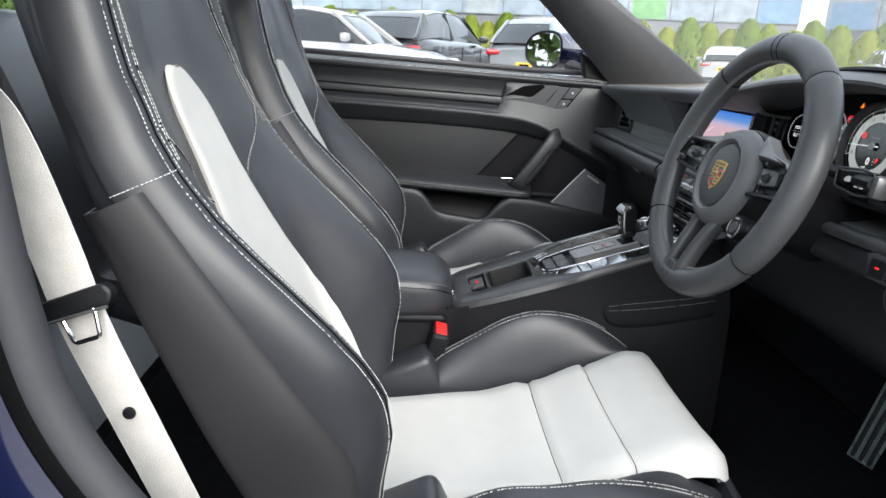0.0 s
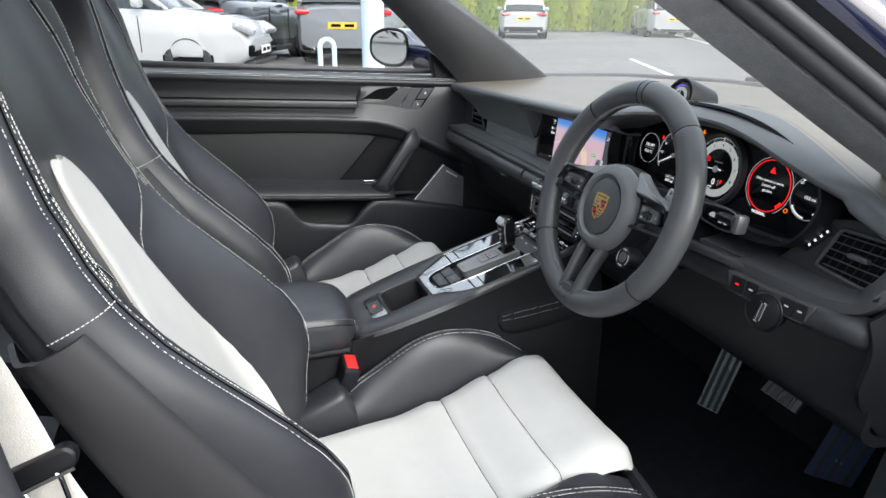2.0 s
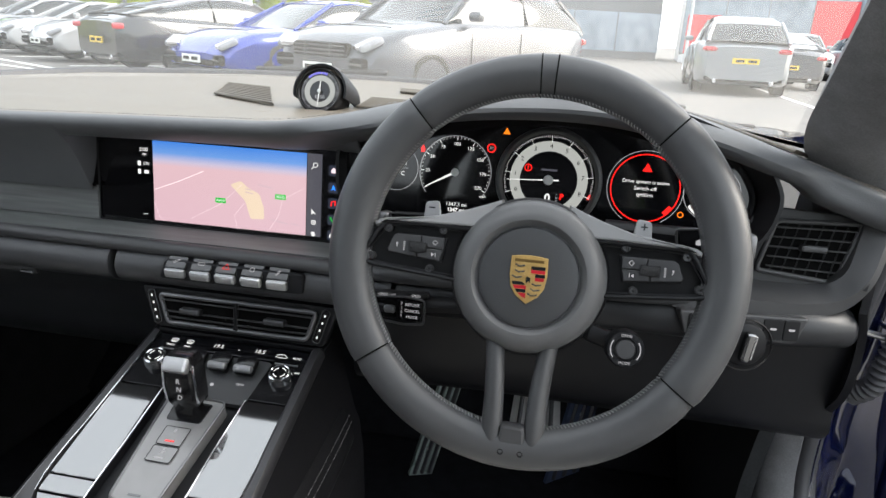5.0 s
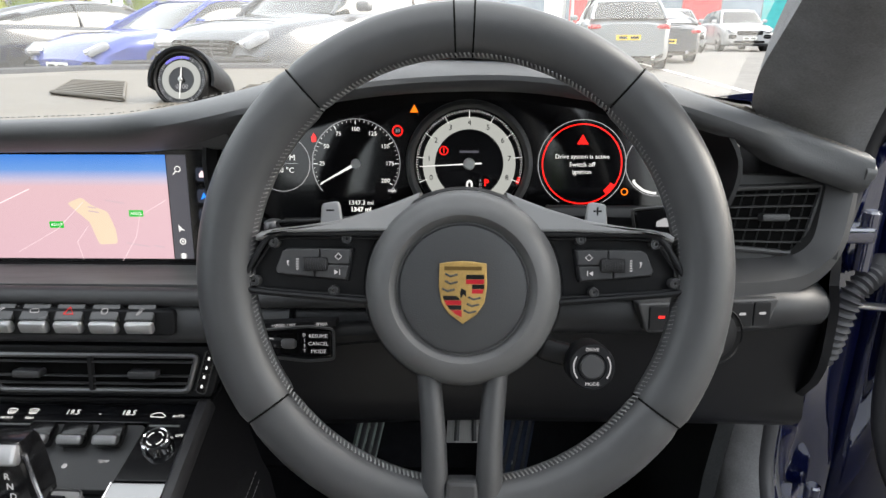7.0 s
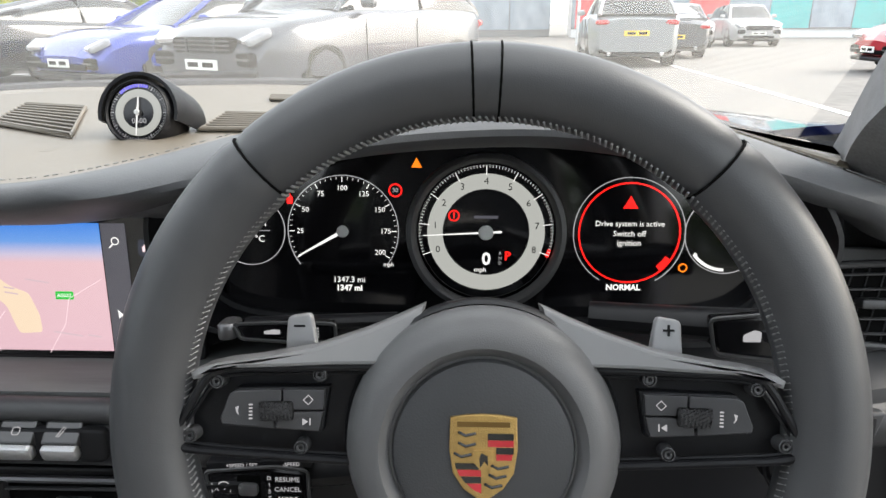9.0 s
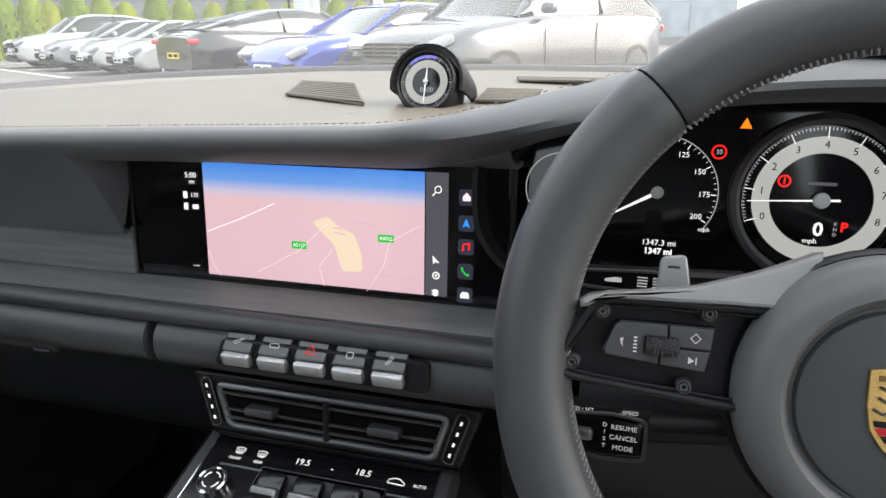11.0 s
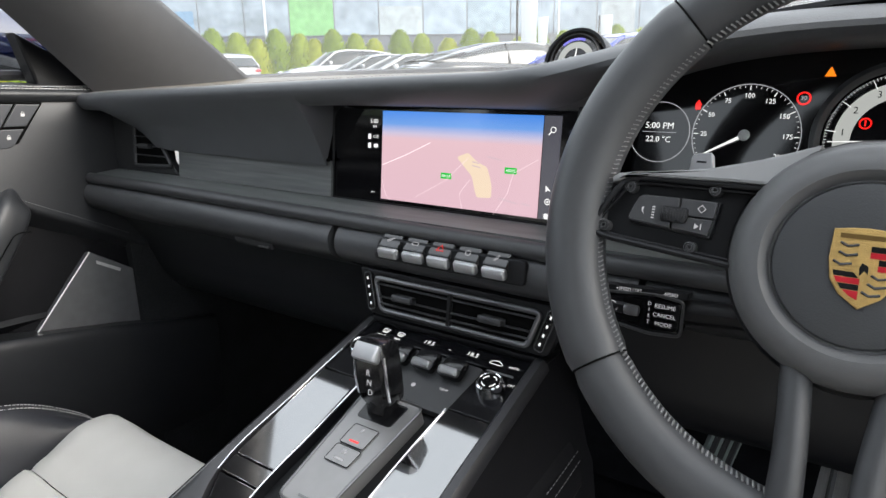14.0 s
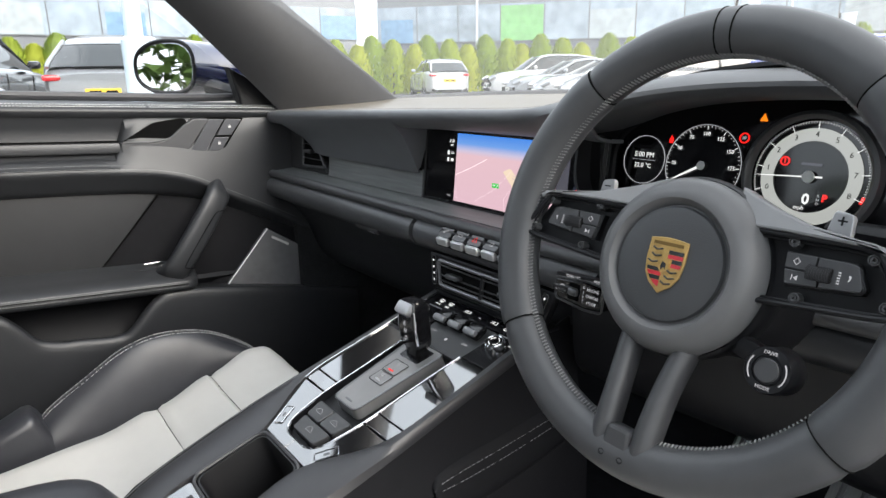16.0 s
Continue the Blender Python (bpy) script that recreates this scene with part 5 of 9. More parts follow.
part("symbol", lathe([(0, 0.0006), (0.0025, 0.0006), (0.0025, 0)], Matrix.Translation((0.003, 0.155, 0.0016)), 6), LIT_DIM, console, local=True)
# cup recess with real walls
cup = fillet([(-0.044, -0.166), (0.046, -0.166), (0.046, -0.084), (-0.044, -0.084)], 0.014)
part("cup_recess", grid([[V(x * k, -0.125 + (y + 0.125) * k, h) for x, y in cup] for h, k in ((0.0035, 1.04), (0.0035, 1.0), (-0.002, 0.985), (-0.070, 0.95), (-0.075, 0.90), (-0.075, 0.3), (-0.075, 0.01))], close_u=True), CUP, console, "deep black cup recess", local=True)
slab("cup_surround", [(-0.060, -0.0785), (-0.060, -0.0835), (0.060, -0.0835), (0.060, -0.0785)], 0.0030, 0.004, PLASTIC, "")
part("tray_lip", tube([V(x, y, 0.0046) for x, y in fillet([(-0.049, -0.171), (0.051, -0.171), (0.051, -0.080), (-0.049, -0.080)], 0.016)], 0.0022, 8, closed=True), PLASTIC_GREY, console, local=True)
slab("brake_plate", fillet([(-0.046, -0.208), (0.046, -0.208), (0.046, -0.172), (-0.046, -0.172)], 0.005), 0.0030, 0.005, GLOSS, "gloss black plate", None)
bkk = slab("brake_key", fillet([(-0.022, -0.203), (0.020, -0.203), (0.020, -0.178), (-0.022, -0.178)], 0.003), 0.0060, 0.004, PLASTIC_GREY, "dark grey parking brake key")
slab("lamp", round_poly(0.010, 0.006, 0.002, x=-0.001, y=-0.190), 0.0063, 0.0004, LIT_RED, "red lamp", bkk, 0)
# padded knee rest and perforated side
pad_rows = []
for y, zt, zb in ((-0.066, 0.595, 0.585), (-0.058, 0.605, 0.568), (-0.03, 0.612, 0.560), (0.03, 0.620, 0.565), (0.09, 0.628, 0.575), (0.13, 0.634, 0.585)):
    zc, hh = (zt + zb) / 2 - 0.055, (zt - zb) / 2
    xw = lambda z: CX + wall_x(y) + 0.005 + 0.019 * max(0, (0.5907 + TAN * (y + 0.10) - 0.03 - z) / 0.08)
    pad_rows.append([V(xw(zc + hh * v) + 0.006 * max(0, 1 - v ** 4), y, zc + hh * v) for v in (1, 0.95, 0.7, 0.3, -0.3, -0.7, -0.95, -1)])
kp = part("knee_pad", sheet(smooth_rows(pad_rows, 3, 3), 0.006), WALL_DARK, console, "black leather knee pad with stitching")
for v in (2, 3):
    part("stitching", stitches(crom([r[v] + V(0.0065 - 0.006 * (1 - (0.7 if v == 2 else 0.3) ** 4) + 0.001, 0, 0) for r in pad_rows[1:]], 4), 0.004, 0.002, 0.0004), THREAD_DARK, kp)
# armrest
arm = thing("armrest", "black leather centre armrest with stitched edge", "armrest", (CX, -0.45, 0.50))
rows = []
for y, w, z in ((-0.64, 0.088, 0.560), (-0.62, 0.098, 0.575), (-0.50, 0.100, 0.583), (-0.40, 0.098, 0.580), (-0.355, 0.088, 0.572), (-0.335, 0.066, 0.556)):
    rows.append([V(CX - w + 0.01, y, 0.50), V(CX - w, y, 0.515), V(CX - w, y, z - 0.022), V(CX - w + 0.022, y, z - 0.003), V(CX, y, z), V(CX + w - 0.022, y, z - 0.003), V(CX + w, y, z - 0.022), V(CX + w, y, 0.515), V(CX + w - 0.01, y, 0.50)])
pad = part("pad", grid(smooth_rows(rows, 3, 3), close_u=True, caps=True), LEATHER, arm, "black leather pad")
for s in (-1, 1):
    edge = crom([V(CX + s * (w - 0.006), y, z - 0.0115) for y, w, z in ((-0.62, 0.098, 0.575), (-0.50, 0.100, 0.583), (-0.40, 0.098, 0.580), (-0.355, 0.088, 0.572), (-0.337, 0.068, 0.558))], 6)
    part("stitching", stitches(edge, 0.0036, 0.002, 0.0005), THREAD_DARK, pad)
    part("seam", tube([p + V(s * 0.005, 0, -0.010) for p in edge], 0.0011, 5), GAP, pad)
lid = part("lid_base", rbox((CX, -0.49, 0.497), (0.188, 0.29, 0.018), 0.008), PLASTIC, arm, "black plastic lid base")
part("release_tab", rbox((CX + 0.02, -0.334, 0.530), (0.055, 0.010, 0.014), 0.004), GLOSS, arm, "gloss release tab")

# ---- passenger door ----
door = thing("passenger_door", "black leather door trim with grab handle and speaker, closed", "car door", (-0.70, -0.3, 0.25))


def door_rows(profile, ys):
    """Rows along the door: pairs (x, z); the door rises and bows outwards to the rear."""
    return [[V(x - 0.02 * max(0, -0.2 - y) ** 1.5, y, z - 0.045 * y) for x, z in profile] for y in ys]


def bow(y):
    return -0.02 * max(0, -0.2 - y) ** 1.5


def lin_y(table, y):
    for a, b in zip(table, table[1:]):
        if y <= b[0]:
            t = max(0.0, (y - a[0]) / (b[0] - a[0]))
            return a[1] + (b[1] - a[1]) * t
    return table[-1][1]


def soft_y(table, y, w=0.03):
    return sum(lin_y(table, y + d * w) for d in (-1, -0.5, 0, 0.5, 1)) / 5


DY = np.linspace(0.20, -0.95, 16)
part("belt_cap", sheet(smooth_rows(door_rows([(-0.760, 0.910), (-0.745, 0.918), (-0.70, 0.915), (-0.681, 0.908), (-0.676, 0.900), (-0.682, 0.891)], DY), 3, 1), -0.01), DOOR, door, "black leather door top")
for x, z in ((-0.690, 0.9128), (-0.6815, 0.9094)):
    part("stitching", stitches([p[0] for p in door_rows([(x, z)], DY)], 0.0034, 0.0018, 0.0007), THREAD, door, "pale stitching")
part("upper_panel", sheet(smooth_rows(door_rows([(-0.684, 0.894), (-0.687, 0.884), (-0.692, 0.868), (-0.692, 0.852), (-0.690, 0.840)], DY), 3, 1), -0.01), DOOR, door, "black leather upper door panel")
part("pinstrip", sheet(smooth_rows(door_rows([(-0.690, 0.8455), (-0.680, 0.8455), (-0.676, 0.842), (-0.676, 0.830), (-0.680, 0.8265), (-0.690, 0.826)], np.linspace(-0.165, -0.95, 12)), 2, 1), -0.006), PLASTIC_GREY, door, "dark grey trim strip")
part("strip_gap", sheet(door_rows([(-0.682, 0.8462), (-0.682, 0.8492)], np.linspace(-0.165, -0.95, 12)), -0.004), GAP, door, "dark joint over the strip")
# shoulder: a padded panel that falls towards the dash, folded over a stitched edge
FOLD = [(-0.95, 0.835), (-0.645, 0.823), (-0.452, 0.816), (-0.354, 0.811), (-0.231, 0.805), (-0.11, 0.794), (-0.04, 0.775), (0.02, 0.740), (0.08, 0.710), (0.127, 0.684), (0.28, 0.60)]
INS_TOP = [(-0.95, 0.790), (-0.59, 0.772), (-0.36, 0.766), (-0.23, 0.759), (-0.10, 0.748), (-0.02, 0.727), (0.05, 0.690), (0.12, 0.655), (0.28, 0.575)]
mid_rows, fold_lines = [], ([], [])
for y in np.linspace(0.27, -0.95, 56):
    zf, zi = soft_y(FOLD, y), soft_y(INS_TOP, y)
    zt = lin_y([(-0.95, 0.8265), (-0.17, 0.8265), (-0.15, 0.893), (0.3, 0.893)], y) - 0.045 * y
    b = bow(y)
    mid_rows.append([V(x + b, y, z) for x, z in ((-0.688, zt), (-0.681, zt - 0.010), (-0.673, zt + (zf - zt) * 0.40), (-0.663, zt + (zf - zt) * 0.78), (-0.658, zf + 0.006), (-0.657, zf), (-0.660, zf - 0.006), (-0.672, zf + (zi - zf) * 0.45), (-0.688, zi + 0.006), (-0.705, zi))])
    for line, dz in zip(fold_lines, (0.0075, 0.0135)):
        line.append(V(-0.6575 - 0.0055 * (dz - 0.006) / 0.01 + b, y, zf + dz))
part("shoulder_panel", sheet(smooth_rows(mid_rows, 2, 1), -0.008), DOOR, door, "black leather door panel falling towards the dash")
for line in fold_lines:
    part("stitching", stitches([p for p in line if p.y < 0.16], 0.003, 0.0016, 0.0004), THREAD_DARK, door, "pale stitching")
INSERT = mat("insert_leather", (0.022, 0.0225, 0.024), 0.5, var=0.1, scale=30, bump=0.22, bump_scale=1000, spec=0.3)
ARM_TOP = [(-0.95, 0.665), (-0.383, 0.626), (-0.30, 0.621), (-0.224, 0.618), (0.1, 0.60)]
ins = []
for t in np.linspace(0, 1, 16):
    r_ = []
    for f in np.linspace(0, 1, 8):
        y1 = -0.106 - 0.120 * f
        y = y1 + (-0.95 - y1) * t
        z0, z1 = soft_y(INS_TOP, y) + 0.004, lin_y(ARM_TOP, y) - 0.006
        r_.append(V(-0.695 + 0.004 * math.sin(math.pi * f) + bow(y) - (0.004 if t == 0 else 0.0), y, z0 + (z1 - z0) * f))
    ins.append(r_)
part("insert", sheet(ins, -0.01), INSERT, door, "grey-black leather door insert")
part("insert_seam", tube([V(-0.6945, -0.104 - 0.120 * f, 0.749 - 0.131 * f) for f in np.linspace(0, 1, 8)], 0.0016, 6), GAP, door, "dark seam beside the insert")
part("insert_back", sheet([[V(-0.722, y, 0.82), V(-0.724, y, 0.70), V(-0.722, y, 0.56)] for y in (0.2, -0.3, -0.95)], 0.01), PLASTIC, door, "black door backing")
# recessed panel behind the grab handle and round the speaker
fp = []
for y in (-0.27, -0.20, -0.13, -0.09, -0.04, 0.0, 0.10, 0.20, 0.28):
    k = min(1.0, max(0.0, (y + 0.09) / 0.09))
    fp.append([V(-0.703 + (x + 0.703) * k + 0.02 * max(0, y - 0.12), y, z) for x, z in ((-0.700, 0.78), (-0.694, 0.74), (-0.686, 0.70), (-0.679, 0.64), (-0.675, 0.60), (-0.672, 0.50))])
part("front_panel", sheet(smooth_rows(fp, 3, 2), 0.010), WALL_DARK, door, "black front of the door panel")
tray = part("handle_tray", sheet(smooth_rows([[V(-0.700, y, 0.612), V(-0.690, y, 0.606), V(-0.675, y, 0.606), V(-0.667, y, 0.613)] for y in (-0.220, -0.17, -0.10)], 3, 2), 0.006), PLASTIC, door, "small black tray behind the handle")
part("release_key", rbox((-0.684, -0.134, 0.6185), (0.008, 0.034, 0.004), 0.0015), CHROME, door, "small chrome key")
# armrest
arm_prof = [(-0.694, 0.624), (-0.670, 0.617), (-0.640, 0.610), (-0.622, 0.601), (-0.616, 0.591), (-0.620, 0.581), (-0.640, 0.575), (-0.670, 0.573)]


def arm_row(y, k):
    return [V(-0.694 + (x + 0.694) * k + bow(y), y, 0.596 + (z - 0.596) * (0.55 + 0.45 * k) - 0.075 * (y + 0.22)) for x, z in arm_prof]


arm = [arm_row(-0.060, 0.30), arm_row(-0.066, 0.72), arm_row(-0.082, 0.95)] + [arm_row(y, 1.0) for y in (-0.11, -0.16, -0.25, -0.35, -0.45, -0.6, -0.75, -0.95)]
part("armrest", sheet(smooth_rows(arm, 3, 3), -0.012), DOOR, door, "black leather door armrest")
part("armrest_seam", tube([V(-0.6148 + bow(y), y, 0.5945 - 0.075 * (y + 0.22)) for y in np.linspace(-0.09, -0.95, 14)], 0.0009, 5), GAP, door)
for dz in (0.0045, -0.0045):
    part("stitching", stitches([V((-0.6165 if dz > 0 else -0.6155) + bow(y), y, 0.5945 + dz - 0.075 * (y + 0.22)) for y in np.linspace(-0.09, -0.95, 14)], 0.003, 0.0016, 0.0004), THREAD_DARK, door, "pale stitching")
# lower shell with the open pocket
part("lower_panel", sheet(smooth_rows(door_rows([(-0.668, 0.572), (-0.690, 0.545), (-0.690, 0.50), (-0.675, 0.44), (-0.66, 0.36), (-0.66, 0.25)], DY), 3, 1), -0.01), PLASTIC, door, "black plastic back of the door pocket")
RIM = crom([(-0.95, 0.650, 0), (-0.70, 0.624, 0), (-0.465, 0.598, 0), (-0.400, 0.590, 0), (-0.371, 0.566, 0), (-0.345, 0.533, 0), (-0.315, 0.520, 0), (-0.285, 0.516, 0), (-0.222, 0.507, 0), (-0.197, 0.516, 0), (-0.167, 0.549, 0), (-0.145, 0.566, 0), (-0.115, 0.574, 0), (-0.017, 0.560, 0), (0.10, 0.537, 0), (0.179, 0.519, 0), (0.28, 0.498, 0)], 4)
rows = [[V(-0.640, p.x, p.y - 0.012), V(-0.636, p.x, p.y - 0.001), V(-0.630, p.x, p.y), V(-0.624, p.x, p.y - 0.005), V(-0.621, p.x, p.y - 0.018), V(-0.621, p.x, p.y * 0.6 + 0.16), V(-0.628, p.x, 0.36), V(-0.65, p.x, 0.26)] for p in RIM]
part("door_pocket", sheet(smooth_rows(rows, 2, 1), 0.006), LOWER_TRIM, door, "black plastic door pocket")
part("speaker_shelf", sheet([[V(-0.684, p.x, p.y - 0.004), V(-0.650, p.x, p.y - 0.003), V(-0.634, p.x, p.y - 0.001)] for p in RIM if p.x > -0.13], 0.006), LOWER_TRIM, door, "black shelf under the speaker")
# grab handle: a flat leather-covered bar with a stitched pad
g = crom([(-0.688, 0.006, 0.750), (-0.660, -0.002, 0.749), (-0.638, -0.014, 0.737), (-0.629, -0.048, 0.691), (-0.627, -0.086, 0.638), (-0.634, -0.106, 0.610), (-0.660, -0.116, 0.598)], 6)
rows = []
for i, p in enumerate(g):
    d = (g[min(i + 1, len(g) - 1)] - g[max(i - 1, 0)]).normalized()
    u = V(1, 0, 0)
    u = (u - d * u.dot(d)).normalized()
    w = d.cross(u)
    ring_ = []
    for q in range(20):
        a = 2 * math.pi * q / 20
        c_, s_ = math.cos(a), math.sin(a)
        ring_.append(p + u * 0.014 * math.copysign(abs(c_) ** 0.6, c_) + w * 0.0225 * math.copysign(abs(s_) ** 0.6, s_))
    rows.append(ring_)
gh = part("grab_handle", grid(rows, close_u=True, caps=True), DOOR, door, "black leather grab handle")
pad_line = [(-0.6205, 0.000, 0.714), (-0.6125, -0.020, 0.716), (-0.6125, -0.034, 0.703), (-0.6125, -0.088, 0.628), (-0.6125, -0.090, 0.616), (-0.6165, -0.074, 0.613)]
part("pad_seam", tube(crom(pad_line, 4), 0.0009, 5), GAP, gh)
# door pull and lock switches
sp = Matrix(((0, 0, 1, -0.672), (1, 0, 0, 0.0), (0, 1, 0, 0.0), (0, 0, 0, 1)))
part("latch_body", prism([(-0.163, 0.8525), (-0.163, 0.833), (-0.090, 0.8305), (-0.047, 0.8285), (-0.001, 0.886), (-0.006, 0.889), (-0.030, 0.890), (-0.049, 0.880), (-0.072, 0.861), (-0.083, 0.8535), (-0.098, 0.8510)], sp @ Matrix.Translation((0, 0, 0.002)), 0.016, 0.0025, 3), PLASTIC_GREY, door, "dark satin latch body")
# No real hollow: a flat black plate gives the shade behind the latch.
part("latch_pocket", prism(fillet([(-0.163, 0.853), (-0.104, 0.886), (-0.048, 0.892), (-0.040, 0.880), (-0.080, 0.846)], 0.008), sp @ Matrix.Translation((0, 0, -0.0015)), 0.004), GAP, door, "flat black plate for the shade in the latch hollow")
part("latch_lever", tube(crom([(-0.671, -0.160, 0.8535), (-0.670, -0.125, 0.8515), (-0.670, -0.098, 0.8520), (-0.671, -0.080, 0.8555)], 4), 0.0016, 8), PLASTIC_GREY, door, "satin edge of the latch lever")
part("switch_bed", prism(fillet([(-0.050, 0.826), (0.012, 0.8225), (0.026, 0.830), (0.068, 0.887), (-0.004, 0.891)], 0.003), sp @ Matrix.Translation((0, 0, -0.001)), 0.012, 0.001), GAP, door, "black switch bed")
KEY_GREY = mat("door_key_grey", (0.060, 0.062, 0.068), 0.35, metal=0.2, var=0.06, scale=60)
for poly, c in (([(-0.043, 0.829), (-0.013, 0.8275), (0.027, 0.886), (-0.001, 0.8875)], None), ([(0.031, 0.886), (0.062, 0.884), (0.039, 0.855), (0.010, 0.856)], (0.037, 0.871)), ([(0.006, 0.852), (0.035, 0.851), (0.019, 0.829), (0.010, 0.826), (-0.009, 0.8275)], (0.014, 0.840))):
    ky_ = part("lock_key", prism(poly[::-1], sp @ Matrix.Translation((0, 0, 0.002)), 0.005, 0.0008), KEY_GREY, door, "dark door switch")
    if c:
        part("symbol", prism(round_poly(0.005, 0.004, 0.001, x=c[0], y=c[1]), sp @ Matrix.Translation((0, 0, 0.0023)), 0.0003), THREAD, ky_, "pale lock sign")
        part("symbol", tube([sp @ V(c[0] + 0.0016 * math.cos(a), c[1] + 0.0018 + 0.0026 * math.sin(a), 0.0023) for a in np.linspace(0, math.pi, 7)], 0.0003, 4), THREAD, ky_)
# speaker
GRILLE = mat("speaker_mesh", (0.13, 0.132, 0.136), 0.5, metal=0.3, var=0.15, scale=60, bump=1.0, bump_scale=900)
sk = Matrix(((0, 0, 1, -0.664), (1, 0, 0, 0.0), (0, 1, 0, 0.0), (0, 0, 0, 1)))
part("speaker_grille", prism(fillet([(0.095, 0.656), (-0.006, 0.545), (0.26, 0.485), (0.28, 0.55), (0.185, 0.596)], 0.005), sk, 0.012, 0.002), GRILLE, door, "dark perforated metal speaker grille")
part("grille_edge", tube([(-0.6635, 0.094, 0.656), (-0.6635, -0.006, 0.545)], 0.0016, 8), ALU, door, "bright metal grille edge")
part("grille_badge", prism([(0.103, 0.640), (0.140, 0.618), (0.138, 0.613), (0.102, 0.635)][::-1], sk @ Matrix.Translation((0, 0, 0.0006)), 0.0005), THREAD, door, "pale maker's mark as a plain bar")
# window edge and glass
part("window_seal", tube([V(-0.757 - 0.01 * max(0, -y), y, 0.926 + 0.045 * max(0, -y)) for y in np.linspace(0.14, -0.95, 12)], 0.008, 8), RUBBER, door, "black window seal")
part("mirror_base_panel", prism([(0.20, 0.905), (0.08, 0.905), (0.06, 0.985)], Matrix(((0, 0, 1, -0.705), (1, 0, 0, 0), (0, 1, 0, 0), (0, 0, 0, 1))), 0.03, 0.004), PLASTIC, door, "black triangular mirror base")
dg = [[V(-0.765, 0.12 + 0.0, 0.925), V(-0.765, -0.4, 0.94), V(-0.77, -0.95, 0.965)], [V(-0.72, -0.02, 1.05), V(-0.72, -0.4, 1.10), V(-0.72, -0.95, 1.12)], [V(-0.64, -0.30, 1.235), V(-0.64, -0.5, 1.27), V(-0.64, -0.95, 1.27)]]
pane = part("side_window", sheet(smooth_rows(dg, 4, 4), 0.004), PANE, door, "clear door glass")
pane.visible_shadow = False

# ---- door mirror ----
mir = thing("door_mirror", "dark blue door mirror with black rim", "mirror", (-0.85, 0.05, 0.92))
MC = V(-0.890, -0.012, 0.988)
mf = axis_frame(MC, (0.50, -0.865, 0.02), (0.865, 0.5, 0))


def egg(k, w, h):
    """The mirror's outline: rounder outside, squarer inside."""
    out = []
    for i in range(32):
        a = 2 * math.pi * i / 32
        c, s = math.cos(a), math.sin(a)
        out.append((k * w * abs(c) ** (0.6 if c > 0 else 0.9) * (1 if c > 0 else -1), k * h * abs(s) ** 0.75 * (1 if s > 0 else -1) * (1 - 0.10 * (c < 0) * abs(c))))
    return out


rows = []
for d, k, sh in ((-0.004, 0.93, 0), (0.004, 0.97, 0), (0.004, 1.02, 0), (-0.02, 1.03, 0.004), (-0.06, 0.98, 0.02), (-0.11, 0.85, 0.05), (-0.15, 0.62, 0.08), (-0.17, 0.2, 0.09)):
    rows.append([mf @ V(x + sh, y, d) for x, y in egg(k, 0.086, 0.057)])
part("housing", grid(rows, close_u=True, caps=True), BLUE, mir, "dark blue painted mirror housing")
MIRROR = mat("mirror_glass", (0.85, 0.87, 0.88), 0.015, metal=1.0, var=0.01)
part("mirror_glass", prism(egg(1, 0.078, 0.050), mf @ Matrix.Translation((0, 0, 0.0045)), 0.003, 0.001), MIRROR, mir, "mirror glass")
part("rim", tube([mf @ V(x, y, 0.003) for x, y in egg(1, 0.083, 0.0545)], 0.0045, 8, closed=True), PLASTIC, mir, "black mirror rim")
part("foot", tube([(-0.82, 0.06, 0.945), (-0.77, 0.10, 0.930), (-0.72, 0.115, 0.925)], [0.03, 0.026, 0.03], 10, flat=0.6), PLASTIC, mir, "black mirror foot")

# ---- seats ----
BACK0, BD, BN = V(0, -0.491, 0.411), V(0, -0.39, 0.921), V(0, 0.921, 0.39)


def bp(x, s, n):
    """A place on the backrest: across, up its slope, and forward of its middle."""
    return V(x, 0, 0) + BACK0 + BD * s + BN * n


def interp(table, s):
    for a, b in zip(table, table[1:]):
        if s <= b[0]:
            t = (s - a[0]) / (b[0] - a[0])
            if len(table) < 12:
                t = t * t * (3 - 2 * t)
            return a[1] + (b[1] - a[1]) * t
    return table[-1][1]


RIDGE_W = [(-0.05, 0.185), (0.08, 0.205), (0.2, 0.215), (0.35, 0.215), (0.46, 0.210), (0.55, 0.200), (0.66, 0.185), (0.78, 0.15), (0.86, 0.10)]
RIDGE_P = [(-0.05, 0.035), (0.0, 0.050), (0.05, 0.076), (0.10, 0.106), (0.15, 0.119), (0.2, 0.113), (0.25, 0.097), (0.3, 0.078), (0.35, 0.058), (0.4, 0.039), (0.45, 0.026), (0.50, 0.021), (0.56, 0.022), (0.63, 0.030), (0.7, 0.046), (0.80, 0.062), (0.86, 0.05)]
BACK_T = [(-0.05, 0.085), (0.2, 0.085), (0.5, 0.082), (0.6, 0.072), (0.7, 0.062), (0.86, 0.045)]
FLAT_W = [(-0.05, 0.125), (0.2, 0.135), (0.4, 0.13), (0.5, 0.105), (0.6, 0.09), (0.86, 0.05)]


HEAD = [(-0.05, 0.0), (0.55, 0.0), (0.7, 0.02), (0.86, 0.045)]


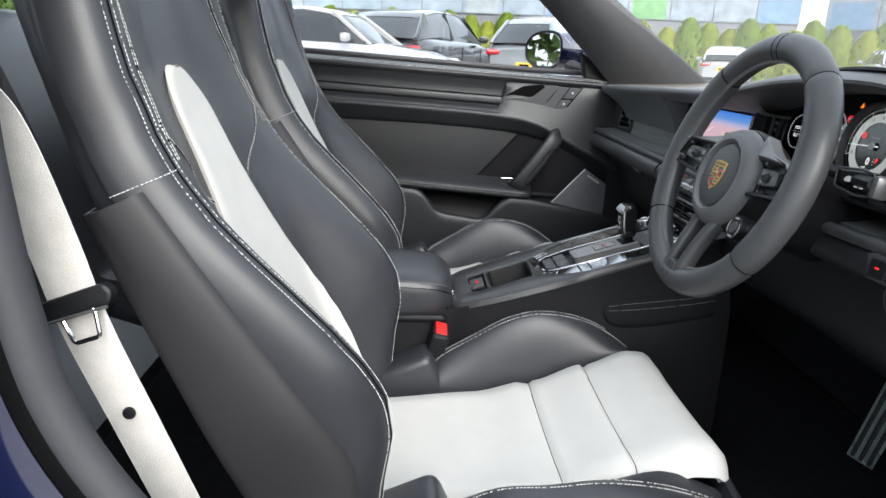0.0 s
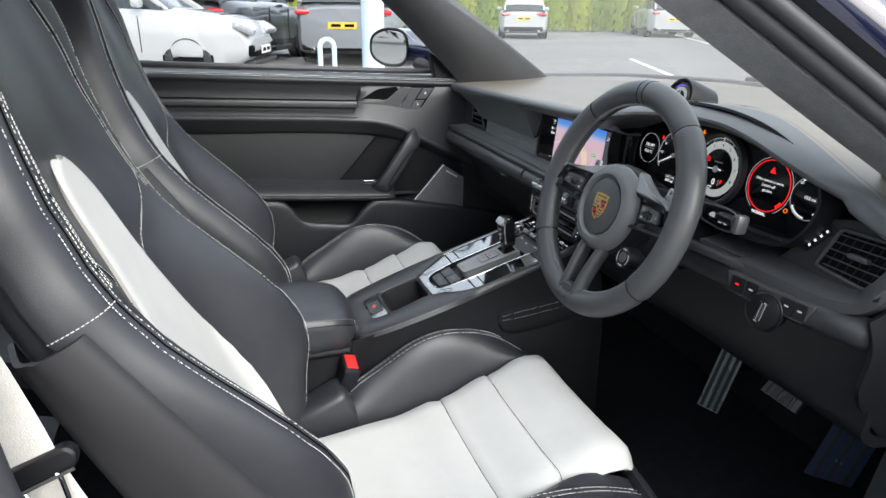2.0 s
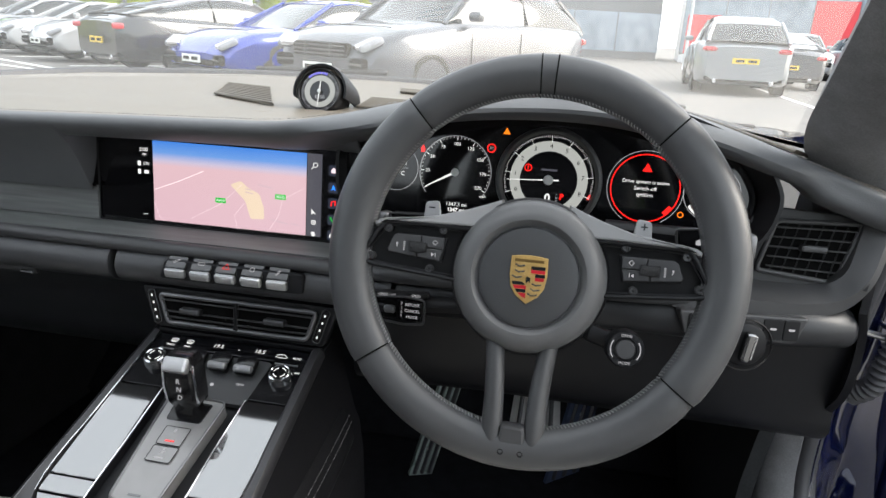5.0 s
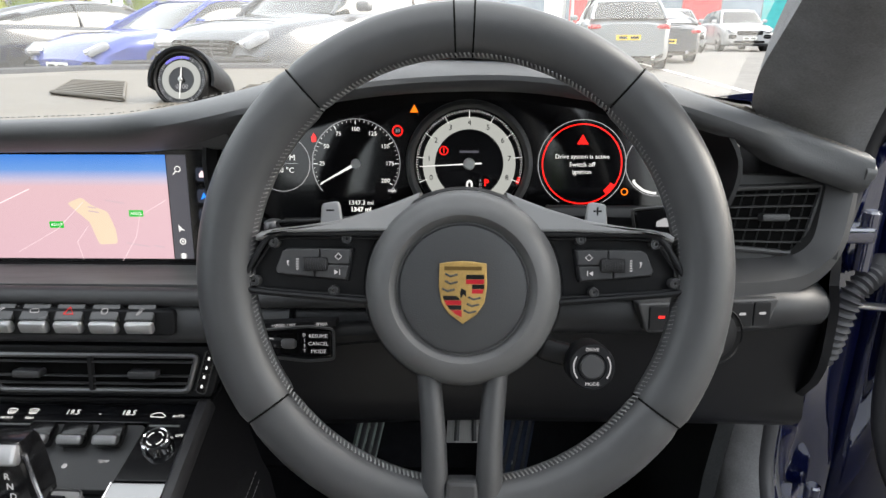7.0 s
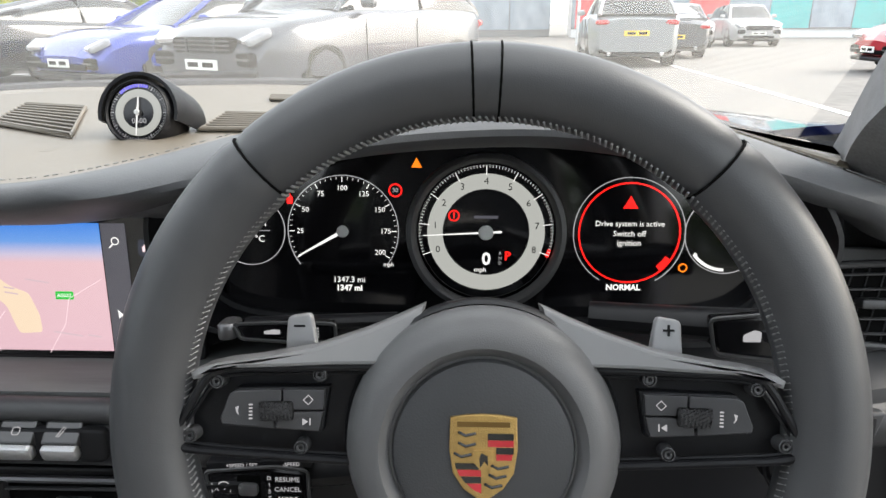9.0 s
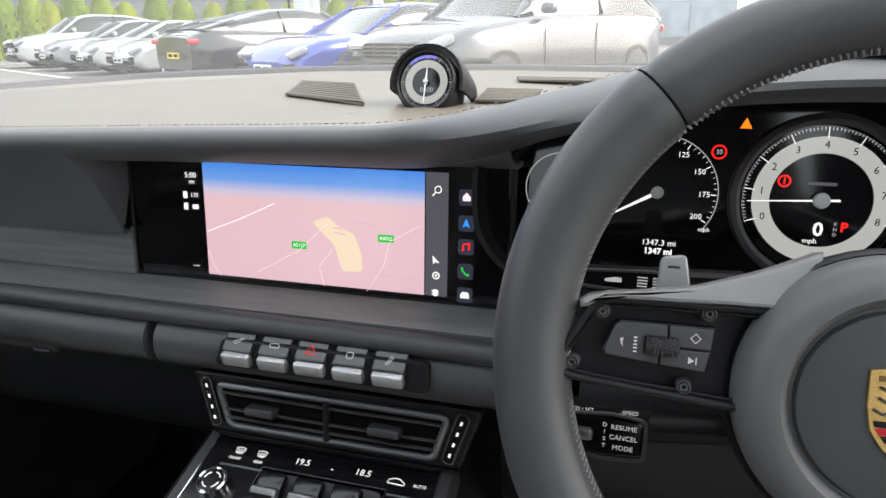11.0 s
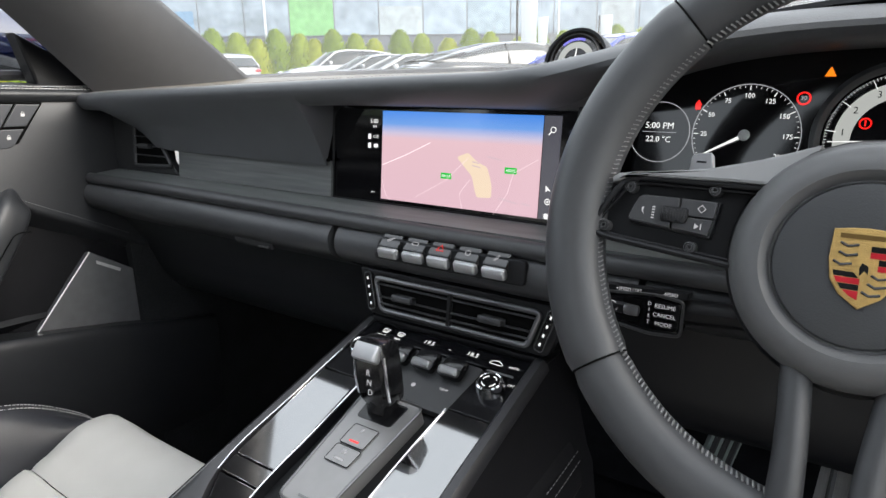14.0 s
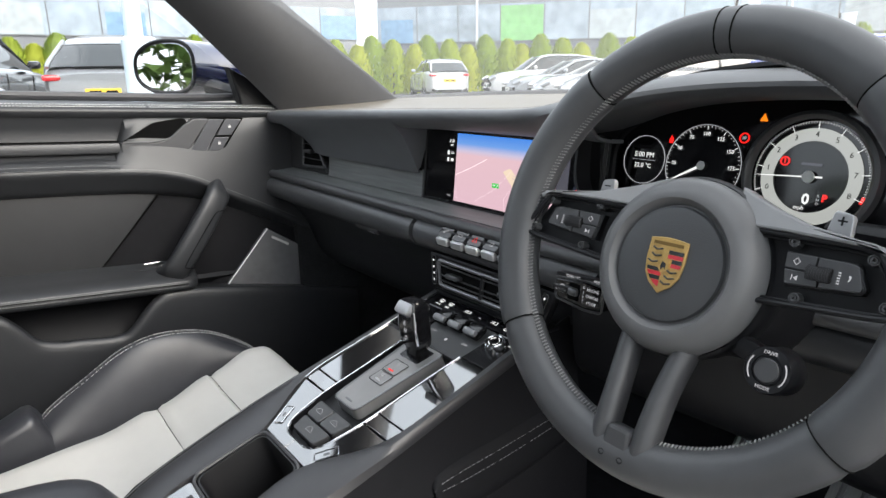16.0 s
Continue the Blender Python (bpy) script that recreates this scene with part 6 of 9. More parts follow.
def back_ring(s):
    w, p, th, f = (interp(t, s) for t in (RIDGE_W, RIDGE_P, BACK_T, FLAT_W))
    dip = -0.010 + interp(HEAD, s)
    half = [(0.0, dip), (f * 0.6, dip + 0.002), (f, dip + 0.010), (f + (w - f) * 0.45, p * 0.62), (w - 0.012, p * 0.97), (w + 0.006, p), (w + 0.026, p - 0.016), (w + 0.036, p - 0.055), (w + 0.028, -th * 0.45)]
    rear = [(w + 0.015, -th * 0.75), (w * 0.85, -th * 0.95), (w * 0.5, -th), (0.0, -th * 1.02)]
    pts = half + rear
    ring = [bp(x, s, n) for x, n in pts] + [bp(-x, s, n) for x, n in pts[-2:0:-1]]
    return ring


def back_n(s, x):
    """How far forward the backrest's face stands at a place across it."""
    w, p, th, f = (interp(t, s) for t in (RIDGE_W, RIDGE_P, BACK_T, FLAT_W))
    dip = -0.010 + interp(HEAD, s)
    c = crom([(-f, dip + 0.010, 0), (-f * 0.6, dip + 0.002, 0), (0.0, dip, 0), (f * 0.6, dip + 0.002, 0), (f, dip + 0.010, 0), (f + (w - f) * 0.45, p * 0.62, 0), (w - 0.012, p * 0.97, 0), (w + 0.006, p, 0)], 6)
    for a, b in zip(c, c[1:]):
        if a.x <= x <= b.x:
            return a.y + (b.y - a.y) * (x - a.x) / max(1e-6, b.x - a.x)
    return c[-1].y


def half_curve(k, s, out=0.0):
    w, p, th, f = (interp(t, s) for t in (RIDGE_W, RIDGE_P, BACK_T, FLAT_W))
    return {"ridge": (w + 0.006, p + out), "flat": (f, 0.010 + out), "mid": (w - 0.012, p * 0.97 + out), "shell": (w + 0.036, p - 0.055)}[k]


def cushion_z(y):
    return interp([(-0.50, 0.395), (-0.30, 0.405), (-0.205, 0.425), (-0.11, 0.458), (-0.04, 0.484), (-0.015, 0.483), (0.004, 0.474), (0.015, 0.455), (0.020, 0.425)], y)


CHALK_W = [(0.0, 0.143), (0.05, 0.144), (0.10, 0.145), (0.15, 0.145), (0.2, 0.142), (0.25, 0.132), (0.3, 0.113), (0.35, 0.093), (0.4, 0.077), (0.45, 0.067), (0.5, 0.061), (0.55, 0.058), (0.62, 0.057)]
SEAT_SHELL = mat("seat_shell_plastic", (0.026, 0.0252, 0.0275), 0.5, var=0.1, scale=60, bump=0.2, bump_scale=1400, spec=0.35)
FINE = (0.0031, 0.0015, 0.00062)


def build_seat(cx, outer, low, label):
    """outer: side of the door; low: how far its cushion bolster is lower."""
    seat = thing("car_seat", label, "car seat", (cx, -0.25, 0.2), "front seats")
    o = V(cx, 0, 0)
    L = Matrix.Translation(o)

    def add(name, bm, material, label="", parent=seat):
        bm.transform(L)
        return part(name, bm, material, parent, label)

    ss = [-0.05, -0.03, 0.0, 0.05, 0.1, 0.15, 0.2, 0.225, 0.25, 0.275, 0.3, 0.325, 0.35, 0.375, 0.4, 0.42, 0.44, 0.46, 0.48, 0.5, 0.515, 0.53, 0.545, 0.56, 0.575, 0.59, 0.61, 0.65, 0.7, 0.75, 0.8, 0.84, 0.86]
    rings = []
    for s in ss:
        r = back_ring(s)
        rings.append(crom(r, 3, closed=True))
    back = add("backrest", grid(rings, close_u=True, caps=True), LEATHER, "black leather backrest with side bolsters")
    # chalk centre strip
    rows = []
    for s in list(np.linspace(0.01, 0.50, 22)) + [0.50 + 0.072 * math.sin(k * math.pi / 28) for k in range(1, 15)]:
        hw = interp(CHALK_W, s)
        if s > 0.50:
            hw *= max(0.03, 1 - ((s - 0.50) / 0.0725) ** 2) ** 0.5
        rows.append([bp(hw * u, s, back_n(s, hw * abs(u)) + 0.0028 * (1 - abs(u) ** 14) - 0.0005) for u in (-1, -0.99, -0.96, -0.9, -0.75, -0.5, -0.2, 0.2, 0.5, 0.75, 0.9, 0.96, 0.99, 1)])
    # the head pad: a seam from the centre strip up to the edge, and one along the wing
    for sx in (-1, 1):
        arch, wing = [], []
        for t in np.linspace(0, 1, 20):
            s = 0.405 + 0.10 * t
            h0, h1 = interp(CHALK_W, s), interp(RIDGE_W, s) - 0.010
            arch.append((s, h0 + (h1 - h0) * t ** 0.75))
            s = 0.47 + 0.36 * t
            wing.append((s, interp(RIDGE_W, s) - 0.012 - 0.08 * (s - 0.47)))
        for table in (arch, wing):
            line = [bp(sx * x, s, back_n(s, x) + 0.0006) for s, x in table]
            add("seam", tube(line, 0.0009, 5), GAP, "", back)
            st = bmesh.new()
            for off in (-0.004, 0.004):
                stitches([bp(sx * (x + off), s + (off if table is arch else 0), back_n(s, x + off) + 0.0010) for s, x in table], *FINE, st)
            add("stitching", st, THREAD, "white double stitching", back)
    add("centre_panel", sheet(rows, 0.006), CHALK, "chalk leather centre strip", back)
    # seams: bolster ridge, shoulder line
    for sx in (-1, 1):
        st = bmesh.new()
        lift = lambda ring, i: ring[i] + (ring[i] - (ring[0] + ring[36]) / 2).normalized() * 0.0013
        for i in ((16, 14) if sx > 0 else (56, 58)):
            stitches(crom([lift(r, i) for r in rings[2:]], 3), *FINE, st)
        cross = crom(back_ring(0.462), 3, closed=True)
        stitches([lift(cross, i) for i in (range(15, 24) if sx > 0 else range(57, 48, -1))], *FINE, st)
        bm2 = st
        add("stitching", bm2, THREAD, "white double stitching", back)
        add("seam", tube([lift(r, 15 if sx > 0 else 57) for r in rings[2:]], 0.0008, 5), GAP, "", back)
        # hard shell at the side and rear
        rows = []
        for s in np.linspace(-0.04, 0.455, 16):
            w, p, th = (interp(t, s) for t in (RIDGE_W, RIDGE_P, BACK_T))
            n0 = min(0.077 - 0.195 * s, 0.012 + 0.30 * (s + 0.04))
            rows.append([bp(sx * (w + 0.033), s, n0 + 0.003), bp(sx * (w + 0.039), s, n0 - 0.003), bp(sx * (w + 0.043), s, n0 - 0.030), bp(sx * (w + 0.036), s, -0.052), bp(sx * (w + 0.022), s, -0.067), bp(sx * w * 0.8, s, -0.090)])
        add("side_shell", sheet(smooth_rows(rows, 3, 1), 0.006), SEAT_SHELL, "dark brown-grey plastic seat shell", seat)
    # seat cushion: three chalk panels
    for y0, y1 in ((-0.49, -0.2056), (-0.2044, -0.1126), (-0.1114, 0.020)):
        rows = []
        for t in np.linspace(0, 1, 14):
            y = y0 + (y1 - y0) * t
            edge = min(t, 1 - t)
            dip = -0.006 * max(0, 1 - edge / 0.08) ** 2 * (1 if not (y1 > 0 and t > 0.5) else 0)
            hw = interp([(-0.5, 0.145), (-0.2, 0.164), (-0.02, 0.165), (0.0, 0.162), (0.02, 0.150)], y)
            rows.append([V(hw * u, y, cushion_z(y) + dip + 0.008 * abs(u) ** 3 - 0.035 * (max(0, abs(u) - 0.82) / 0.18) ** 2) for u in (-1, -0.97, -0.85, -0.5, 0, 0.5, 0.85, 0.97, 1)])
        add("cushion_panel", sheet(smooth_rows(rows, 2, 1), 0.012), CHALK, "chalk leather cushion panel")
    for sx in (-1, 1):
        k = low if sx == outer else 0.0
        arch = [(-0.385, 0.385), (-0.378, 0.420), (-0.355, 0.448), (-0.30, 0.483), (-0.235, 0.520), (-0.17, 0.532), (-0.09, 0.515), (-0.02, 0.470), (0.012, 0.43)]
        arch = [(y, h - k * max(0, h - 0.41) * (1 if y > -0.3 else 0.6)) for y, h in arch]
        rows = []
        hw = 0.158
        for y, h in arch:
            zc = min(cushion_z(min(y, 0.0)), h + 0.0)
            rows.append([V(sx * hw, y, zc - 0.06), V(sx * hw, y, zc - 0.004), V(sx * (hw + 0.014), y, zc + (h - zc) * 0.6), V(sx * (hw + 0.030), y, h - 0.004), V(sx * (hw + 0.044), y, h), V(sx * (hw + 0.066), y, h - 0.012), V(sx * (hw + 0.085), y, h - 0.05), V(sx * (hw + 0.085), y, 0.34), V(sx * (hw + 0.06), y, 0.28)])
        bol = add("cushion_bolster", grid(smooth_rows(rows, 3, 4), close_u=True, caps=True), LEATHER, "black leather cushion bolster")
        add("cushion_corner", rbox((sx * 0.192, -0.415, 0.385), (0.072, 0.135, 0.115), 0.016, 3, rot=(24, 0, 0)), LEATHER, "black leather corner between cushion and backrest")
        st = bmesh.new()
        for off, dz in ((0.032, 0.0006), (0.042, 0.0022)):
            stitches(crom([V(sx * (hw + off), y, h + dz) for y, h in arch[1:]], 8), *FINE, st)
        add("stitching", st, THREAD, "white double stitching", bol)
    rows = [[V(x, 0.002 + dy - 0.25 * max(0, abs(x) - 0.13) ** 1.3, z) for x in np.linspace(-0.235, 0.235, 9)] for dy, z in ((0.0, 0.448), (0.016, 0.440), (0.020, 0.40), (0.006, 0.34), (-0.02, 0.28))]
    add("front_roll", sheet(smooth_rows(rows, 2, 3), 0.02), LEATHER, "black leather cushion front")
    add("seat_base", rbox((0, -0.24, 0.29), (0.42, 0.46, 0.14), 0.02), PLASTIC, "black plastic seat base")
    for sx in (-1, 1):
        add("seat_rail", rbox((sx * 0.18, -0.25, 0.215), (0.04, 0.62, 0.03), 0.004), PLASTIC, "black seat rail")
    return seat


build_seat(0.345, 1, 0.5, "black leather driver seat with chalk centre panels and white stitching")
build_seat(-0.322, -1, 0.0, "black leather passenger seat with chalk centre panels beside the console")

# buckle between driver seat and console
bk = thing("belt_buckle", "black seat belt buckle with red release key", "seat belt buckle", (0.13, -0.37, 0.36), "belt buckles")
bmx = axis_frame((0.128, -0.365, 0.455), (0.1, 0.25, 0.96))
part("body", rbox(None, (0.055, 0.032, 0.075), 0.006, m=bmx), PLASTIC, bk)
part("release_key", rbox(None, (0.042, 0.022, 0.008), 0.002, m=bmx @ Matrix.Translation((0, 0, 0.036))), RED_PLASTIC, bk, "red release key")
part("stalk", rod((0.128, -0.375, 0.42), (0.125, -0.40, 0.27), 0.012), PLASTIC, bk)

# seat belt on the door pillar
belt = thing("seat_belt", "chalk coloured seat belt with black guide and metal tongue", "seat belt", (0.62, -0.72, 0.4))
bl = crom([(0.672, -0.84, 0.97), (0.672, -0.795, 0.95), (0.668, -0.763, 0.92), (0.663, -0.746, 0.88), (0.648, -0.729, 0.79), (0.642, -0.713, 0.711), (0.632, -0.682, 0.605), (0.622, -0.651, 0.50), (0.610, -0.612, 0.37), (0.60, -0.575, 0.25)], 6)
rows = [[p + V(0.004, 0.048, 0.010) * u for u in (-0.5, -0.25, 0, 0.25, 0.5)] for p in bl]
part("webbing", sheet(rows, 0.0015), BELT, belt, "chalk woven webbing")
gm = axis_frame((0.652, -0.713, 0.735), (0.97, 0.05, 0.24), (-0.05, 0.95, 0.30))
part("guide", prism(fillet([(-0.034, -0.010), (0.030, -0.010), (0.036, 0.002), (0.030, 0.012), (-0.034, 0.009)], 0.007), gm @ Matrix.Translation((0, 0.004, 0.008)), 0.014, 0.004), PLASTIC, belt, "black plastic belt guide")
part("tongue", tube([gm @ V(x, y - 0.018, 0.006) for x, y in fillet([(-0.014, 0.014), (0.016, 0.014), (0.013, -0.012), (-0.009, -0.012)], 0.004)], 0.0022, 8, closed=True), CHROME, belt, "metal belt tongue")
part("tongue_edge", tube([gm @ V(x, -0.006, 0.008) for x in (-0.030, 0.0, 0.028)], 0.0016, 6), SATIN, belt, "bright metal edge")
part("button", lathe([(0, 0.003), (0.005, 0.0025), (0.0065, 0)], axis_frame((0.637, -0.686, 0.619), (0.95, 0.1, 0.2)), 16), PLASTIC, belt, "black stop button")

# driver-side door aperture at the rear: seal, painted pillar, striker
ap = crom([(0.70, -0.70, 1.20), (0.725, -0.705, 1.05), (0.735, -0.708, 0.93), (0.735, -0.706, 0.85), (0.735, -0.698, 0.77), (0.735, -0.682, 0.69), (0.735, -0.645, 0.61), (0.735, -0.58, 0.52), (0.735, -0.48, 0.42), (0.735, -0.36, 0.36)], 6)
ap = [p + V(0.0, -0.016, -0.006) for p in ap]
part("aperture_seal", tube(ap, 0.017, 10), RUBBER, shell, "black rubber door aperture seal")
part("aperture_trim", sheet([[p + V(-0.012, -0.012, 0), p + V(-0.022, -0.06, 0), p + V(-0.03, -0.14, 0.0)] for p in ap], 0.01), PLASTIC, shell, "black pillar trim")
part("pillar_cover", sheet([[V(x + dx, -0.764 + dy, z) for dx, dy in ((0.085, 0.012), (0.05, 0.003), (0.0, 0.0), (-0.035, -0.004), (-0.048, -0.02), (-0.05, -0.06))] for x, z in ((0.655, 1.10), (0.665, 1.0), (0.668, 0.9), (0.662, 0.84), (0.655, 0.80))], 0.006), LOWER_TRIM, shell, "dark grey pillar cover round the belt slot")
part("rear_pillar", sheet([[p + V(0.012, -0.024, -0.014), p + V(0.03, -0.05, -0.03), p + V(0.08, -0.09, -0.05), p + V(0.11, -0.30, -0.05)] for p in ap], 0.01), BLUE, shell, "dark blue painted door pillar")

# rear seat
rear = thing("rear_bench", "black leather rear seat with chalk centre strips", "bench seat", (CX, -1.1, 0.3))
for sx in (-1, 1):
    rows = [[V(CX + sx * 0.30 + u * 0.22, y, z) for u in (-1, -0.9, -0.4, 0.4, 0.9, 1)] for y, z in ((-0.86, 0.40), (-0.98, 0.44), (-1.08, 0.47), (-1.13, 0.60), (-1.19, 0.80), (-1.25, 0.95), (-1.30, 0.97))]
    rb = part("seat_back", sheet(smooth_rows(rows, 3, 3), 0.05), LEATHER, rear, "black leather rear seat shell")
    rows = [[V(CX + sx * 0.30 + u * 0.12, y + 0.012, z + 0.010) for u in (-1, -0.95, -0.4, 0.4, 0.95, 1)] for y, z in ((-0.88, 0.405), (-0.98, 0.44), (-1.08, 0.47), (-1.13, 0.60), (-1.19, 0.80), (-1.235, 0.92))]
    part("centre_panel", sheet(smooth_rows(rows, 3, 3), 0.02), CHALK, rb, "chalk leather centre strip")

# pedals
def pedal(name, label, corners, material, grooves, stem):
    """A ribbed plate between four corners: foot left, foot right, top right, top left."""
    a, b, c, d = (Vector(k) for k in corners)
    p = thing(name, label, "pedal", (a + b) / 2, "pedals")
    n = (b - a).cross(d - a).normalized()
    rows = [[a.lerp(d, v).lerp(b.lerp(c, v), u) for u in np.linspace(0, 1, 7)] for v in np.linspace(0, 1, 9)]
    pt = part("plate", sheet(rows, 0.007), material, p)
    for i in range(grooves):
        u = (i + 0.6) / (grooves + 0.2)
        part("groove", tube([a.lerp(d, v).lerp(b.lerp(c, v), u) + n * 0.001 for v in (0.03, 0.5, 0.97)], 0.0042, 6), RUBBER, pt, "black rubber strip")
    for u, v in ((0.5, 0.28), (0.5, 0.75)):
        part("screw", lathe([(0, 0.003), (0.004, 0.0025), (0.0055, 0)], axis_frame(a.lerp(d, v).lerp(b.lerp(c, v), u), n), 14), ALU, pt)
    part("arm", rod((a + c) / 2 - n * 0.012, stem, 0.012), PLASTIC, p)
    return p


PEDAL_GREEN = mat("ribbed_pedal_metal", (0.34, 0.40, 0.38), 0.28, metal=0.4, var=0.15, scale=40, stretch=(6, 1, 1))
PEDAL_BLUE = mat("dark_pedal_metal", (0.06, 0.08, 0.14), 0.3, metal=0.4, var=0.15, scale=40)
pedal("foot_rest", "ribbed metal foot rest beside the centre tunnel", ((0.158, 0.437, 0.255), (0.195, 0.465, 0.245), (0.246, 0.470, 0.460), (0.208, 0.440, 0.455)), PEDAL_GREEN, 3, (0.20, 0.66, 0.36))
pedal("brake_pedal", "metal brake pedal with black rubber strips", ((0.330, 0.425, 0.400), (0.415, 0.425, 0.400), (0.410, 0.470, 0.460), (0.335, 0.470, 0.460)), ALU, 3, (0.375, 0.66, 0.62))
pedal("accelerator_pedal", "dark ribbed metal accelerator pedal", ((0.404, 0.502, 0.235), (0.466, 0.555, 0.235), (0.490, 0.580, 0.400), (0.438, 0.525, 0.420)), PEDAL_BLUE, 3, (0.45, 0.70, 0.36))

refl = thing("door_reflector", "red reflector strip at the foot of the passenger door", "reflector", (-0.655, -0.40, 0.43))
part("lens", rbox((-0.650, -0.40, 0.437), (0.008, 0.09, 0.014), 0.003), RED_PLASTIC, refl)

# ---- instruments ----
CLU = axis_frame((0.358, 0.206, 0.868), (0, -0.985, 0.17))
cluster = thing("instrument_cluster", "black curved instrument display with lit gauges and red warning", "instrument cluster", (0.358, 0.22, 0.79))
out = crom([(-0.222, -0.010, 0), (-0.218, 0.020, 0), (-0.19, 0.045, 0), (-0.13, 0.068, 0), (-0.05, 0.082, 0), (0.04, 0.083, 0), (0.12, 0.070, 0), (0.19, 0.042, 0), (0.219, 0.008, 0), (0.220, -0.020, 0), (0.205, -0.048, 0), (0.17, -0.066, 0), (0.08, -0.070, 0), (-0.08, -0.070, 0), (-0.18, -0.064, 0), (-0.214, -0.042, 0)], 4, closed=True)
part("display_panel", prism([(p.x, p.y) for p in out], CLU, 0.01, 0.002), SCREEN_BLACK, cluster, "black display glass")
part("panel_edge", tube([CLU @ p for p in out], 0.005, 8, closed=True), PLASTIC, cluster)
DIAL_GREY = mat("dial_ring_grey", (0.55, 0.56, 0.55), 0.5, var=0.05, scale=80)
LIT_RING = glow("lit_ring", (0.75, 0.77, 0.74), 0.168)


def ring(x, y, r0, r1, z=0.0012, a0=0, a1=360, base=CLU, n=56, thick=0.0006):
    """A flat arc on a panel; angles anticlockwise from the right."""
    k = max(4, int(n * abs(a1 - a0) / 360))
    rows = [[base @ V(x + r * math.cos(radians(a0 + (a1 - a0) * i / k)), y + r * math.sin(radians(a0 + (a1 - a0) * i / k)), h) for r, h in ((r0, z - thick), (r0, z), (r1, z), (r1, z - thick))] for i in range(k + 1)]
    return grid(rows, close_u=True)


def ticks(x, y, r, a0, a1, n, long, wide, z=0.0014, base=CLU, every=0, big=0.0):
    bm = bmesh.new()
    for i in range(n + 1):
        a = radians(a0 + (a1 - a0) * i / n)
        L, w = (long + big, wide * 1.8) if every and i % every == 0 else (long, wide)
        d, t = V(math.cos(a), math.sin(a), 0), V(-math.sin(a), math.cos(a), 0)
        c = V(x, y, z)
        q = [c + d * r + t * w, c + d * r - t * w, c + d * (r - L) - t * w, c + d * (r - L) + t * w]
        bm.faces.new([bm.verts.new(base @ p) for p in q])
    return bm


def say(name, text, size, x, y, material, parent, z=0.0016, base=CLU, shear=0.0, bold=0.0):
    return writing(name, text, size, base @ Matrix.Translation((x, y, z)), material, parent, 0.0001, shear=shear, bold=bold)


def bars(x, y, w, h, material, parent, z=0.0014, base=CLU, name="bar"):
    return part(name, prism([(x - w / 2, y - h / 2), (x + w / 2, y - h / 2), (x + w / 2, y + h / 2), (x - w / 2, y + h / 2)], base @ Matrix.Translation((0, 0, z)), 0.0003), material, parent)


def needle(x, y, r, a, w, parent, z=0.003, base=CLU, tail=0.2):
    d, t = V(math.cos(radians(a)), math.sin(radians(a)), 0), V(-math.sin(radians(a)), math.cos(radians(a)), 0)
    c = V(x, y, 0)
    b = prism([tuple((c + d * r + t * w * 0.3)[:2]), tuple((c - d * r * tail + t * w)[:2]), tuple((c - d * r * tail - t * w)[:2]), tuple((c + d * r - t * w * 0.3)[:2])], base @ Matrix.Translation((0, 0, z)), 0.0006)
    n = part("needle", b, LIT_WHITE, parent, "white needle")
    part("needle_cap", lathe([(0, 0.002), (r * 0.10, 0.0016), (r * 0.12, 0)], base @ Matrix.Translation((x, y, z)), 20), DIAL_GREY, n)


# clock and temperature gauge
GX = (-0.179, -0.108, 0.0, 0.107, 0.178)
g1 = part("clock_gauge", ring(GX[0], 0, 0.0262, 0.0268), LIT_DIM, cluster, "thin ring with time and temperature")
say("time", "5:00 PM", 0.0078, GX[0], 0.0055, LIT_WHITE, g1)
bars(GX[0], 0, 0.030, 0.0004, LIT_DIM, g1)
say("temperature", "22.0 °C", 0.0072, GX[0], -0.0065, LIT_WHITE, g1)
# speedometer
g2 = part("speedometer", ring(GX[1], 0, 0.0418, 0.0424, a0=-38, a1=218), LIT_DIM, cluster, "lit speedometer dial")
part("ticks", ticks(GX[1], 0, 0.041, 210, -30, 40, 0.0018, 0.00018, every=5, big=0.0022), LIT_WHITE, g2)
for i, k in enumerate((25, 50, 75, 100, 125, 150, 175, 200)):
    a = radians(180 - 30 * i)
    say("number", str(k), 0.0056, GX[1] + 0.0325 * math.cos(a), 0.0325 * math.sin(a), LIT_WHITE, g2)
needle(GX[1], 0, 0.039, 209, 0.0014, g2, tail=0.0)
say("distance", "1347.3 mi", 0.0062, GX[1] + 0.004, -0.0375, LIT_WHITE, g2)
say("distance", "1347 mi", 0.0062, GX[1] + 0.004, -0.0440, LIT_WHITE, g2, bold=0.0002)
say("unit", "mph", 0.0045, GX[1] + 0.0345, -0.0255, LIT_WHITE, g2)
part("limit_ring", ring(GX[1] + 0.040, 0.031, 0.0040, 0.0052), LIT_RED, g2, "red ring sign")
say("limit", "30", 0.0048, GX[1] + 0.040, 0.031, LIT_DIM, g2)
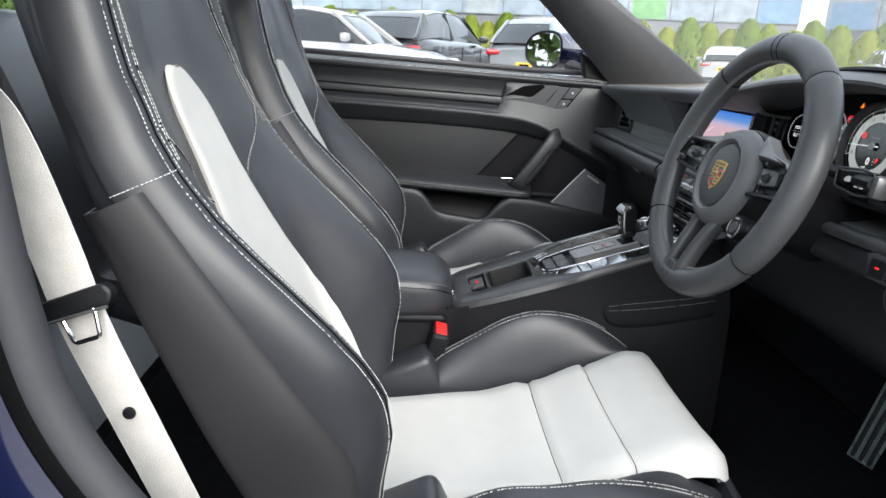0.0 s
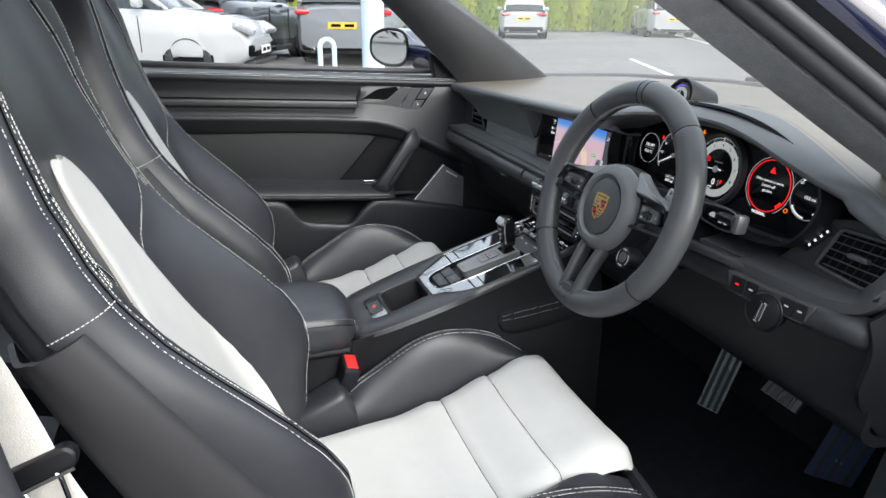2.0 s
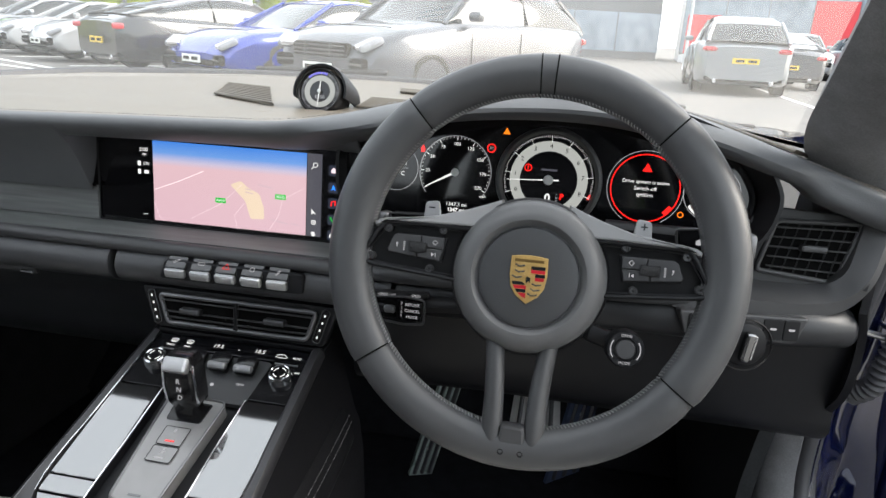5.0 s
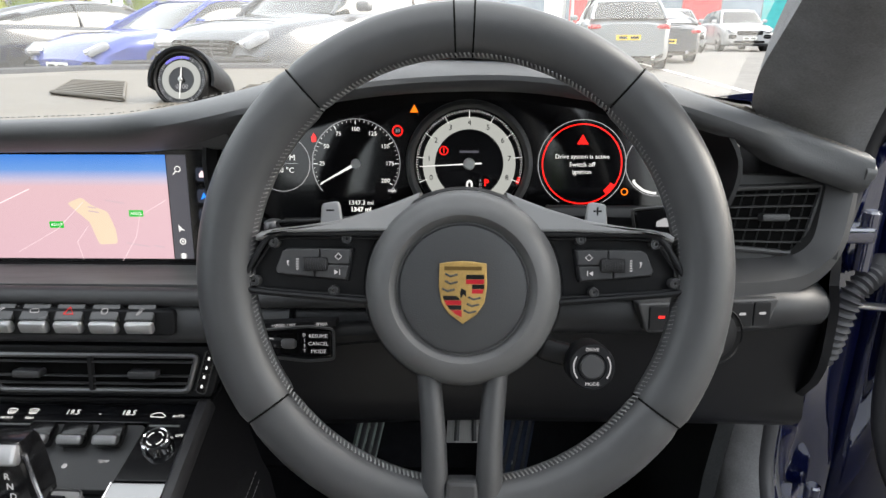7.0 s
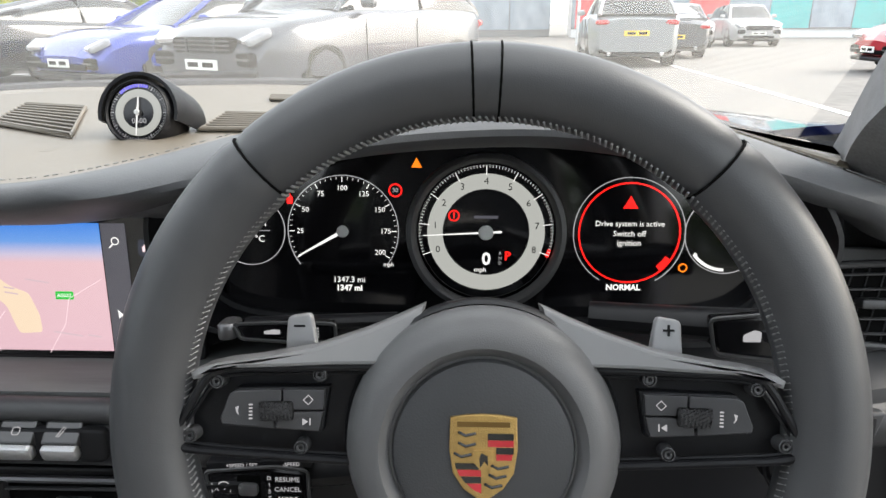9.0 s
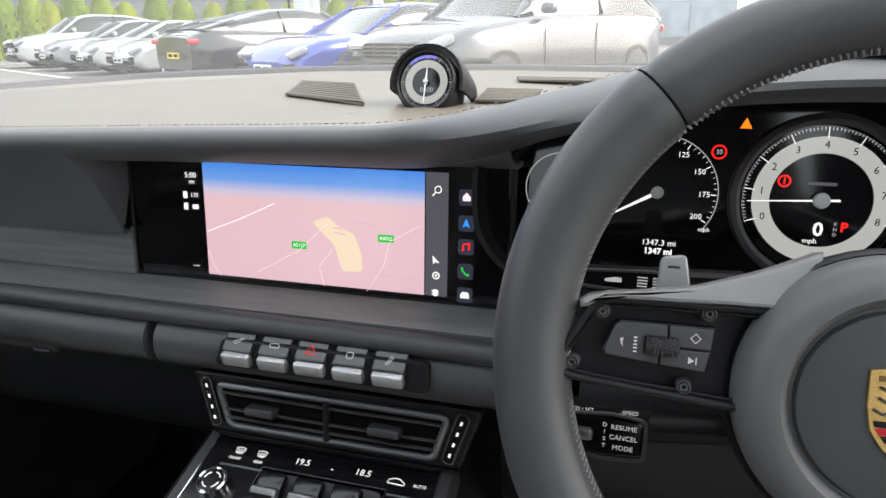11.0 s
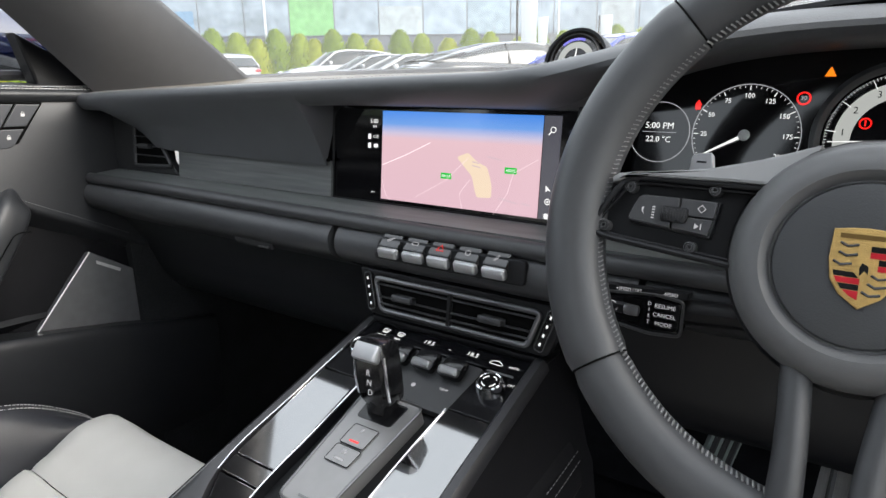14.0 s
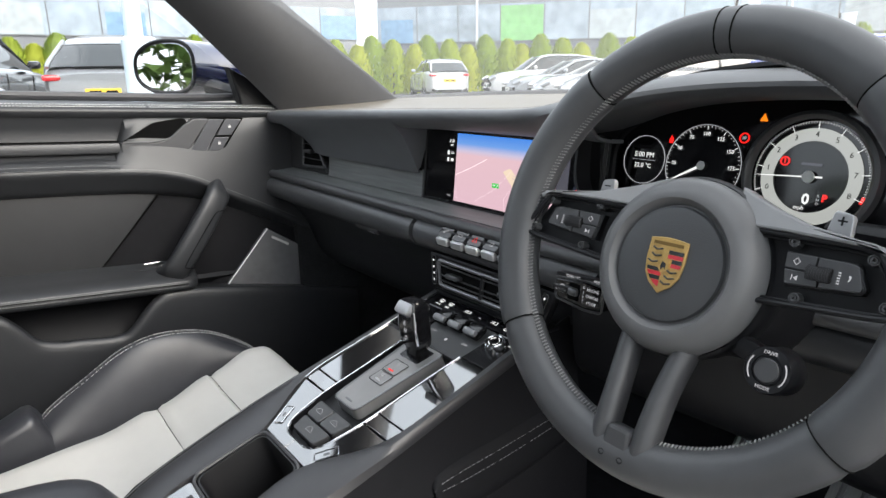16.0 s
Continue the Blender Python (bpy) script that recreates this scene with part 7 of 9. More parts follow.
# rev counter with raised bezel
g3 = part("rev_counter", lathe([(0.0520, 0.004), (0.0530, 0.010), (0.0555, 0.0125), (0.0590, 0.011), (0.0600, 0.004), (0.0600, -0.002), (0.0500, -0.002), (0.0500, 0.003)], CLU, 72), PLASTIC_GREY, cluster, "round rev counter with grey bezel")
part("dial_face", lathe([(0, 0.0016), (0.050, 0.0016)], CLU, 56), SCREEN_BLACK, g3, "black dial face")
part("dial_ring", ring(0, 0, 0.0325, 0.0440, 0.0030), LIT_RING, g3, "pale grey dial ring")
part("ticks", ticks(0, 0, 0.0505, 200, -20, 80, 0.0022, 0.00016, 0.0036, every=10, big=0.0055), LIT_WHITE, g3)
part("red_zone", ring(0, 0, 0.0480, 0.0505, 0.0034, a0=-22, a1=-15), LIT_RED, g3, "red zone")
for i in range(9):
    a = radians(200 - 27.5 * i)
    say("number", str(i), 0.0072, 0.0383 * math.cos(a), 0.0383 * math.sin(a), GAP, g3, 0.0034)
needle(0, 0, 0.047, 183, 0.0008, g3, 0.005, tail=0.25)
bars(0.0, 0.0115, 0.018, 0.0022, LIT_GREY, g3, 0.0030)
say("speed", "0", 0.0135, 0.0005, -0.0205, LIT_WHITE, g3, 0.0030, bold=0.0003)
say("unit", "mph", 0.0052, -0.004, -0.0285, LIT_WHITE, g3, 0.0030)
say("gear", "P", 0.0090, 0.0165, -0.0180, LIT_RED, g3, 0.0030, bold=0.0003)
for i, ch in enumerate("RND"):
    say("gear", ch, 0.0034, 0.0110, -0.0160 - 0.0036 * i, LIT_DIM, g3, 0.0030)
part("brake_lamp", ring(-0.024, 0.0125, 0.0032, 0.0043, 0.0030), LIT_RED, g3, "red brake warning lamp")
say("lamp", "!", 0.0060, -0.024, 0.0125, LIT_RED, g3, 0.0030, bold=0.0003)
# warning gauge
g4 = part("warning_gauge", ring(GX[3], 0, 0.0412, 0.0418, a0=-60, a1=240), LIT_DIM, cluster, "white ring with red warning")
part("red_ring", ring(GX[3], 0, 0.0368, 0.0380, 0.0014), LIT_RED, g4, "red ring")
part("red_arc", ring(GX[3], 0, 0.0325, 0.0372, 0.0013, a0=-50, a1=-32), LIT_RED, g4, "red arc")
part("triangle", prism([(GX[3] - 0.0055, 0.0185), (GX[3] + 0.0055, 0.0185), (GX[3], 0.0280)], CLU @ Matrix.Translation((0, 0, 0.0014)), 0.0003), LIT_RED, g4, "red warning triangle")
say("message", "Drive system is active", 0.0058, GX[3], 0.0070, LIT_WHITE, g4)
say("message", "Switch off", 0.0061, GX[3], -0.0005, LIT_WHITE, g4)
say("message", "ignition", 0.0061, GX[3], -0.0075, LIT_WHITE, g4)
say("mode", "NORMAL", 0.0062, GX[3] - 0.003, -0.0415, LIT_WHITE, g4, bold=0.0002)
# fuel gauge
g5 = part("fuel_gauge", ring(GX[4], 0, 0.0296, 0.0302), LIT_DIM, cluster, "thin ring with fuel range")
say("range", "193 mi", 0.0072, GX[4] + 0.002, 0.0, LIT_WHITE, g5)
part("fuel_arc", ring(GX[4], 0, 0.0262, 0.0284, 0.0014, a0=215, a1=270), LIT_WHITE, g5)
part("temp_arc", ring(GX[4], 0, 0.0262, 0.0284, 0.0014, a0=85, a1=128), LIT_WHITE, g5)
for t, x, y in (("60", -0.0175, 0.0180), ("120", 0.0185, 0.0160), ("0", -0.0215, -0.0165), ("4/4", 0.0165, -0.0190)):
    say("number", t, 0.0060, GX[4] + x, y, LIT_WHITE, g5)
part("eco_lamp", ring(GX[4] - 0.030, -0.026, 0.0024, 0.0034), LIT_AMBER, cluster, "amber lamp")
part("warning_lamp", prism([(-0.0560, 0.048), (-0.0480, 0.048), (-0.0520, 0.0555)], CLU @ Matrix.Translation((0, 0, 0.0014)), 0.0003), LIT_AMBER, cluster, "amber warning triangle")
part("belt_lamp", prism([(-0.1500, 0.0205), (-0.1460, 0.0205), (-0.1455, 0.0250), (-0.1480, 0.0290), (-0.1505, 0.0250)], CLU @ Matrix.Translation((0, 0, 0.0014)), 0.0003), LIT_RED, cluster, "red lamp")
# dark bay behind the gauges
bay = [[CLU @ V(p.x * k, p.y * k + dy, z) for p in out + out[:1]] for k, dy, z in ((1.0, 0, -0.004), (1.03, 0.001, 0.02), (1.05, 0.004, 0.05))]
part("instrument_bay", sheet(bay, 0.004), PLASTIC, cluster, "black surround")

# screen writing and signs
TXT = SCR @ Matrix.Translation((0, 0, 0.0010))


def on_screen(name, text, size, x, z, material=LIT_WHITE, rot=0):
    return writing(name, text, size, scr(x, z, 0.0010) @ pose(0, 0, 0, 0, 0, rot), material, screen, 0.0001)


on_screen("time", "5:00", 0.0068, -0.131, 0.870)
on_screen("time", "PM", 0.0042, -0.130, 0.864)
on_screen("signal", "LTE", 0.0048, -0.128, 0.853)
on_screen("menu", "...", 0.0100, -0.131, 0.793)
for z in (0.853, 0.843):
    part("icon", prism(round_poly(0.004, 0.006, 0.001), scr(-0.1375, z, 0.0010), 0.0003), LIT_WHITE, screen)
part("icon", prism(round_poly(0.006, 0.004, 0.001), scr(-0.128, 0.843, 0.0010), 0.0003), LIT_WHITE, screen)
for x, z, t in ((-0.030, 0.8165, "A5117"), (0.047, 0.8275, "A5032")):
    sg = part("road_sign", prism(round_poly(0.0135, 0.0062, 0.0008), scr(x, z, 0.0010), 0.0003), LIT_GREEN, screen, "green road sign")
    writing("number", t, 0.0040, scr(x, z, 0.0012), LIT_WHITE, sg, 0.0001)
park_edge = fillet([(-0.0175, 0.8370), (-0.0035, 0.8425), (0.0060, 0.8345), (0.0200, 0.8290), (0.0260, 0.8120), (0.0265, 0.7985), (0.0090, 0.7975), (0.0060, 0.8060), (0.0020, 0.8190), (-0.0080, 0.8280)], 0.003)
part("park", prism([(x + 0.024, z - 0.834) for x, z in park_edge][::-1], SCR @ Matrix.Translation((0, 0, 0.0009)), 0.0003), LIT_OLIVE, screen, "olive park area on the map")
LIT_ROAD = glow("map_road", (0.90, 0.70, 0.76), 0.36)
LIT_NAME = glow("map_name", (0.52, 0.40, 0.45), 0.36)
ROADS = (((-0.118, 0.822), (-0.085, 0.835), (-0.052, 0.850)), ((-0.07, 0.790), (-0.03, 0.812), (-0.002, 0.838)), ((0.03, 0.782), (0.045, 0.805), (0.05, 0.825), (0.076, 0.840)), ((-0.118, 0.806), (-0.112, 0.790), (-0.106, 0.783)), ((-0.008, 0.783), (-0.012, 0.800), (0.0, 0.815)))
for i, line in enumerate(ROADS):
    part("road", tube([scr(x, z, 0.0010).translation for x, z in line], 0.0005 if i == 0 else 0.00018, 4), LIT_PINK if i == 0 else LIT_ROAD, screen, "pale road line")
for x, z, w in ((0.028, 0.8385, 0.018), (0.046, 0.7975, 0.022), (0.066, 0.796, 0.010), (0.006, 0.833, 0.008), (0.007, 0.829, 0.010)):
    part("name_bar", prism(round_poly(w, 0.0010, 0.0004), scr(x, z, 0.0011) @ pose(0, 0, 0, 0, 0, -9), 0.0002), LIT_NAME, screen, "road name as a plain bar")
ICON_TILE = glow("icon_tile", (0.025, 0.03, 0.05), 0.3)
# icons of the right hand bar and keys
part("search_ring", tube([(scr(0.090, 0.869, 0.0012) @ V(0.0026 * math.cos(a), 0.0026 * math.sin(a), 0)) for a in (2 * math.pi * i / 16 for i in range(16))], 0.0004, 4, closed=True), LIT_WHITE, screen)
part("search_stem", tube([scr(0.088, 0.8668, 0.0012).translation, scr(0.0855, 0.864, 0.0012).translation], 0.0005, 4), LIT_WHITE, screen)
part("arrow", prism([(-0.003, 0.003), (0.003, -0.003), (-0.0005, -0.002), (-0.0025, -0.004)], scr(0.089, 0.814, 0.0012), 0.0002), LIT_WHITE, screen)
part("target", tube([(scr(0.089, 0.801, 0.0012) @ V(0.0026 * math.cos(a), 0.0026 * math.sin(a), 0)) for a in (2 * math.pi * i / 16 for i in range(16))], 0.0005, 4, closed=True), LIT_WHITE, screen)
part("target_dot", prism(round_poly(0.002, 0.002, 0.0009), scr(0.089, 0.801, 0.0012), 0.0002), LIT_WHITE, screen)
for i in range(3):
    part("layer", prism([(-0.0032, 0), (0, 0.0014), (0.0032, 0), (0, -0.0014)], scr(0.0885, 0.7885 - 0.0016 * i, 0.0012 - 0.0001 * i), 0.0001), LIT_WHITE, screen)
for z, mm, poly in ((0.8640, LIT_PINK, [(-0.0034, -0.003), (0.0034, -0.003), (0.0034, 0.0008), (0, 0.0042), (-0.0034, 0.0008)]), (0.8440, LIT_BLUE, [(0, 0.0042), (0.0036, -0.0040), (0, -0.0018), (-0.0036, -0.0040)]),
                    (0.8255, LIT_RED, [(-0.0035, -0.0035), (-0.0015, -0.0035), (-0.0015, 0.0020), (0.0022, 0.0028), (0.0022, -0.0025), (0.0038, -0.0025), (0.0038, 0.0042), (-0.0025, 0.0030)]),
                    (0.8060, LIT_GREEN, [(-0.0040, 0.0036), (-0.0020, 0.0036), (-0.0018, 0.0010), (0.0010, -0.0018), (0.0036, -0.0018), (0.0038, -0.0036), (0.0010, -0.0040), (-0.0035, 0.0008)]),
                    (0.7870, LIT_WHITE, [(-0.0040, -0.0028), (0.0040, -0.0028), (0.0040, 0.0002), (0.0025, 0.0028), (-0.0025, 0.0028), (-0.0040, 0.0002)])):
    part("icon_tile", prism(round_poly(0.0125, 0.0125, 0.0025), scr(0.1125, z, 0.0006), 0.0002), ICON_TILE, screen, "dark rounded icon tile")
    part("app_icon", prism([(x * 0.88, y * 0.88) for x, y in poly], scr(0.1125, z, 0.0010), 0.0003), mm, screen, "lit app icon")
part("screen_surround", tube([SCR @ V(x, y, -0.001) for x, y in fillet([(-0.172, -0.056), (0.172, -0.056), (0.172, 0.058), (-0.172, 0.058)], 0.008)], 0.0025, 6, closed=True), PLASTIC, screen)

# ---- dash switches and vents ----
part("toggle_bay", prism(fillet([(-0.084, -0.016), (0.092, -0.016), (0.092, 0.008), (-0.076, 0.008)], 0.006), axis_frame((0.012, 0.0975, 0.754), (0, -1, 0.15)), 0.006, 0.002), PLASTIC, dash, "black switch bay")
SPOKE_DARK = mat("dark_toggle", (0.07, 0.07, 0.072), 0.28, metal=0.5, var=0.06)
for i, x in enumerate((-0.049, -0.018, 0.0125, 0.0435, 0.0745)):
    tg = part("toggle_switch", rbox((x, 0.1005, 0.7570), (0.0250, 0.016, 0.0070), 0.0015, rot=(40, 0, 0)), SPOKE_DARK, dash, "dark satin toggle switch")
    part("knurled_edge", rbox((x, 0.0935, 0.7475), (0.0245, 0.0075, 0.0110), 0.0024, rot=(14, 0, 0)), mat("knurled_edge", (0.72, 0.72, 0.73), 0.34, metal=1.0, bump=1.0, bump_scale=1400) if i == 0 else bpy.data.materials["knurled_edge"], tg, "knurled bright edge")
    tm = axis_frame((x, 0.1005, 0.7570), (0, -0.643, 0.766)) @ Matrix.Translation((0, 0.0005, 0.0038)) @ Matrix.Scale(0.85, 4)
    shapes = {0: [(-0.005, -0.001), (0.003, 0.003), (0.005, 0.003), (-0.003, -0.003)], 1: round_poly(0.009, 0.004, 0.0018), 2: [(-0.0048, -0.0036), (0.0048, -0.0036), (0, 0.0046)], 3: round_poly(0.006, 0.006, 0.002), 4: [(-0.003, -0.004), (-0.001, -0.004), (0.003, 0.003), (0.001, 0.004)]}
    part("symbol", tube([tm @ V(px, py, 0) for px, py in shapes[i]], 0.0004, 5, closed=True), LIT_RED if i == 2 else LIT_DIM, tg)


VENT_PLATE = mat("vent_plate", (0.026, 0.0265, 0.028), 0.45, var=0.08, scale=60, bump=0.15, bump_scale=1600, spec=0.35)


def air_vent(name, mf, outline, opening, slats, mid, tabs):
    """An air vent: bezel, flat black plate for the throat's shade, slats across, and slider tabs."""
    v = part(name, prism(fillet(outline, 0.006), mf @ Matrix.Translation((0, 0, -0.002)), 0.01, 0.002), VENT_PLATE if "side" in name else PLASTIC, dash, "dark grey air vent")
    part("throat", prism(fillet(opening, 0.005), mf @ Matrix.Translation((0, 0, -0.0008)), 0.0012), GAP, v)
    part("bezel", tube([mf @ V(x, y, 0.0) for x, y in fillet(opening, 0.006)], 0.0028, 8, closed=True), PLASTIC_GREY if "side" in name else SATIN, v, "satin bezel")
    for (xa, ya), (xb, yb) in slats:
        part("slat", tube([mf @ V(xa, ya, 0.001), mf @ V((xa + xb) / 2, (ya + yb) / 2, 0.002), mf @ V(xb, yb, 0.001)], 0.0017, 6, flat=0.6), PLASTIC_GREY, v)
    for x0, y0, x1, y1 in mid:
        part("divider", tube([mf @ V(x0, y0, 0.0015), mf @ V(x1, y1, 0.0015)], 0.0032, 6), PLASTIC, v)
    for x, y in tabs:
        part("slider", rbox(None, (0.026, 0.007, 0.012), 0.002, m=mf @ Matrix.Translation((x, y, 0.004))), PLASTIC_GREY, v, "grey slider tab")
    return v


CV = axis_frame((0.016, 0.108, 0.700), (0, -0.97, 0.20))
cv = air_vent("centre_vent", CV, [(-0.124, 0.020), (0.124, 0.020), (0.108, -0.028), (-0.104, -0.028)], [(-0.098, 0.012), (0.098, 0.012), (0.088, -0.021), (-0.086, -0.021)],
              [((-0.096, 0.006), (0.096, 0.006)), ((-0.092, -0.007), (0.092, -0.007)), ((-0.090, -0.014), (0.090, -0.014))], [(0.0, 0.011, 0.001, -0.020)], [(-0.055, -0.004), (0.050, -0.004)])
for s in (-1, 1):
    pm = CV @ Matrix.Translation((s * 0.1045, -0.0035, -0.0008)) @ pose(0, 0, 0, 0, 0, s * -17)
    pill = part("vent_key", prism(round_poly(0.0085, 0.040, 0.003), pm @ Matrix.Translation((0, 0, 0.0015)), 0.003, 0.0008), GLOSS_SOFT, cv, "gloss black vent key")
    part("key_edge", tube([pm @ V(x, y, 0.0010) for x, y in round_poly(0.0095, 0.041, 0.0035)], 0.0006, 5, closed=True), PLASTIC_GREY, pill)
    for i in range(4):
        part("dash_mark", rbox(None, (0.0018, 0.0030, 0.0006), 0.0002, m=pm @ Matrix.Translation((0, 0.0135 - 0.009 * i, 0.0017))), LIT_WHITE, pill)
part("vent_shelf", rbox((0.016, 0.125, 0.664), (0.21, 0.03, 0.006), 0.002), PLASTIC, dash)
RVF = axis_frame((0.638, 0.188, 0.8215), (0.03, -0.965, 0.25))
rv = air_vent("side_vent", RVF, [(-0.110, -0.042), (0.045, -0.044), (0.066, 0.038), (-0.030, 0.042), (-0.055, 0.034)], [(-0.050, -0.0275), (0.0315, -0.0345), (0.0515, 0.0305), (-0.0345, 0.0270)],
              [((-0.040 + 0.0 * k, 0.020 - 0.0105 * k), (0.048 - 0.0035 * k, 0.0225 - 0.0115 * k)) for k in range(5)], [], [(0.004, 0.000)])
for x in (-0.030, -0.018, -0.006, 0.006, 0.018, 0.030):
    part("vane", tube([RVF @ V(x + 0.008, 0.027, -0.0003), RVF @ V(x - 0.006, -0.029, -0.0003)], 0.0008, 5), PLASTIC, rv)
part("vent_switch", rbox(None, (0.011, 0.046, 0.004), 0.002, m=RVF @ Matrix.Translation((-0.058, 0.006, 0.001)) @ pose(0, 0, 0, 0, 0, -36)), PLASTIC, rv, "black vent switch")
for i in range(4):
    part("dash_mark", rbox(None, (0.0034, 0.0034, 0.0008), 0.0003, m=RVF @ Matrix.Translation((-0.058 + 0.0056 * (i - 1.5), 0.006 + 0.0078 * (i - 1.5), 0.0035)) @ pose(0, 0, 0, 0, 0, -36)), LIT_WHITE, rv)
LVF = axis_frame((-0.570, 0.168, 0.825), (0.02, -0.99, 0.10))
lv = air_vent("side_vent", LVF, [(-0.125, -0.046), (0.062, -0.046), (-0.040, 0.056), (-0.125, 0.058)], [(-0.046, -0.037), (0.048, -0.033), (0.010, 0.012), (-0.030, 0.040), (-0.046, 0.042)],
              [((-0.044, 0.022), (-0.006, 0.022)), ((-0.044, 0.008), (0.010, 0.008)), ((-0.044, -0.006), (0.024, -0.006)), ((-0.044, -0.020), (0.036, -0.020))], [], [(-0.012, -0.006)])
# light switch
LB = axis_frame((0.572, 0.1265, 0.752), (0.15, -0.97, 0.12))
bank = part("light_switch_bank", prism(fillet([(-0.068, 0.010), (0.066, 0.010), (0.056, -0.018), (-0.058, -0.018)], 0.004), LB, 0.012, 0.002), PLASTIC_GREY, dash, "dark grey light switch bank")
for x, w, mm in ((-0.046, 0.022, LIT_RED), (-0.024, 0.018, LIT_DIM), (0.030, 0.020, LIT_DIM), (0.049, 0.016, LIT_DIM)):
    k = part("key", prism(round_poly(w, 0.022, 0.002, x=x, y=-0.004), LB @ Matrix.Translation((0, 0, 0.0015)), 0.002, 0.0006), PLASTIC, bank)
    part("symbol", prism(round_poly(0.0065, 0.0024, 0.001, x=x, y=-0.003), LB @ Matrix.Translation((0, 0, 0.0018)), 0.0003), mm, bank)
part("knob_ring", lathe([(0.0262, 0.003), (0.0272, 0.0045), (0.0282, 0.003)], LB @ Matrix.Translation((0.003, -0.022, 0.0)), 36), PLASTIC, dash, "black ring round the switch")
kb = part("light_knob", lathe([(0, 0.004), (0.020, 0.004), (0.023, 0.002), (0.0245, -0.004), (0.025, -0.012)], LB @ Matrix.Translation((0.003, -0.022, 0.0)), 36), PLASTIC, dash, "round black light switch")
part("knob_grip", rbox(None, (0.010, 0.032, 0.010), 0.003, m=LB @ Matrix.Translation((0.003, -0.022, 0.008)) @ pose(0, 0, 0, 0, 0, -8)), GLOSS, kb, "gloss grip with chrome edge")
part("grip_edge", rbox(None, (0.0020, 0.026, 0.008), 0.001, m=LB @ Matrix.Translation((0.0085, -0.022, 0.009)) @ pose(0, 0, 0, 0, 0, -8)), CHROME, kb)
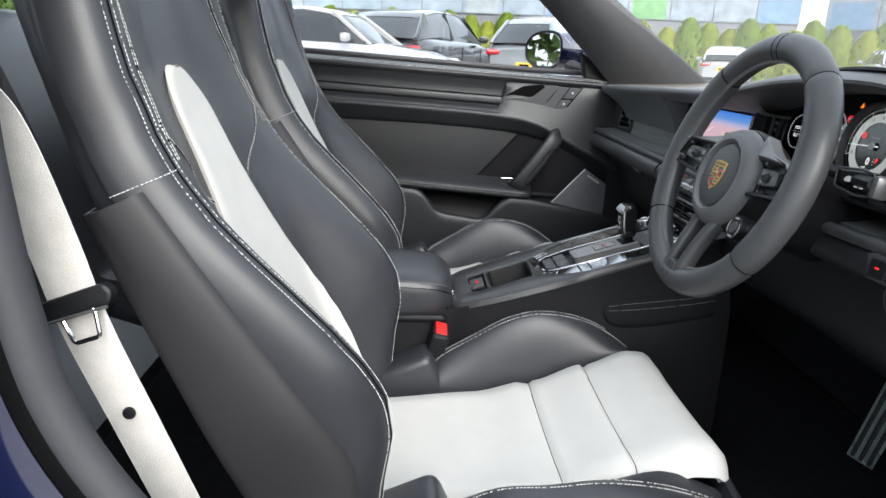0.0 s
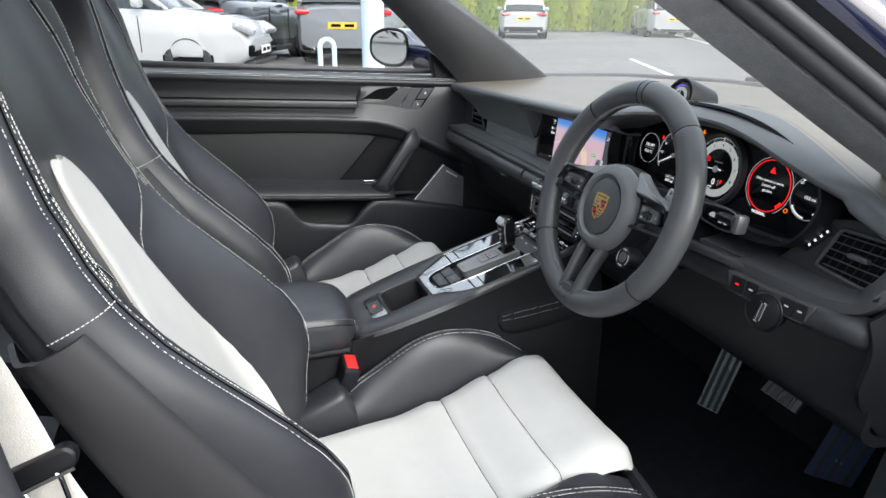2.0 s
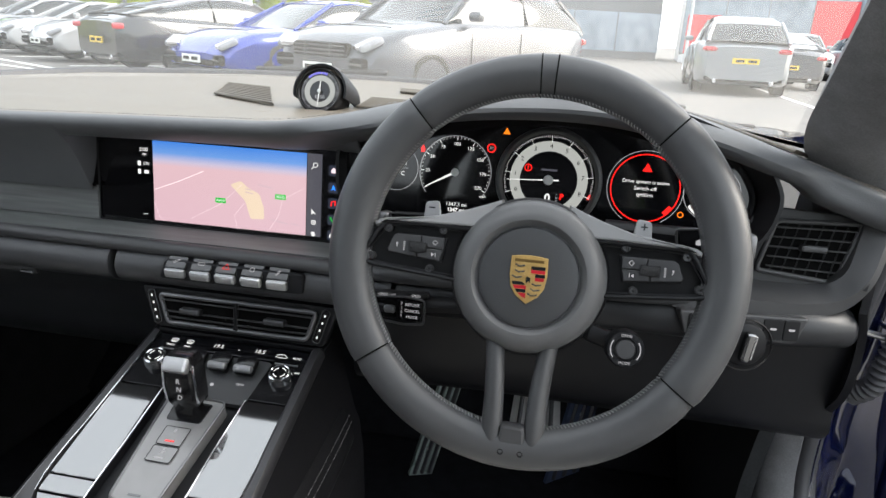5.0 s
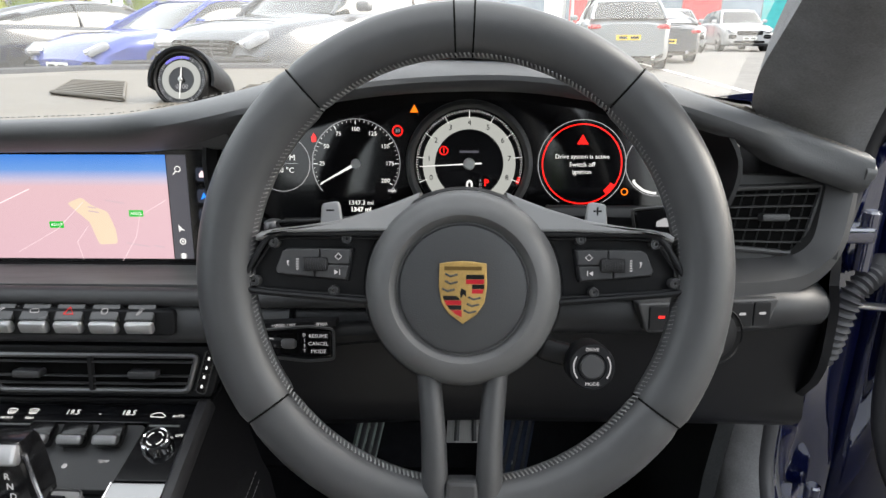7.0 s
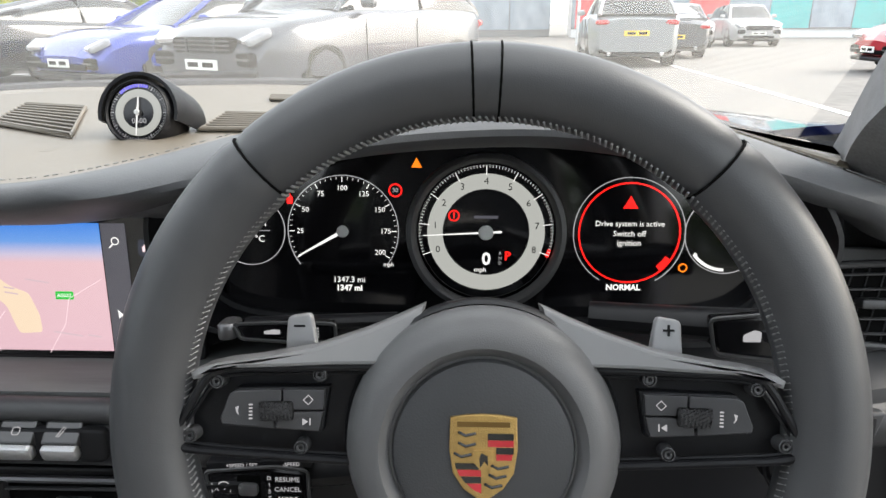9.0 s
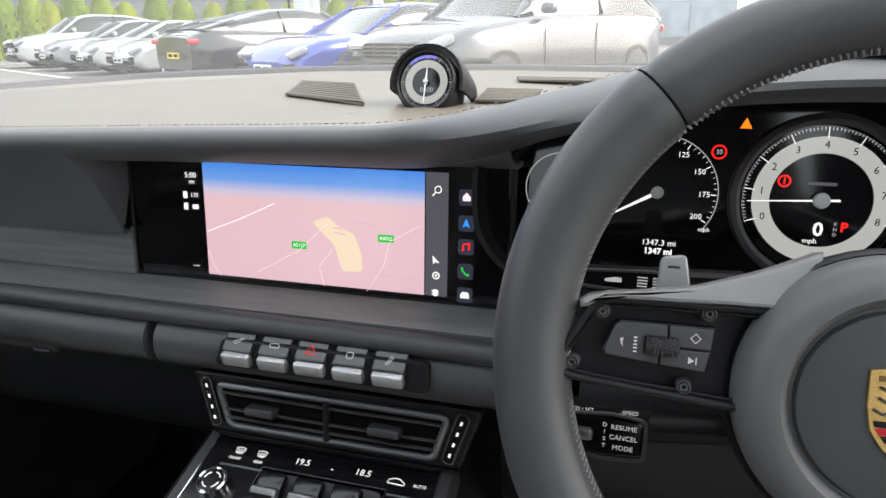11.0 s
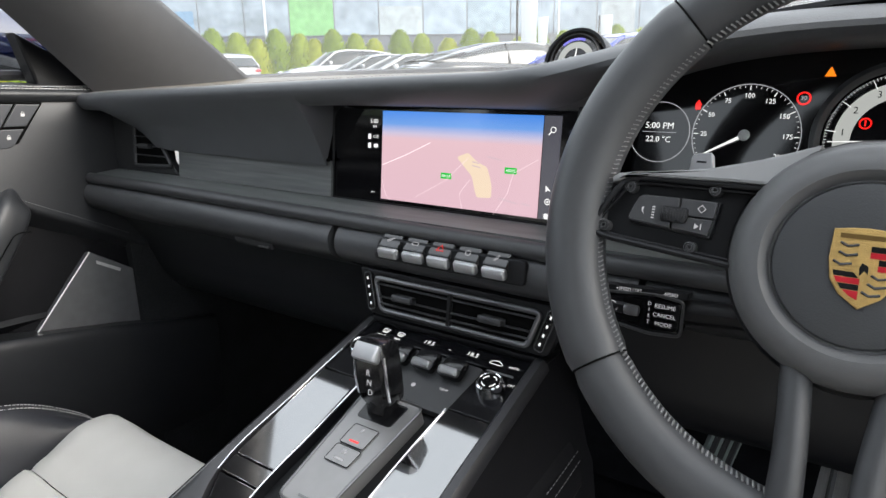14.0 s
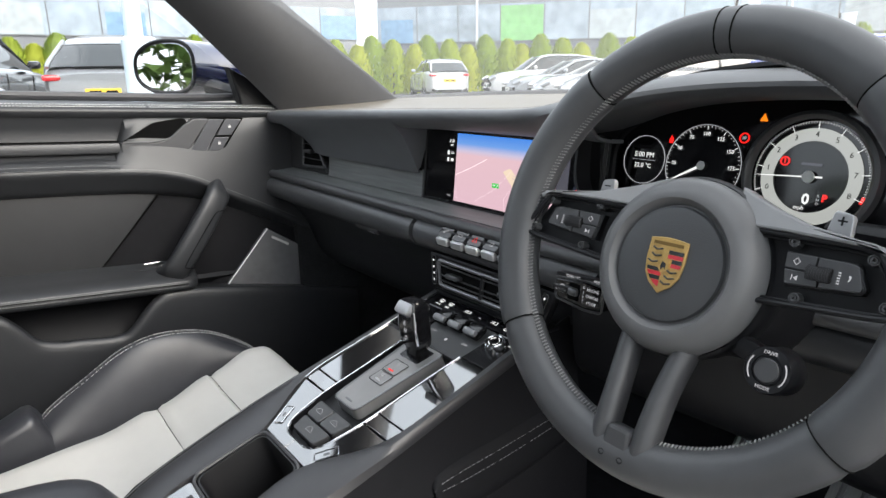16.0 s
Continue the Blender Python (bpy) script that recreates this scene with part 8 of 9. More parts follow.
# stalks behind the wheel
for nm, a, b, txt in (("cruise_stalk", (0.30, 0.078, 0.755), (0.186, 0.066, 0.752), 1), ("wiper_stalk", (0.42, 0.11, 0.845), (0.548, 0.080, 0.850), 0), ("light_stalk", (0.30, 0.115, 0.838), (0.205, 0.105, 0.838), 2)):
    a, b = Vector(a), Vector(b)
    sk_ = thing(nm, "black control stalk with white markings beside the wheel", "control stalk", a, "control stalks")
    part("lever", tube([a, a.lerp(b, 0.4), a.lerp(b, 0.8), b], [0.011, 0.012, 0.014, 0.011] if txt != 2 else [0.006] * 4, 10, flat=0.75), PLASTIC, sk_)
    fmk = axis_frame(a.lerp(b, 0.72) + V(0, -0.013, 0.0), (0, -1, 0.15)) @ Matrix.Diagonal((1, 0.45 if txt == 2 else 1, 1, 1))
    part("face", prism(fillet([(-0.030, 0.009), (0.012, 0.013), (0.031, 0.011), (0.031, -0.012), (0.010, -0.014), (-0.026, -0.010)], 0.004), fmk, 0.016, 0.002), GLOSS_SOFT, sk_, "gloss black key face")
    part("face_edge", tube([fmk @ V(x, y, -0.0005) for x, y in fillet([(-0.031, 0.010), (0.012, 0.014), (0.032, 0.012), (0.032, -0.013), (0.010, -0.015), (-0.027, -0.011)], 0.004)], 0.0012, 6, closed=True), PLASTIC_GREY, sk_, "dark satin edge")
    if txt == 1:
        for i, w in enumerate(("RESUME", "CANCEL", "MODE")):
            writing("word", w, 0.0042, fmk @ Matrix.Translation((0.0195, 0.0062 - 0.0064 * i, 0.0006)), LIT_DIM, sk_, 0.0001)
        for i, ch in enumerate("DIST"):
            writing("word", ch, 0.0036, fmk @ Matrix.Translation((0.0085, 0.0070 - 0.0044 * i, 0.0006)), LIT_DIM, sk_, 0.0001)
        part("top_strip", prism(fillet([(-0.030, 0.0155), (0.034, 0.0185), (0.034, 0.0135), (-0.030, 0.0110)], 0.001), fmk @ Matrix.Translation((0, 0, -0.001)), 0.012, 0.0006), PLASTIC, sk_)
        writing("word", "+SPEED / SET", 0.0034, fmk @ Matrix.Translation((-0.008, 0.0142, -0.0006)) @ pose(0, 0, 0, 0, 0, 2), LIT_DIM, sk_, 0.0001)
        writing("word", "-SPEED", 0.0034, fmk @ Matrix.Translation((0.022, 0.0156, -0.0006)) @ pose(0, 0, 0, 0, 0, 2), LIT_DIM, sk_, 0.0001)
        # Flat black plate drawn as the shade in the well round the roller.
        part("roller_well", prism(round_poly(0.014, 0.017, 0.002, x=-0.004), fmk @ Matrix.Translation((0, 0, 0.0004)), 0.0006), GAP, sk_)
        part("roller", rbox(None, (0.012, 0.008, 0.006), 0.0025, m=fmk @ Matrix.Translation((-0.004, 0, 0.001))), SATIN, sk_)
        part("mark", tube([fmk @ V(-0.019 + 0.0042 * math.cos(a), 0.0042 * math.sin(a), 0.0006) for a in np.linspace(-0.6, 3.6, 10)], 0.0004, 4), LIT_DIM, sk_)
        part("mark", tube([fmk @ V(x, y, 0.0006) for x, y in ((-0.019, -0.001), (-0.0165, 0.0025))], 0.0005, 4), LIT_DIM, sk_)
        part("mark", tube([fmk @ V(-0.0265 + x, y, 0.0006) for x, y in ((0, -0.003), (0, 0.003), (0.003, 0.0))], 0.0004, 4, closed=True), LIT_DIM, sk_)
    else:
        for i in range(4):
            for dx in (0.010, 0.019):
                part("mark", prism(round_poly(0.006, 0.0016, 0.0004, x=dx, y=0.006 - 0.004 * i), fmk @ Matrix.Translation((0, 0, 0.0006)), 0.0003), LIT_DIM, sk_)
        part("mark", prism(fillet([(-0.012, -0.003), (-0.002, -0.003), (-0.002, 0.003), (-0.006, 0.004), (-0.012, 0.001)], 0.001), fmk @ Matrix.Translation((0, 0, 0.0006)), 0.0003), LIT_DIM, sk_)
        part("tip", rbox(None, (0.012, 0.026, 0.020), 0.005, m=fmk @ Matrix.Translation(((0.036 if a.x < b.x else -0.036), -0.001, -0.008))), SATIN, sk_, "satin metal stalk tip")

# ---- dash top: clock, vents, speaker ----
CK = axis_frame((0.016, 0.385, 0.933), (0, -0.95, 0.32))
clock = thing("dash_clock", "round dashboard clock with pale dial in a black hood", "clock", (0.016, 0.39, 0.905))
part("case", lathe([(0.0295, 0.004), (0.0310, 0.006), (0.0335, 0.003), (0.0340, -0.02), (0.030, -0.05), (0, -0.06)], CK, 48), PLASTIC, clock, "black clock case")
part("hood", sheet([[CK @ V(r * math.cos(radians(a)), r * math.sin(radians(a)), z) for a in range(-12, 193, 12)] for r, z in ((0.0370, 0.003), (0.0385, -0.006), (0.0385, -0.03), (0.036, -0.07))], 0.0035), PLASTIC, clock, "black hood over the clock")
part("dial", lathe([(0, 0.0012), (0.0295, 0.0012)], CK, 48), SCREEN_BLACK, clock, "black dial")
part("dial_ring", ring(0, 0, 0.0155, 0.0232, 0.0020, base=CK), LIT_RING, clock, "pale dial ring")
part("ticks", ticks(0, 0, 0.0285, 0, 360, 60, 0.0028, 0.00025, 0.0018, base=CK, every=5, big=0.001), LIT_DIM, clock)
part("sweep", ring(0, 0, 0.0255, 0.0285, 0.0016, a0=70, a1=135, base=CK), glow("lit_violet", (0.10, 0.08, 0.6), 0.42), clock, "violet lit arc")
needle(0, 0, 0.015, 88, 0.0012, clock, 0.004, base=CK)
needle(0, 0, 0.023, 268, 0.0009, clock, 0.005, base=CK)
writing("digits", "0500", 0.0075, CK @ Matrix.Translation((0.001, -0.0085, 0.0022)), LIT_DIM, clock, 0.0001)
pod = [[V(0.016 + x, y, z) for x, z in ((-0.075, 0.902), (-0.060, 0.908), (-0.042, 0.906), (-0.036, 0.899), (0.036, 0.899), (0.042, 0.906), (0.060, 0.908), (0.078, 0.902))] for y in (0.31, 0.36, 0.42, 0.47)]
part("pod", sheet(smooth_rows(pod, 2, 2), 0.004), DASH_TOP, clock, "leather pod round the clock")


def dash_grille(name, corners, n, zt):
    """A slotted grille let into the dash top, between four corners."""
    a, b, c, d = (V(x, y, pad_z(x, y) + 0.0012) for x, y in corners)
    # One flat black face gives the shade between the slats.
    gb_ = bmesh.new()
    gb_.faces.new([gb_.verts.new(p + V(0, 0, 0.0012)) for p in (a, b, c, d)])
    g_ = part(name, gb_, GAP, dash, "black slotted dash grille")
    for i in range(n):
        t = (i + 0.5) / n
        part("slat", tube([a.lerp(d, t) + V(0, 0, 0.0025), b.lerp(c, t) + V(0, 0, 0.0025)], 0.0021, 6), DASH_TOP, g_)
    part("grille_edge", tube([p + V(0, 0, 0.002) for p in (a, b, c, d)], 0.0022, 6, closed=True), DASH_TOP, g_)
    return g_


dash_grille("dash_grille", [(-0.19, 0.455), (-0.055, 0.378), (-0.150, 0.575), (-0.245, 0.60)], 9, 0)
dash_grille("dash_grille", [(0.062, 0.417), (0.129, 0.416), (0.122, 0.52), (0.050, 0.53)], 8, 0)
dash_grille("dash_grille", [(0.554, 0.34), (0.617, 0.222), (0.640, 0.245), (0.556, 0.46)], 9, 0)
dash_grille("defrost_slot", [(0.07, 0.650), (0.53, 0.467), (0.524, 0.510), (0.06, 0.690)], 4, 0)
spk_m = mat("perforated_trim", (0.09, 0.088, 0.084), 0.6, bump=1.0, bump_scale=260)
sg_ = bmesh.new()
sg_.faces.new([sg_.verts.new(p) for p in ((0.572, 0.455, 0.9165), (0.640, 0.26, 0.9165), (0.655, 0.30, 0.9165), (0.58, 0.49, 0.9165))])
bmesh.ops.solidify(sg_, geom=list(sg_.faces), thickness=0.002)
part("speaker_cover", sg_, spk_m, dash, "perforated speaker cover")

# ---- outside ----
ASPHALT = mat("worn_asphalt", (0.152, 0.1444, 0.1349), 0.9, var=0.3, scale=5, bump=0.6, bump_scale=60)
PAINT = mat("road_paint", (0.62, 0.62, 0.60), 0.7, var=0.2, scale=8)
gr = bmesh.new()
bmesh.ops.create_grid(gr, x_segments=8, y_segments=8, size=400, matrix=Matrix.Translation((0, 0, GROUND)))
tagged(part("ground", gr, ASPHALT), "grey worn asphalt car park", "ground", kind="structure")
RF, RR = V(-0.5, -0.866, 0), V(-0.866, 0.5, 0)      # the bays' facing and the row's direction


def line_mark(a, b, w=0.10):
    a, b = Vector(a), Vector(b)
    m = axis_frame(a.lerp(b, 0.5) + V(0, 0, GROUND + 0.006), (0, 0, 1), b - a)
    L = (b - a).length / 2
    return tagged(part("bay_line", prism([(-L, -w / 2), (L, -w / 2), (L, w / 2), (-L, w / 2)], m, 0.004), PAINT), "white painted parking bay line", "road marking", "bay lines", "structure")


R0P = V(-2.50, 6.95, 0)          # middle of the front of the first bay
for i in range(-1, 10):
    p = R0P + RR * (3.2 * i + 1.5)
    line_mark(p - RF * 0.2, p - RF * 5.0)
line_mark(R0P - RR * 4 + RF * 0.35, R0P + RR * 30 + RF * 0.35, 0.12)
for i in range(-2, 7):
    p = V(-9.3, 1.5, 0) + V(0.40, 0.91, 0) * (2.6 * i)
    line_mark(p, p + V(-0.91, 0.41, 0) * 4.8)
line_mark(V(-9.2, -6.0, 0), V(-5.5, 8.0, 0), 0.10)
line_mark(V(4.2, 5.0, 0), V(5.6, 24.0, 0), 0.12)

# parked cars
TYRE = mat("tyre_rubber", (0.02, 0.02, 0.02), 0.8, var=0.2, scale=40)
TINT = mat("dark_car_glass", (0.02, 0.024, 0.026), 0.05, var=0.1, scale=4, coat=0.3)
LAMP = mat("lamp_glass", (0.26, 0.27, 0.29), 0.1, var=0.3, scale=60, coat=0.5)
TAIL = mat("red_lamp", (0.45, 0.01, 0.015), 0.15, var=0.15, scale=30, coat=0.6)
PLATE_Y = mat("yellow_plate", (0.75, 0.50, 0.04), 0.4, var=0.05)
PLATE_W = mat("white_plate", (0.75, 0.75, 0.72), 0.4, var=0.05)
WHEEL_ALU = mat("wheel_alloy", (0.42, 0.42, 0.43), 0.3, metal=0.9, var=0.1)
WHEEL_DARK = mat("dark_wheel_alloy", (0.05, 0.05, 0.055), 0.35, metal=0.6, var=0.1)
PAINTS = {
    "white": mat("white_car_paint", (0.38, 0.385, 0.39), 0.25, var=0.03, scale=6, coat=1.0),
    "black": mat("black_car_paint", (0.012, 0.013, 0.016), 0.22, var=0.05, scale=6, coat=1.0),
    "grey": mat("grey_car_paint", (0.050, 0.055, 0.068), 0.3, metal=0.2, var=0.05, scale=6, coat=1.0),
    "silver": mat("silver_car_paint", (0.24, 0.255, 0.27), 0.3, metal=0.3, var=0.05, scale=6, coat=1.0),
    "blue": mat("bright_blue_paint", (0.015, 0.045, 0.33), 0.25, metal=0.3, var=0.05, scale=6, coat=1.0),
    "red": mat("red_car_paint", (0.45, 0.02, 0.03), 0.25, var=0.05, scale=6, coat=1.0),
}
# outlines: shares of the length from the front; top of body, roof, half width shares
KINDS = {
    "suv": dict(L=4.70, W=1.92, H=1.62, r=0.37, wb=(0.19, 0.80), body=[(0, 0.62), (0.03, 0.82), (0.10, 0.95), (0.26, 1.05), (0.34, 1.08), (0.6, 1.10), (0.85, 1.10), (0.96, 1.08), (1.0, 0.95)], roof=[(0.27, 1.05), (0.42, 1.56), (0.52, 1.62), (0.72, 1.60), (0.86, 1.50), (0.985, 1.08)]),
    "coupe": dict(L=4.52, W=1.85, H=1.30, r=0.34, wb=(0.22, 0.76), body=[(0, 0.45), (0.03, 0.66), (0.10, 0.80), (0.24, 0.86), (0.32, 0.88), (0.6, 0.91), (0.8, 0.93), (0.93, 0.90), (1.0, 0.72)], roof=[(0.26, 0.86), (0.44, 1.25), (0.52, 1.30), (0.62, 1.27), (0.78, 1.10), (0.92, 0.91)]),
    "saloon": dict(L=4.96, W=1.97, H=1.38, r=0.36, wb=(0.19, 0.78), body=[(0, 0.48), (0.03, 0.68), (0.10, 0.82), (0.24, 0.88), (0.32, 0.92), (0.6, 0.95), (0.8, 0.99), (0.95, 0.99), (1.0, 0.85)], roof=[(0.25, 0.88), (0.43, 1.33), (0.53, 1.38), (0.66, 1.34), (0.82, 1.16), (0.95, 1.0)]),
    "hatch": dict(L=4.05, W=1.75, H=1.46, r=0.32, wb=(0.20, 0.83), body=[(0, 0.55), (0.03, 0.75), (0.10, 0.86), (0.25, 0.94), (0.34, 0.96), (0.6, 0.98), (0.85, 0.99), (0.97, 0.96), (1.0, 0.80)], roof=[(0.26, 0.94), (0.42, 1.40), (0.54, 1.46), (0.78, 1.44), (0.92, 1.34), (0.995, 0.98)]),
}


def lin(table, x):
    for a, b in zip(table, table[1:]):
        if x <= b[0]:
            t = max(0, (x - a[0]) / (b[0] - a[0]))
            return a[1] + (b[1] - a[1]) * t
    return table[-1][1]


def wheel_mesh(r, alloy, car, x, s, W):
    m = Matrix(((1, 0, 0, x), (0, 0, s, s * (W / 2 - 0.055)), (0, 1, 0, r), (0, 0, 0, 1)))
    t = part("wheel", lathe([(r * 0.66, 0.0), (r * 0.68, 0.035), (r * 0.80, 0.05), (r * 0.97, 0.035), (r, 0.0), (r, -0.15), (r * 0.95, -0.19), (r * 0.6, -0.19)], m, 32), TYRE, car, "black tyre", local=True)
    part("rim", lathe([(0, 0.008), (r * 0.12, 0.01), (r * 0.14, -0.02), (r * 0.60, -0.07), (r * 0.62, 0.02), (r * 0.68, 0.036), (r * 0.66, 0.0), (r * 0.66, -0.12)], m, 32), WHEEL_DARK, t, "dark rim", local=True)
    sp = bmesh.new()
    for k in range(5):
        a = 2 * math.pi * k / 5 + 0.3
        for d in (-0.13, 0.13):
            tube([m @ V(r * 0.08 * math.cos(a), r * 0.08 * math.sin(a), 0.012), m @ V(r * 0.36 * math.cos(a + d * 0.8), r * 0.36 * math.sin(a + d * 0.8), 0.014), m @ V(r * 0.64 * math.cos(a + d), r * 0.64 * math.sin(a + d), 0.022)], r * 0.045, 5, bm=sp)
    part("spokes", sp, alloy, t, "alloy spokes", local=True)


def car_body(kind, paint, label, alloy=None, roof_paint=None):
    """A parked car at the origin, its front towards -y... built along x, front at x = 0."""
    k = KINDS[kind]
    L, W, H, r = k["L"], k["W"], k["H"], k["r"]
    car = thing("parked_car", label, "car", (0, 0, 0), "parked cars")
    mm = PAINTS[paint]
    xs = sorted(set(list(np.linspace(0, 1, 33)) + [0.012, 0.988]))
    rows = []
    for u in xs:
        hb = lin(k["body"], u)
        e = min(u, 1 - u)
        w = W / 2 * (0.80 + 0.20 * min(1, e / 0.10) ** 0.5)
        zl = 0.20 + 0.12 * max(0, 1 - e / 0.06)
        flare = 0.03 * max(math.exp(-((u - q) * L / 0.45) ** 2) for q in k["wb"])
        rows.append([V(u * L, y, z) for y, z in ((0, zl), (w * 0.82, zl), (w * 0.96, zl + 0.06), (w * 0.985 + flare, 0.46), (w * 0.97 + flare, min(0.62, hb - 0.10)), (w * 0.985 + flare * 0.7, hb - 0.12), (w * 0.93, hb - 0.03), (w * 0.80, hb + 0.005), (w * 0.4, hb + 0.03), (0, hb + 0.035))])
    full = [r_ + [V(p.x, -p.y, p.z) for p in r_[-2:0:-1]] for r_ in rows]
    body = part("body", grid(full, close_u=True, caps=True), mm, car, local=True, angle=50)
    # cabin: glass all round, roof over it
    us = np.linspace(k["roof"][0][0], k["roof"][-1][0], 22)
    gl, rf = [], []
    for u in us:
        hb, hr = lin(k["body"], u) + 0.01, max(lin(k["roof"], u), lin(k["body"], u) + 0.02)
        w = W / 2
        f = (hr - hb) / (H - hb + 0.01)
        q = [(w * 0.86, hb - 0.02), (w * (0.86 - 0.17 * f * 0.5), hb + (hr - hb) * 0.5), (w * (0.86 - 0.22 * f), hr - 0.035), (w * (0.78 - 0.22 * f), hr), (w * 0.3, hr + 0.012), (0, hr + 0.014)]
        gl.append([V(u * L, y, z) for y, z in q] + [V(u * L, -y, z) for y, z in q[-2::-1]])
        if k["roof"][1][0] - 0.02 <= u <= k["roof"][-2][0] + 0.04:
            q2 = [(w * (0.86 - 0.215 * f), hr - 0.055), (w * (0.86 - 0.215 * f) + 0.002, hr - 0.03), (w * (0.79 - 0.22 * f), hr + 0.008), (w * 0.3, hr + 0.022), (0, hr + 0.024)]
            rf.append([V(u * L, y, z) for y, z in q2] + [V(u * L, -y, z) for y, z in q2[-2::-1]])
    i1 = next(i for i, u in enumerate(us) if u >= k["roof"][1][0])
    i2 = max(i for i, u in enumerate(us) if u <= k["roof"][-2][0])
    part("windscreen", grid(gl[:i1 + 1]), TINT, car, "dark windscreen", local=True)
    part("rear_window", grid(gl[i2:]), TINT, car, "dark rear window", local=True)
    part("side_window", grid([r_[:5] for r_ in gl[i1:i2 + 1]]), TINT, car, "dark side window", local=True)
    part("side_window", grid([r_[-5:] for r_ in gl[i1:i2 + 1]]), TINT, car, "dark side window", local=True)
    part("roof", sheet(rf, 0.012), PAINTS[roof_paint or paint], car, local=True)
    for s in (-1, 1):
        for u0, u1 in ((k["roof"][0][0], k["roof"][1][0]), (k["roof"][-1][0], k["roof"][-2][0])):
            pts = []
            for t in np.linspace(0, 1, 7):
                u = u0 + (u1 - u0) * t
                hb, hr = lin(k["body"], u) + 0.01, lin(k["roof"], u)
                f = (hr - hb) / (H - hb + 0.01)
                pts.append(V(u * L, s * W / 2 * (0.83 - 0.20 * f), hr - 0.01))
            part("pillar", tube(pts, 0.035, 6), mm, car, local=True)
        um = (k["roof"][1][0] + k["roof"][-2][0]) / 2
        hb, hr = lin(k["body"], um), lin(k["roof"], um)
        part("pillar", tube([V(um * L, s * W / 2 * 0.865, hb), V(um * L, s * W / 2 * 0.66, hr - 0.03)], 0.028, 6), PLASTIC, car, local=True)
        mx = k["roof"][0][0] + 0.08
        mr = part("door_mirror", rbox((mx * L, s * (W / 2 * 0.93 + 0.10), lin(k["body"], mx) + 0.07), (0.12, 0.20, 0.13), 0.045), mm, car, local=True)
        for q in k["wb"]:
            # The arch is not cut out: a black disc paints its shade behind the wheel.
            part("wheel_arch", lathe([(0, 0), (r * 1.07, 0.0), (r * 1.07, -0.05)], Matrix(((1, 0, 0, q * L), (0, 0, s, s * (W / 2 - 0.012)), (0, 1, 0, r + 0.01), (0, 0, 0, 1))), 28), GAP, car, "flat black disc for the shade in the wheel arch", local=True)
            wheel_mesh(r, alloy or WHEEL_ALU, car, q * L, s, W + 0.03)
        zf = lin(k["body"], 0.05)
        hl = part("headlight", rbox((0.030 * L, s * W * 0.355, zf - 0.075), (0.30, 0.34, 0.10), 0.045, rot=(0, -24, s * 30)), LAMP, car, "clear headlight", local=True)
        part("reflector", rbox((0.020 * L, s * W * 0.345, zf - 0.070), (0.27, 0.20, 0.07), 0.03, rot=(0, -24, s * 30)), CHROME, hl, local=True)
        zr = lin(k["body"], 0.97)
        part("tail_light", rbox((0.982 * L, s * W * 0.335, zr - 0.13), (0.20, 0.44, 0.10), 0.04, rot=(0, 0, -s * 18)), TAIL, car, "red tail light", local=True)
        zi = 0.56 if kind == "suv" else 0.42
        part("side_intake", rbox((0.022, s * W * 0.325, zi), (0.10, W * 0.17, 0.15), 0.03, rot=(0, 0, s * 14)), GAP, car, "black side intake", local=True)
        part("intake_bar", rbox((-0.022, s * W * 0.325, zi), (0.03, W * 0.15, 0.022), 0.008, rot=(0, 0, s * 14)), PLASTIC_GREY, car, local=True)
        um0, um1 = 0.30, 0.78
        part("sill", rbox(((um0 + um1) / 2 * L, s * W * 0.475, 0.25), ((um1 - um0) * L * 0.9, 0.06, 0.10), 0.02), PLASTIC, car, "black sill", local=True)
        for ud in (0.35, 0.58):
            part("door_line", tube([V(ud * L, s * (W / 2 * 0.985 + 0.004), 0.40), V(ud * L, s * (W / 2 * 0.985 + 0.002), lin(k["body"], ud) - 0.10)], 0.006, 4), GAP, car, local=True)
    zp = 0.50 if kind == "suv" else 0.42
    if kind == "suv":
        gr_ = part("grille", rbox((0.030, 0, 0.70), (0.12, W * 0.50, 0.17), 0.04), GAP, car, "black front grille", local=True)
        for z in (0.655, 0.70, 0.745):
            part("grille_bar", rbox((-0.030, 0, z), (0.014, W * 0.47, 0.016), 0.005), PLASTIC_GREY, gr_, local=True)
        for y in (-0.22, 0.22):
            part("grille_bar", rbox((-0.036, y, 0.70), (0.016, 0.035, 0.15), 0.006), PLASTIC_GREY, gr_, local=True)
    part("lower_intake", rbox((0.022, 0, 0.37), (0.10, W * 0.60, 0.09), 0.03), GAP, car, "black lower intake", local=True)
    part("front_lip", rbox((0.030, 0, 0.25), (0.16, W * 0.76, 0.08), 0.03), PLASTIC, car, local=True)
    part("bonnet_edge", tube([V(0.10 * L, y, lin(k["body"], 0.10) + 0.036 - 0.04 * abs(y / W * 2) ** 4) for y in np.linspace(-W * 0.36, W * 0.36, 9)], 0.006, 5), GAP, car, local=True)
    part("rear_wiper" if kind in ("suv", "hatch") else "rear_edge", tube([V(0.985 * L, y, lin(k["body"], 0.97) + 0.03) for y in np.linspace(-W * 0.20, W * 0.20, 5)], 0.012, 6), PLASTIC, car, local=True)
    fp = part("front_plate", rbox((-0.048, 0, zp), (0.012, 0.52, 0.11), 0.004), PLATE_W, car, "white number plate", local=True)
    rp = part("rear_plate", rbox((L + 0.012, 0, 0.70 if kind in ("suv", "hatch") else 0.56), (0.012, 0.52, 0.11), 0.004), PLATE_Y, car, "yellow number plate", local=True)
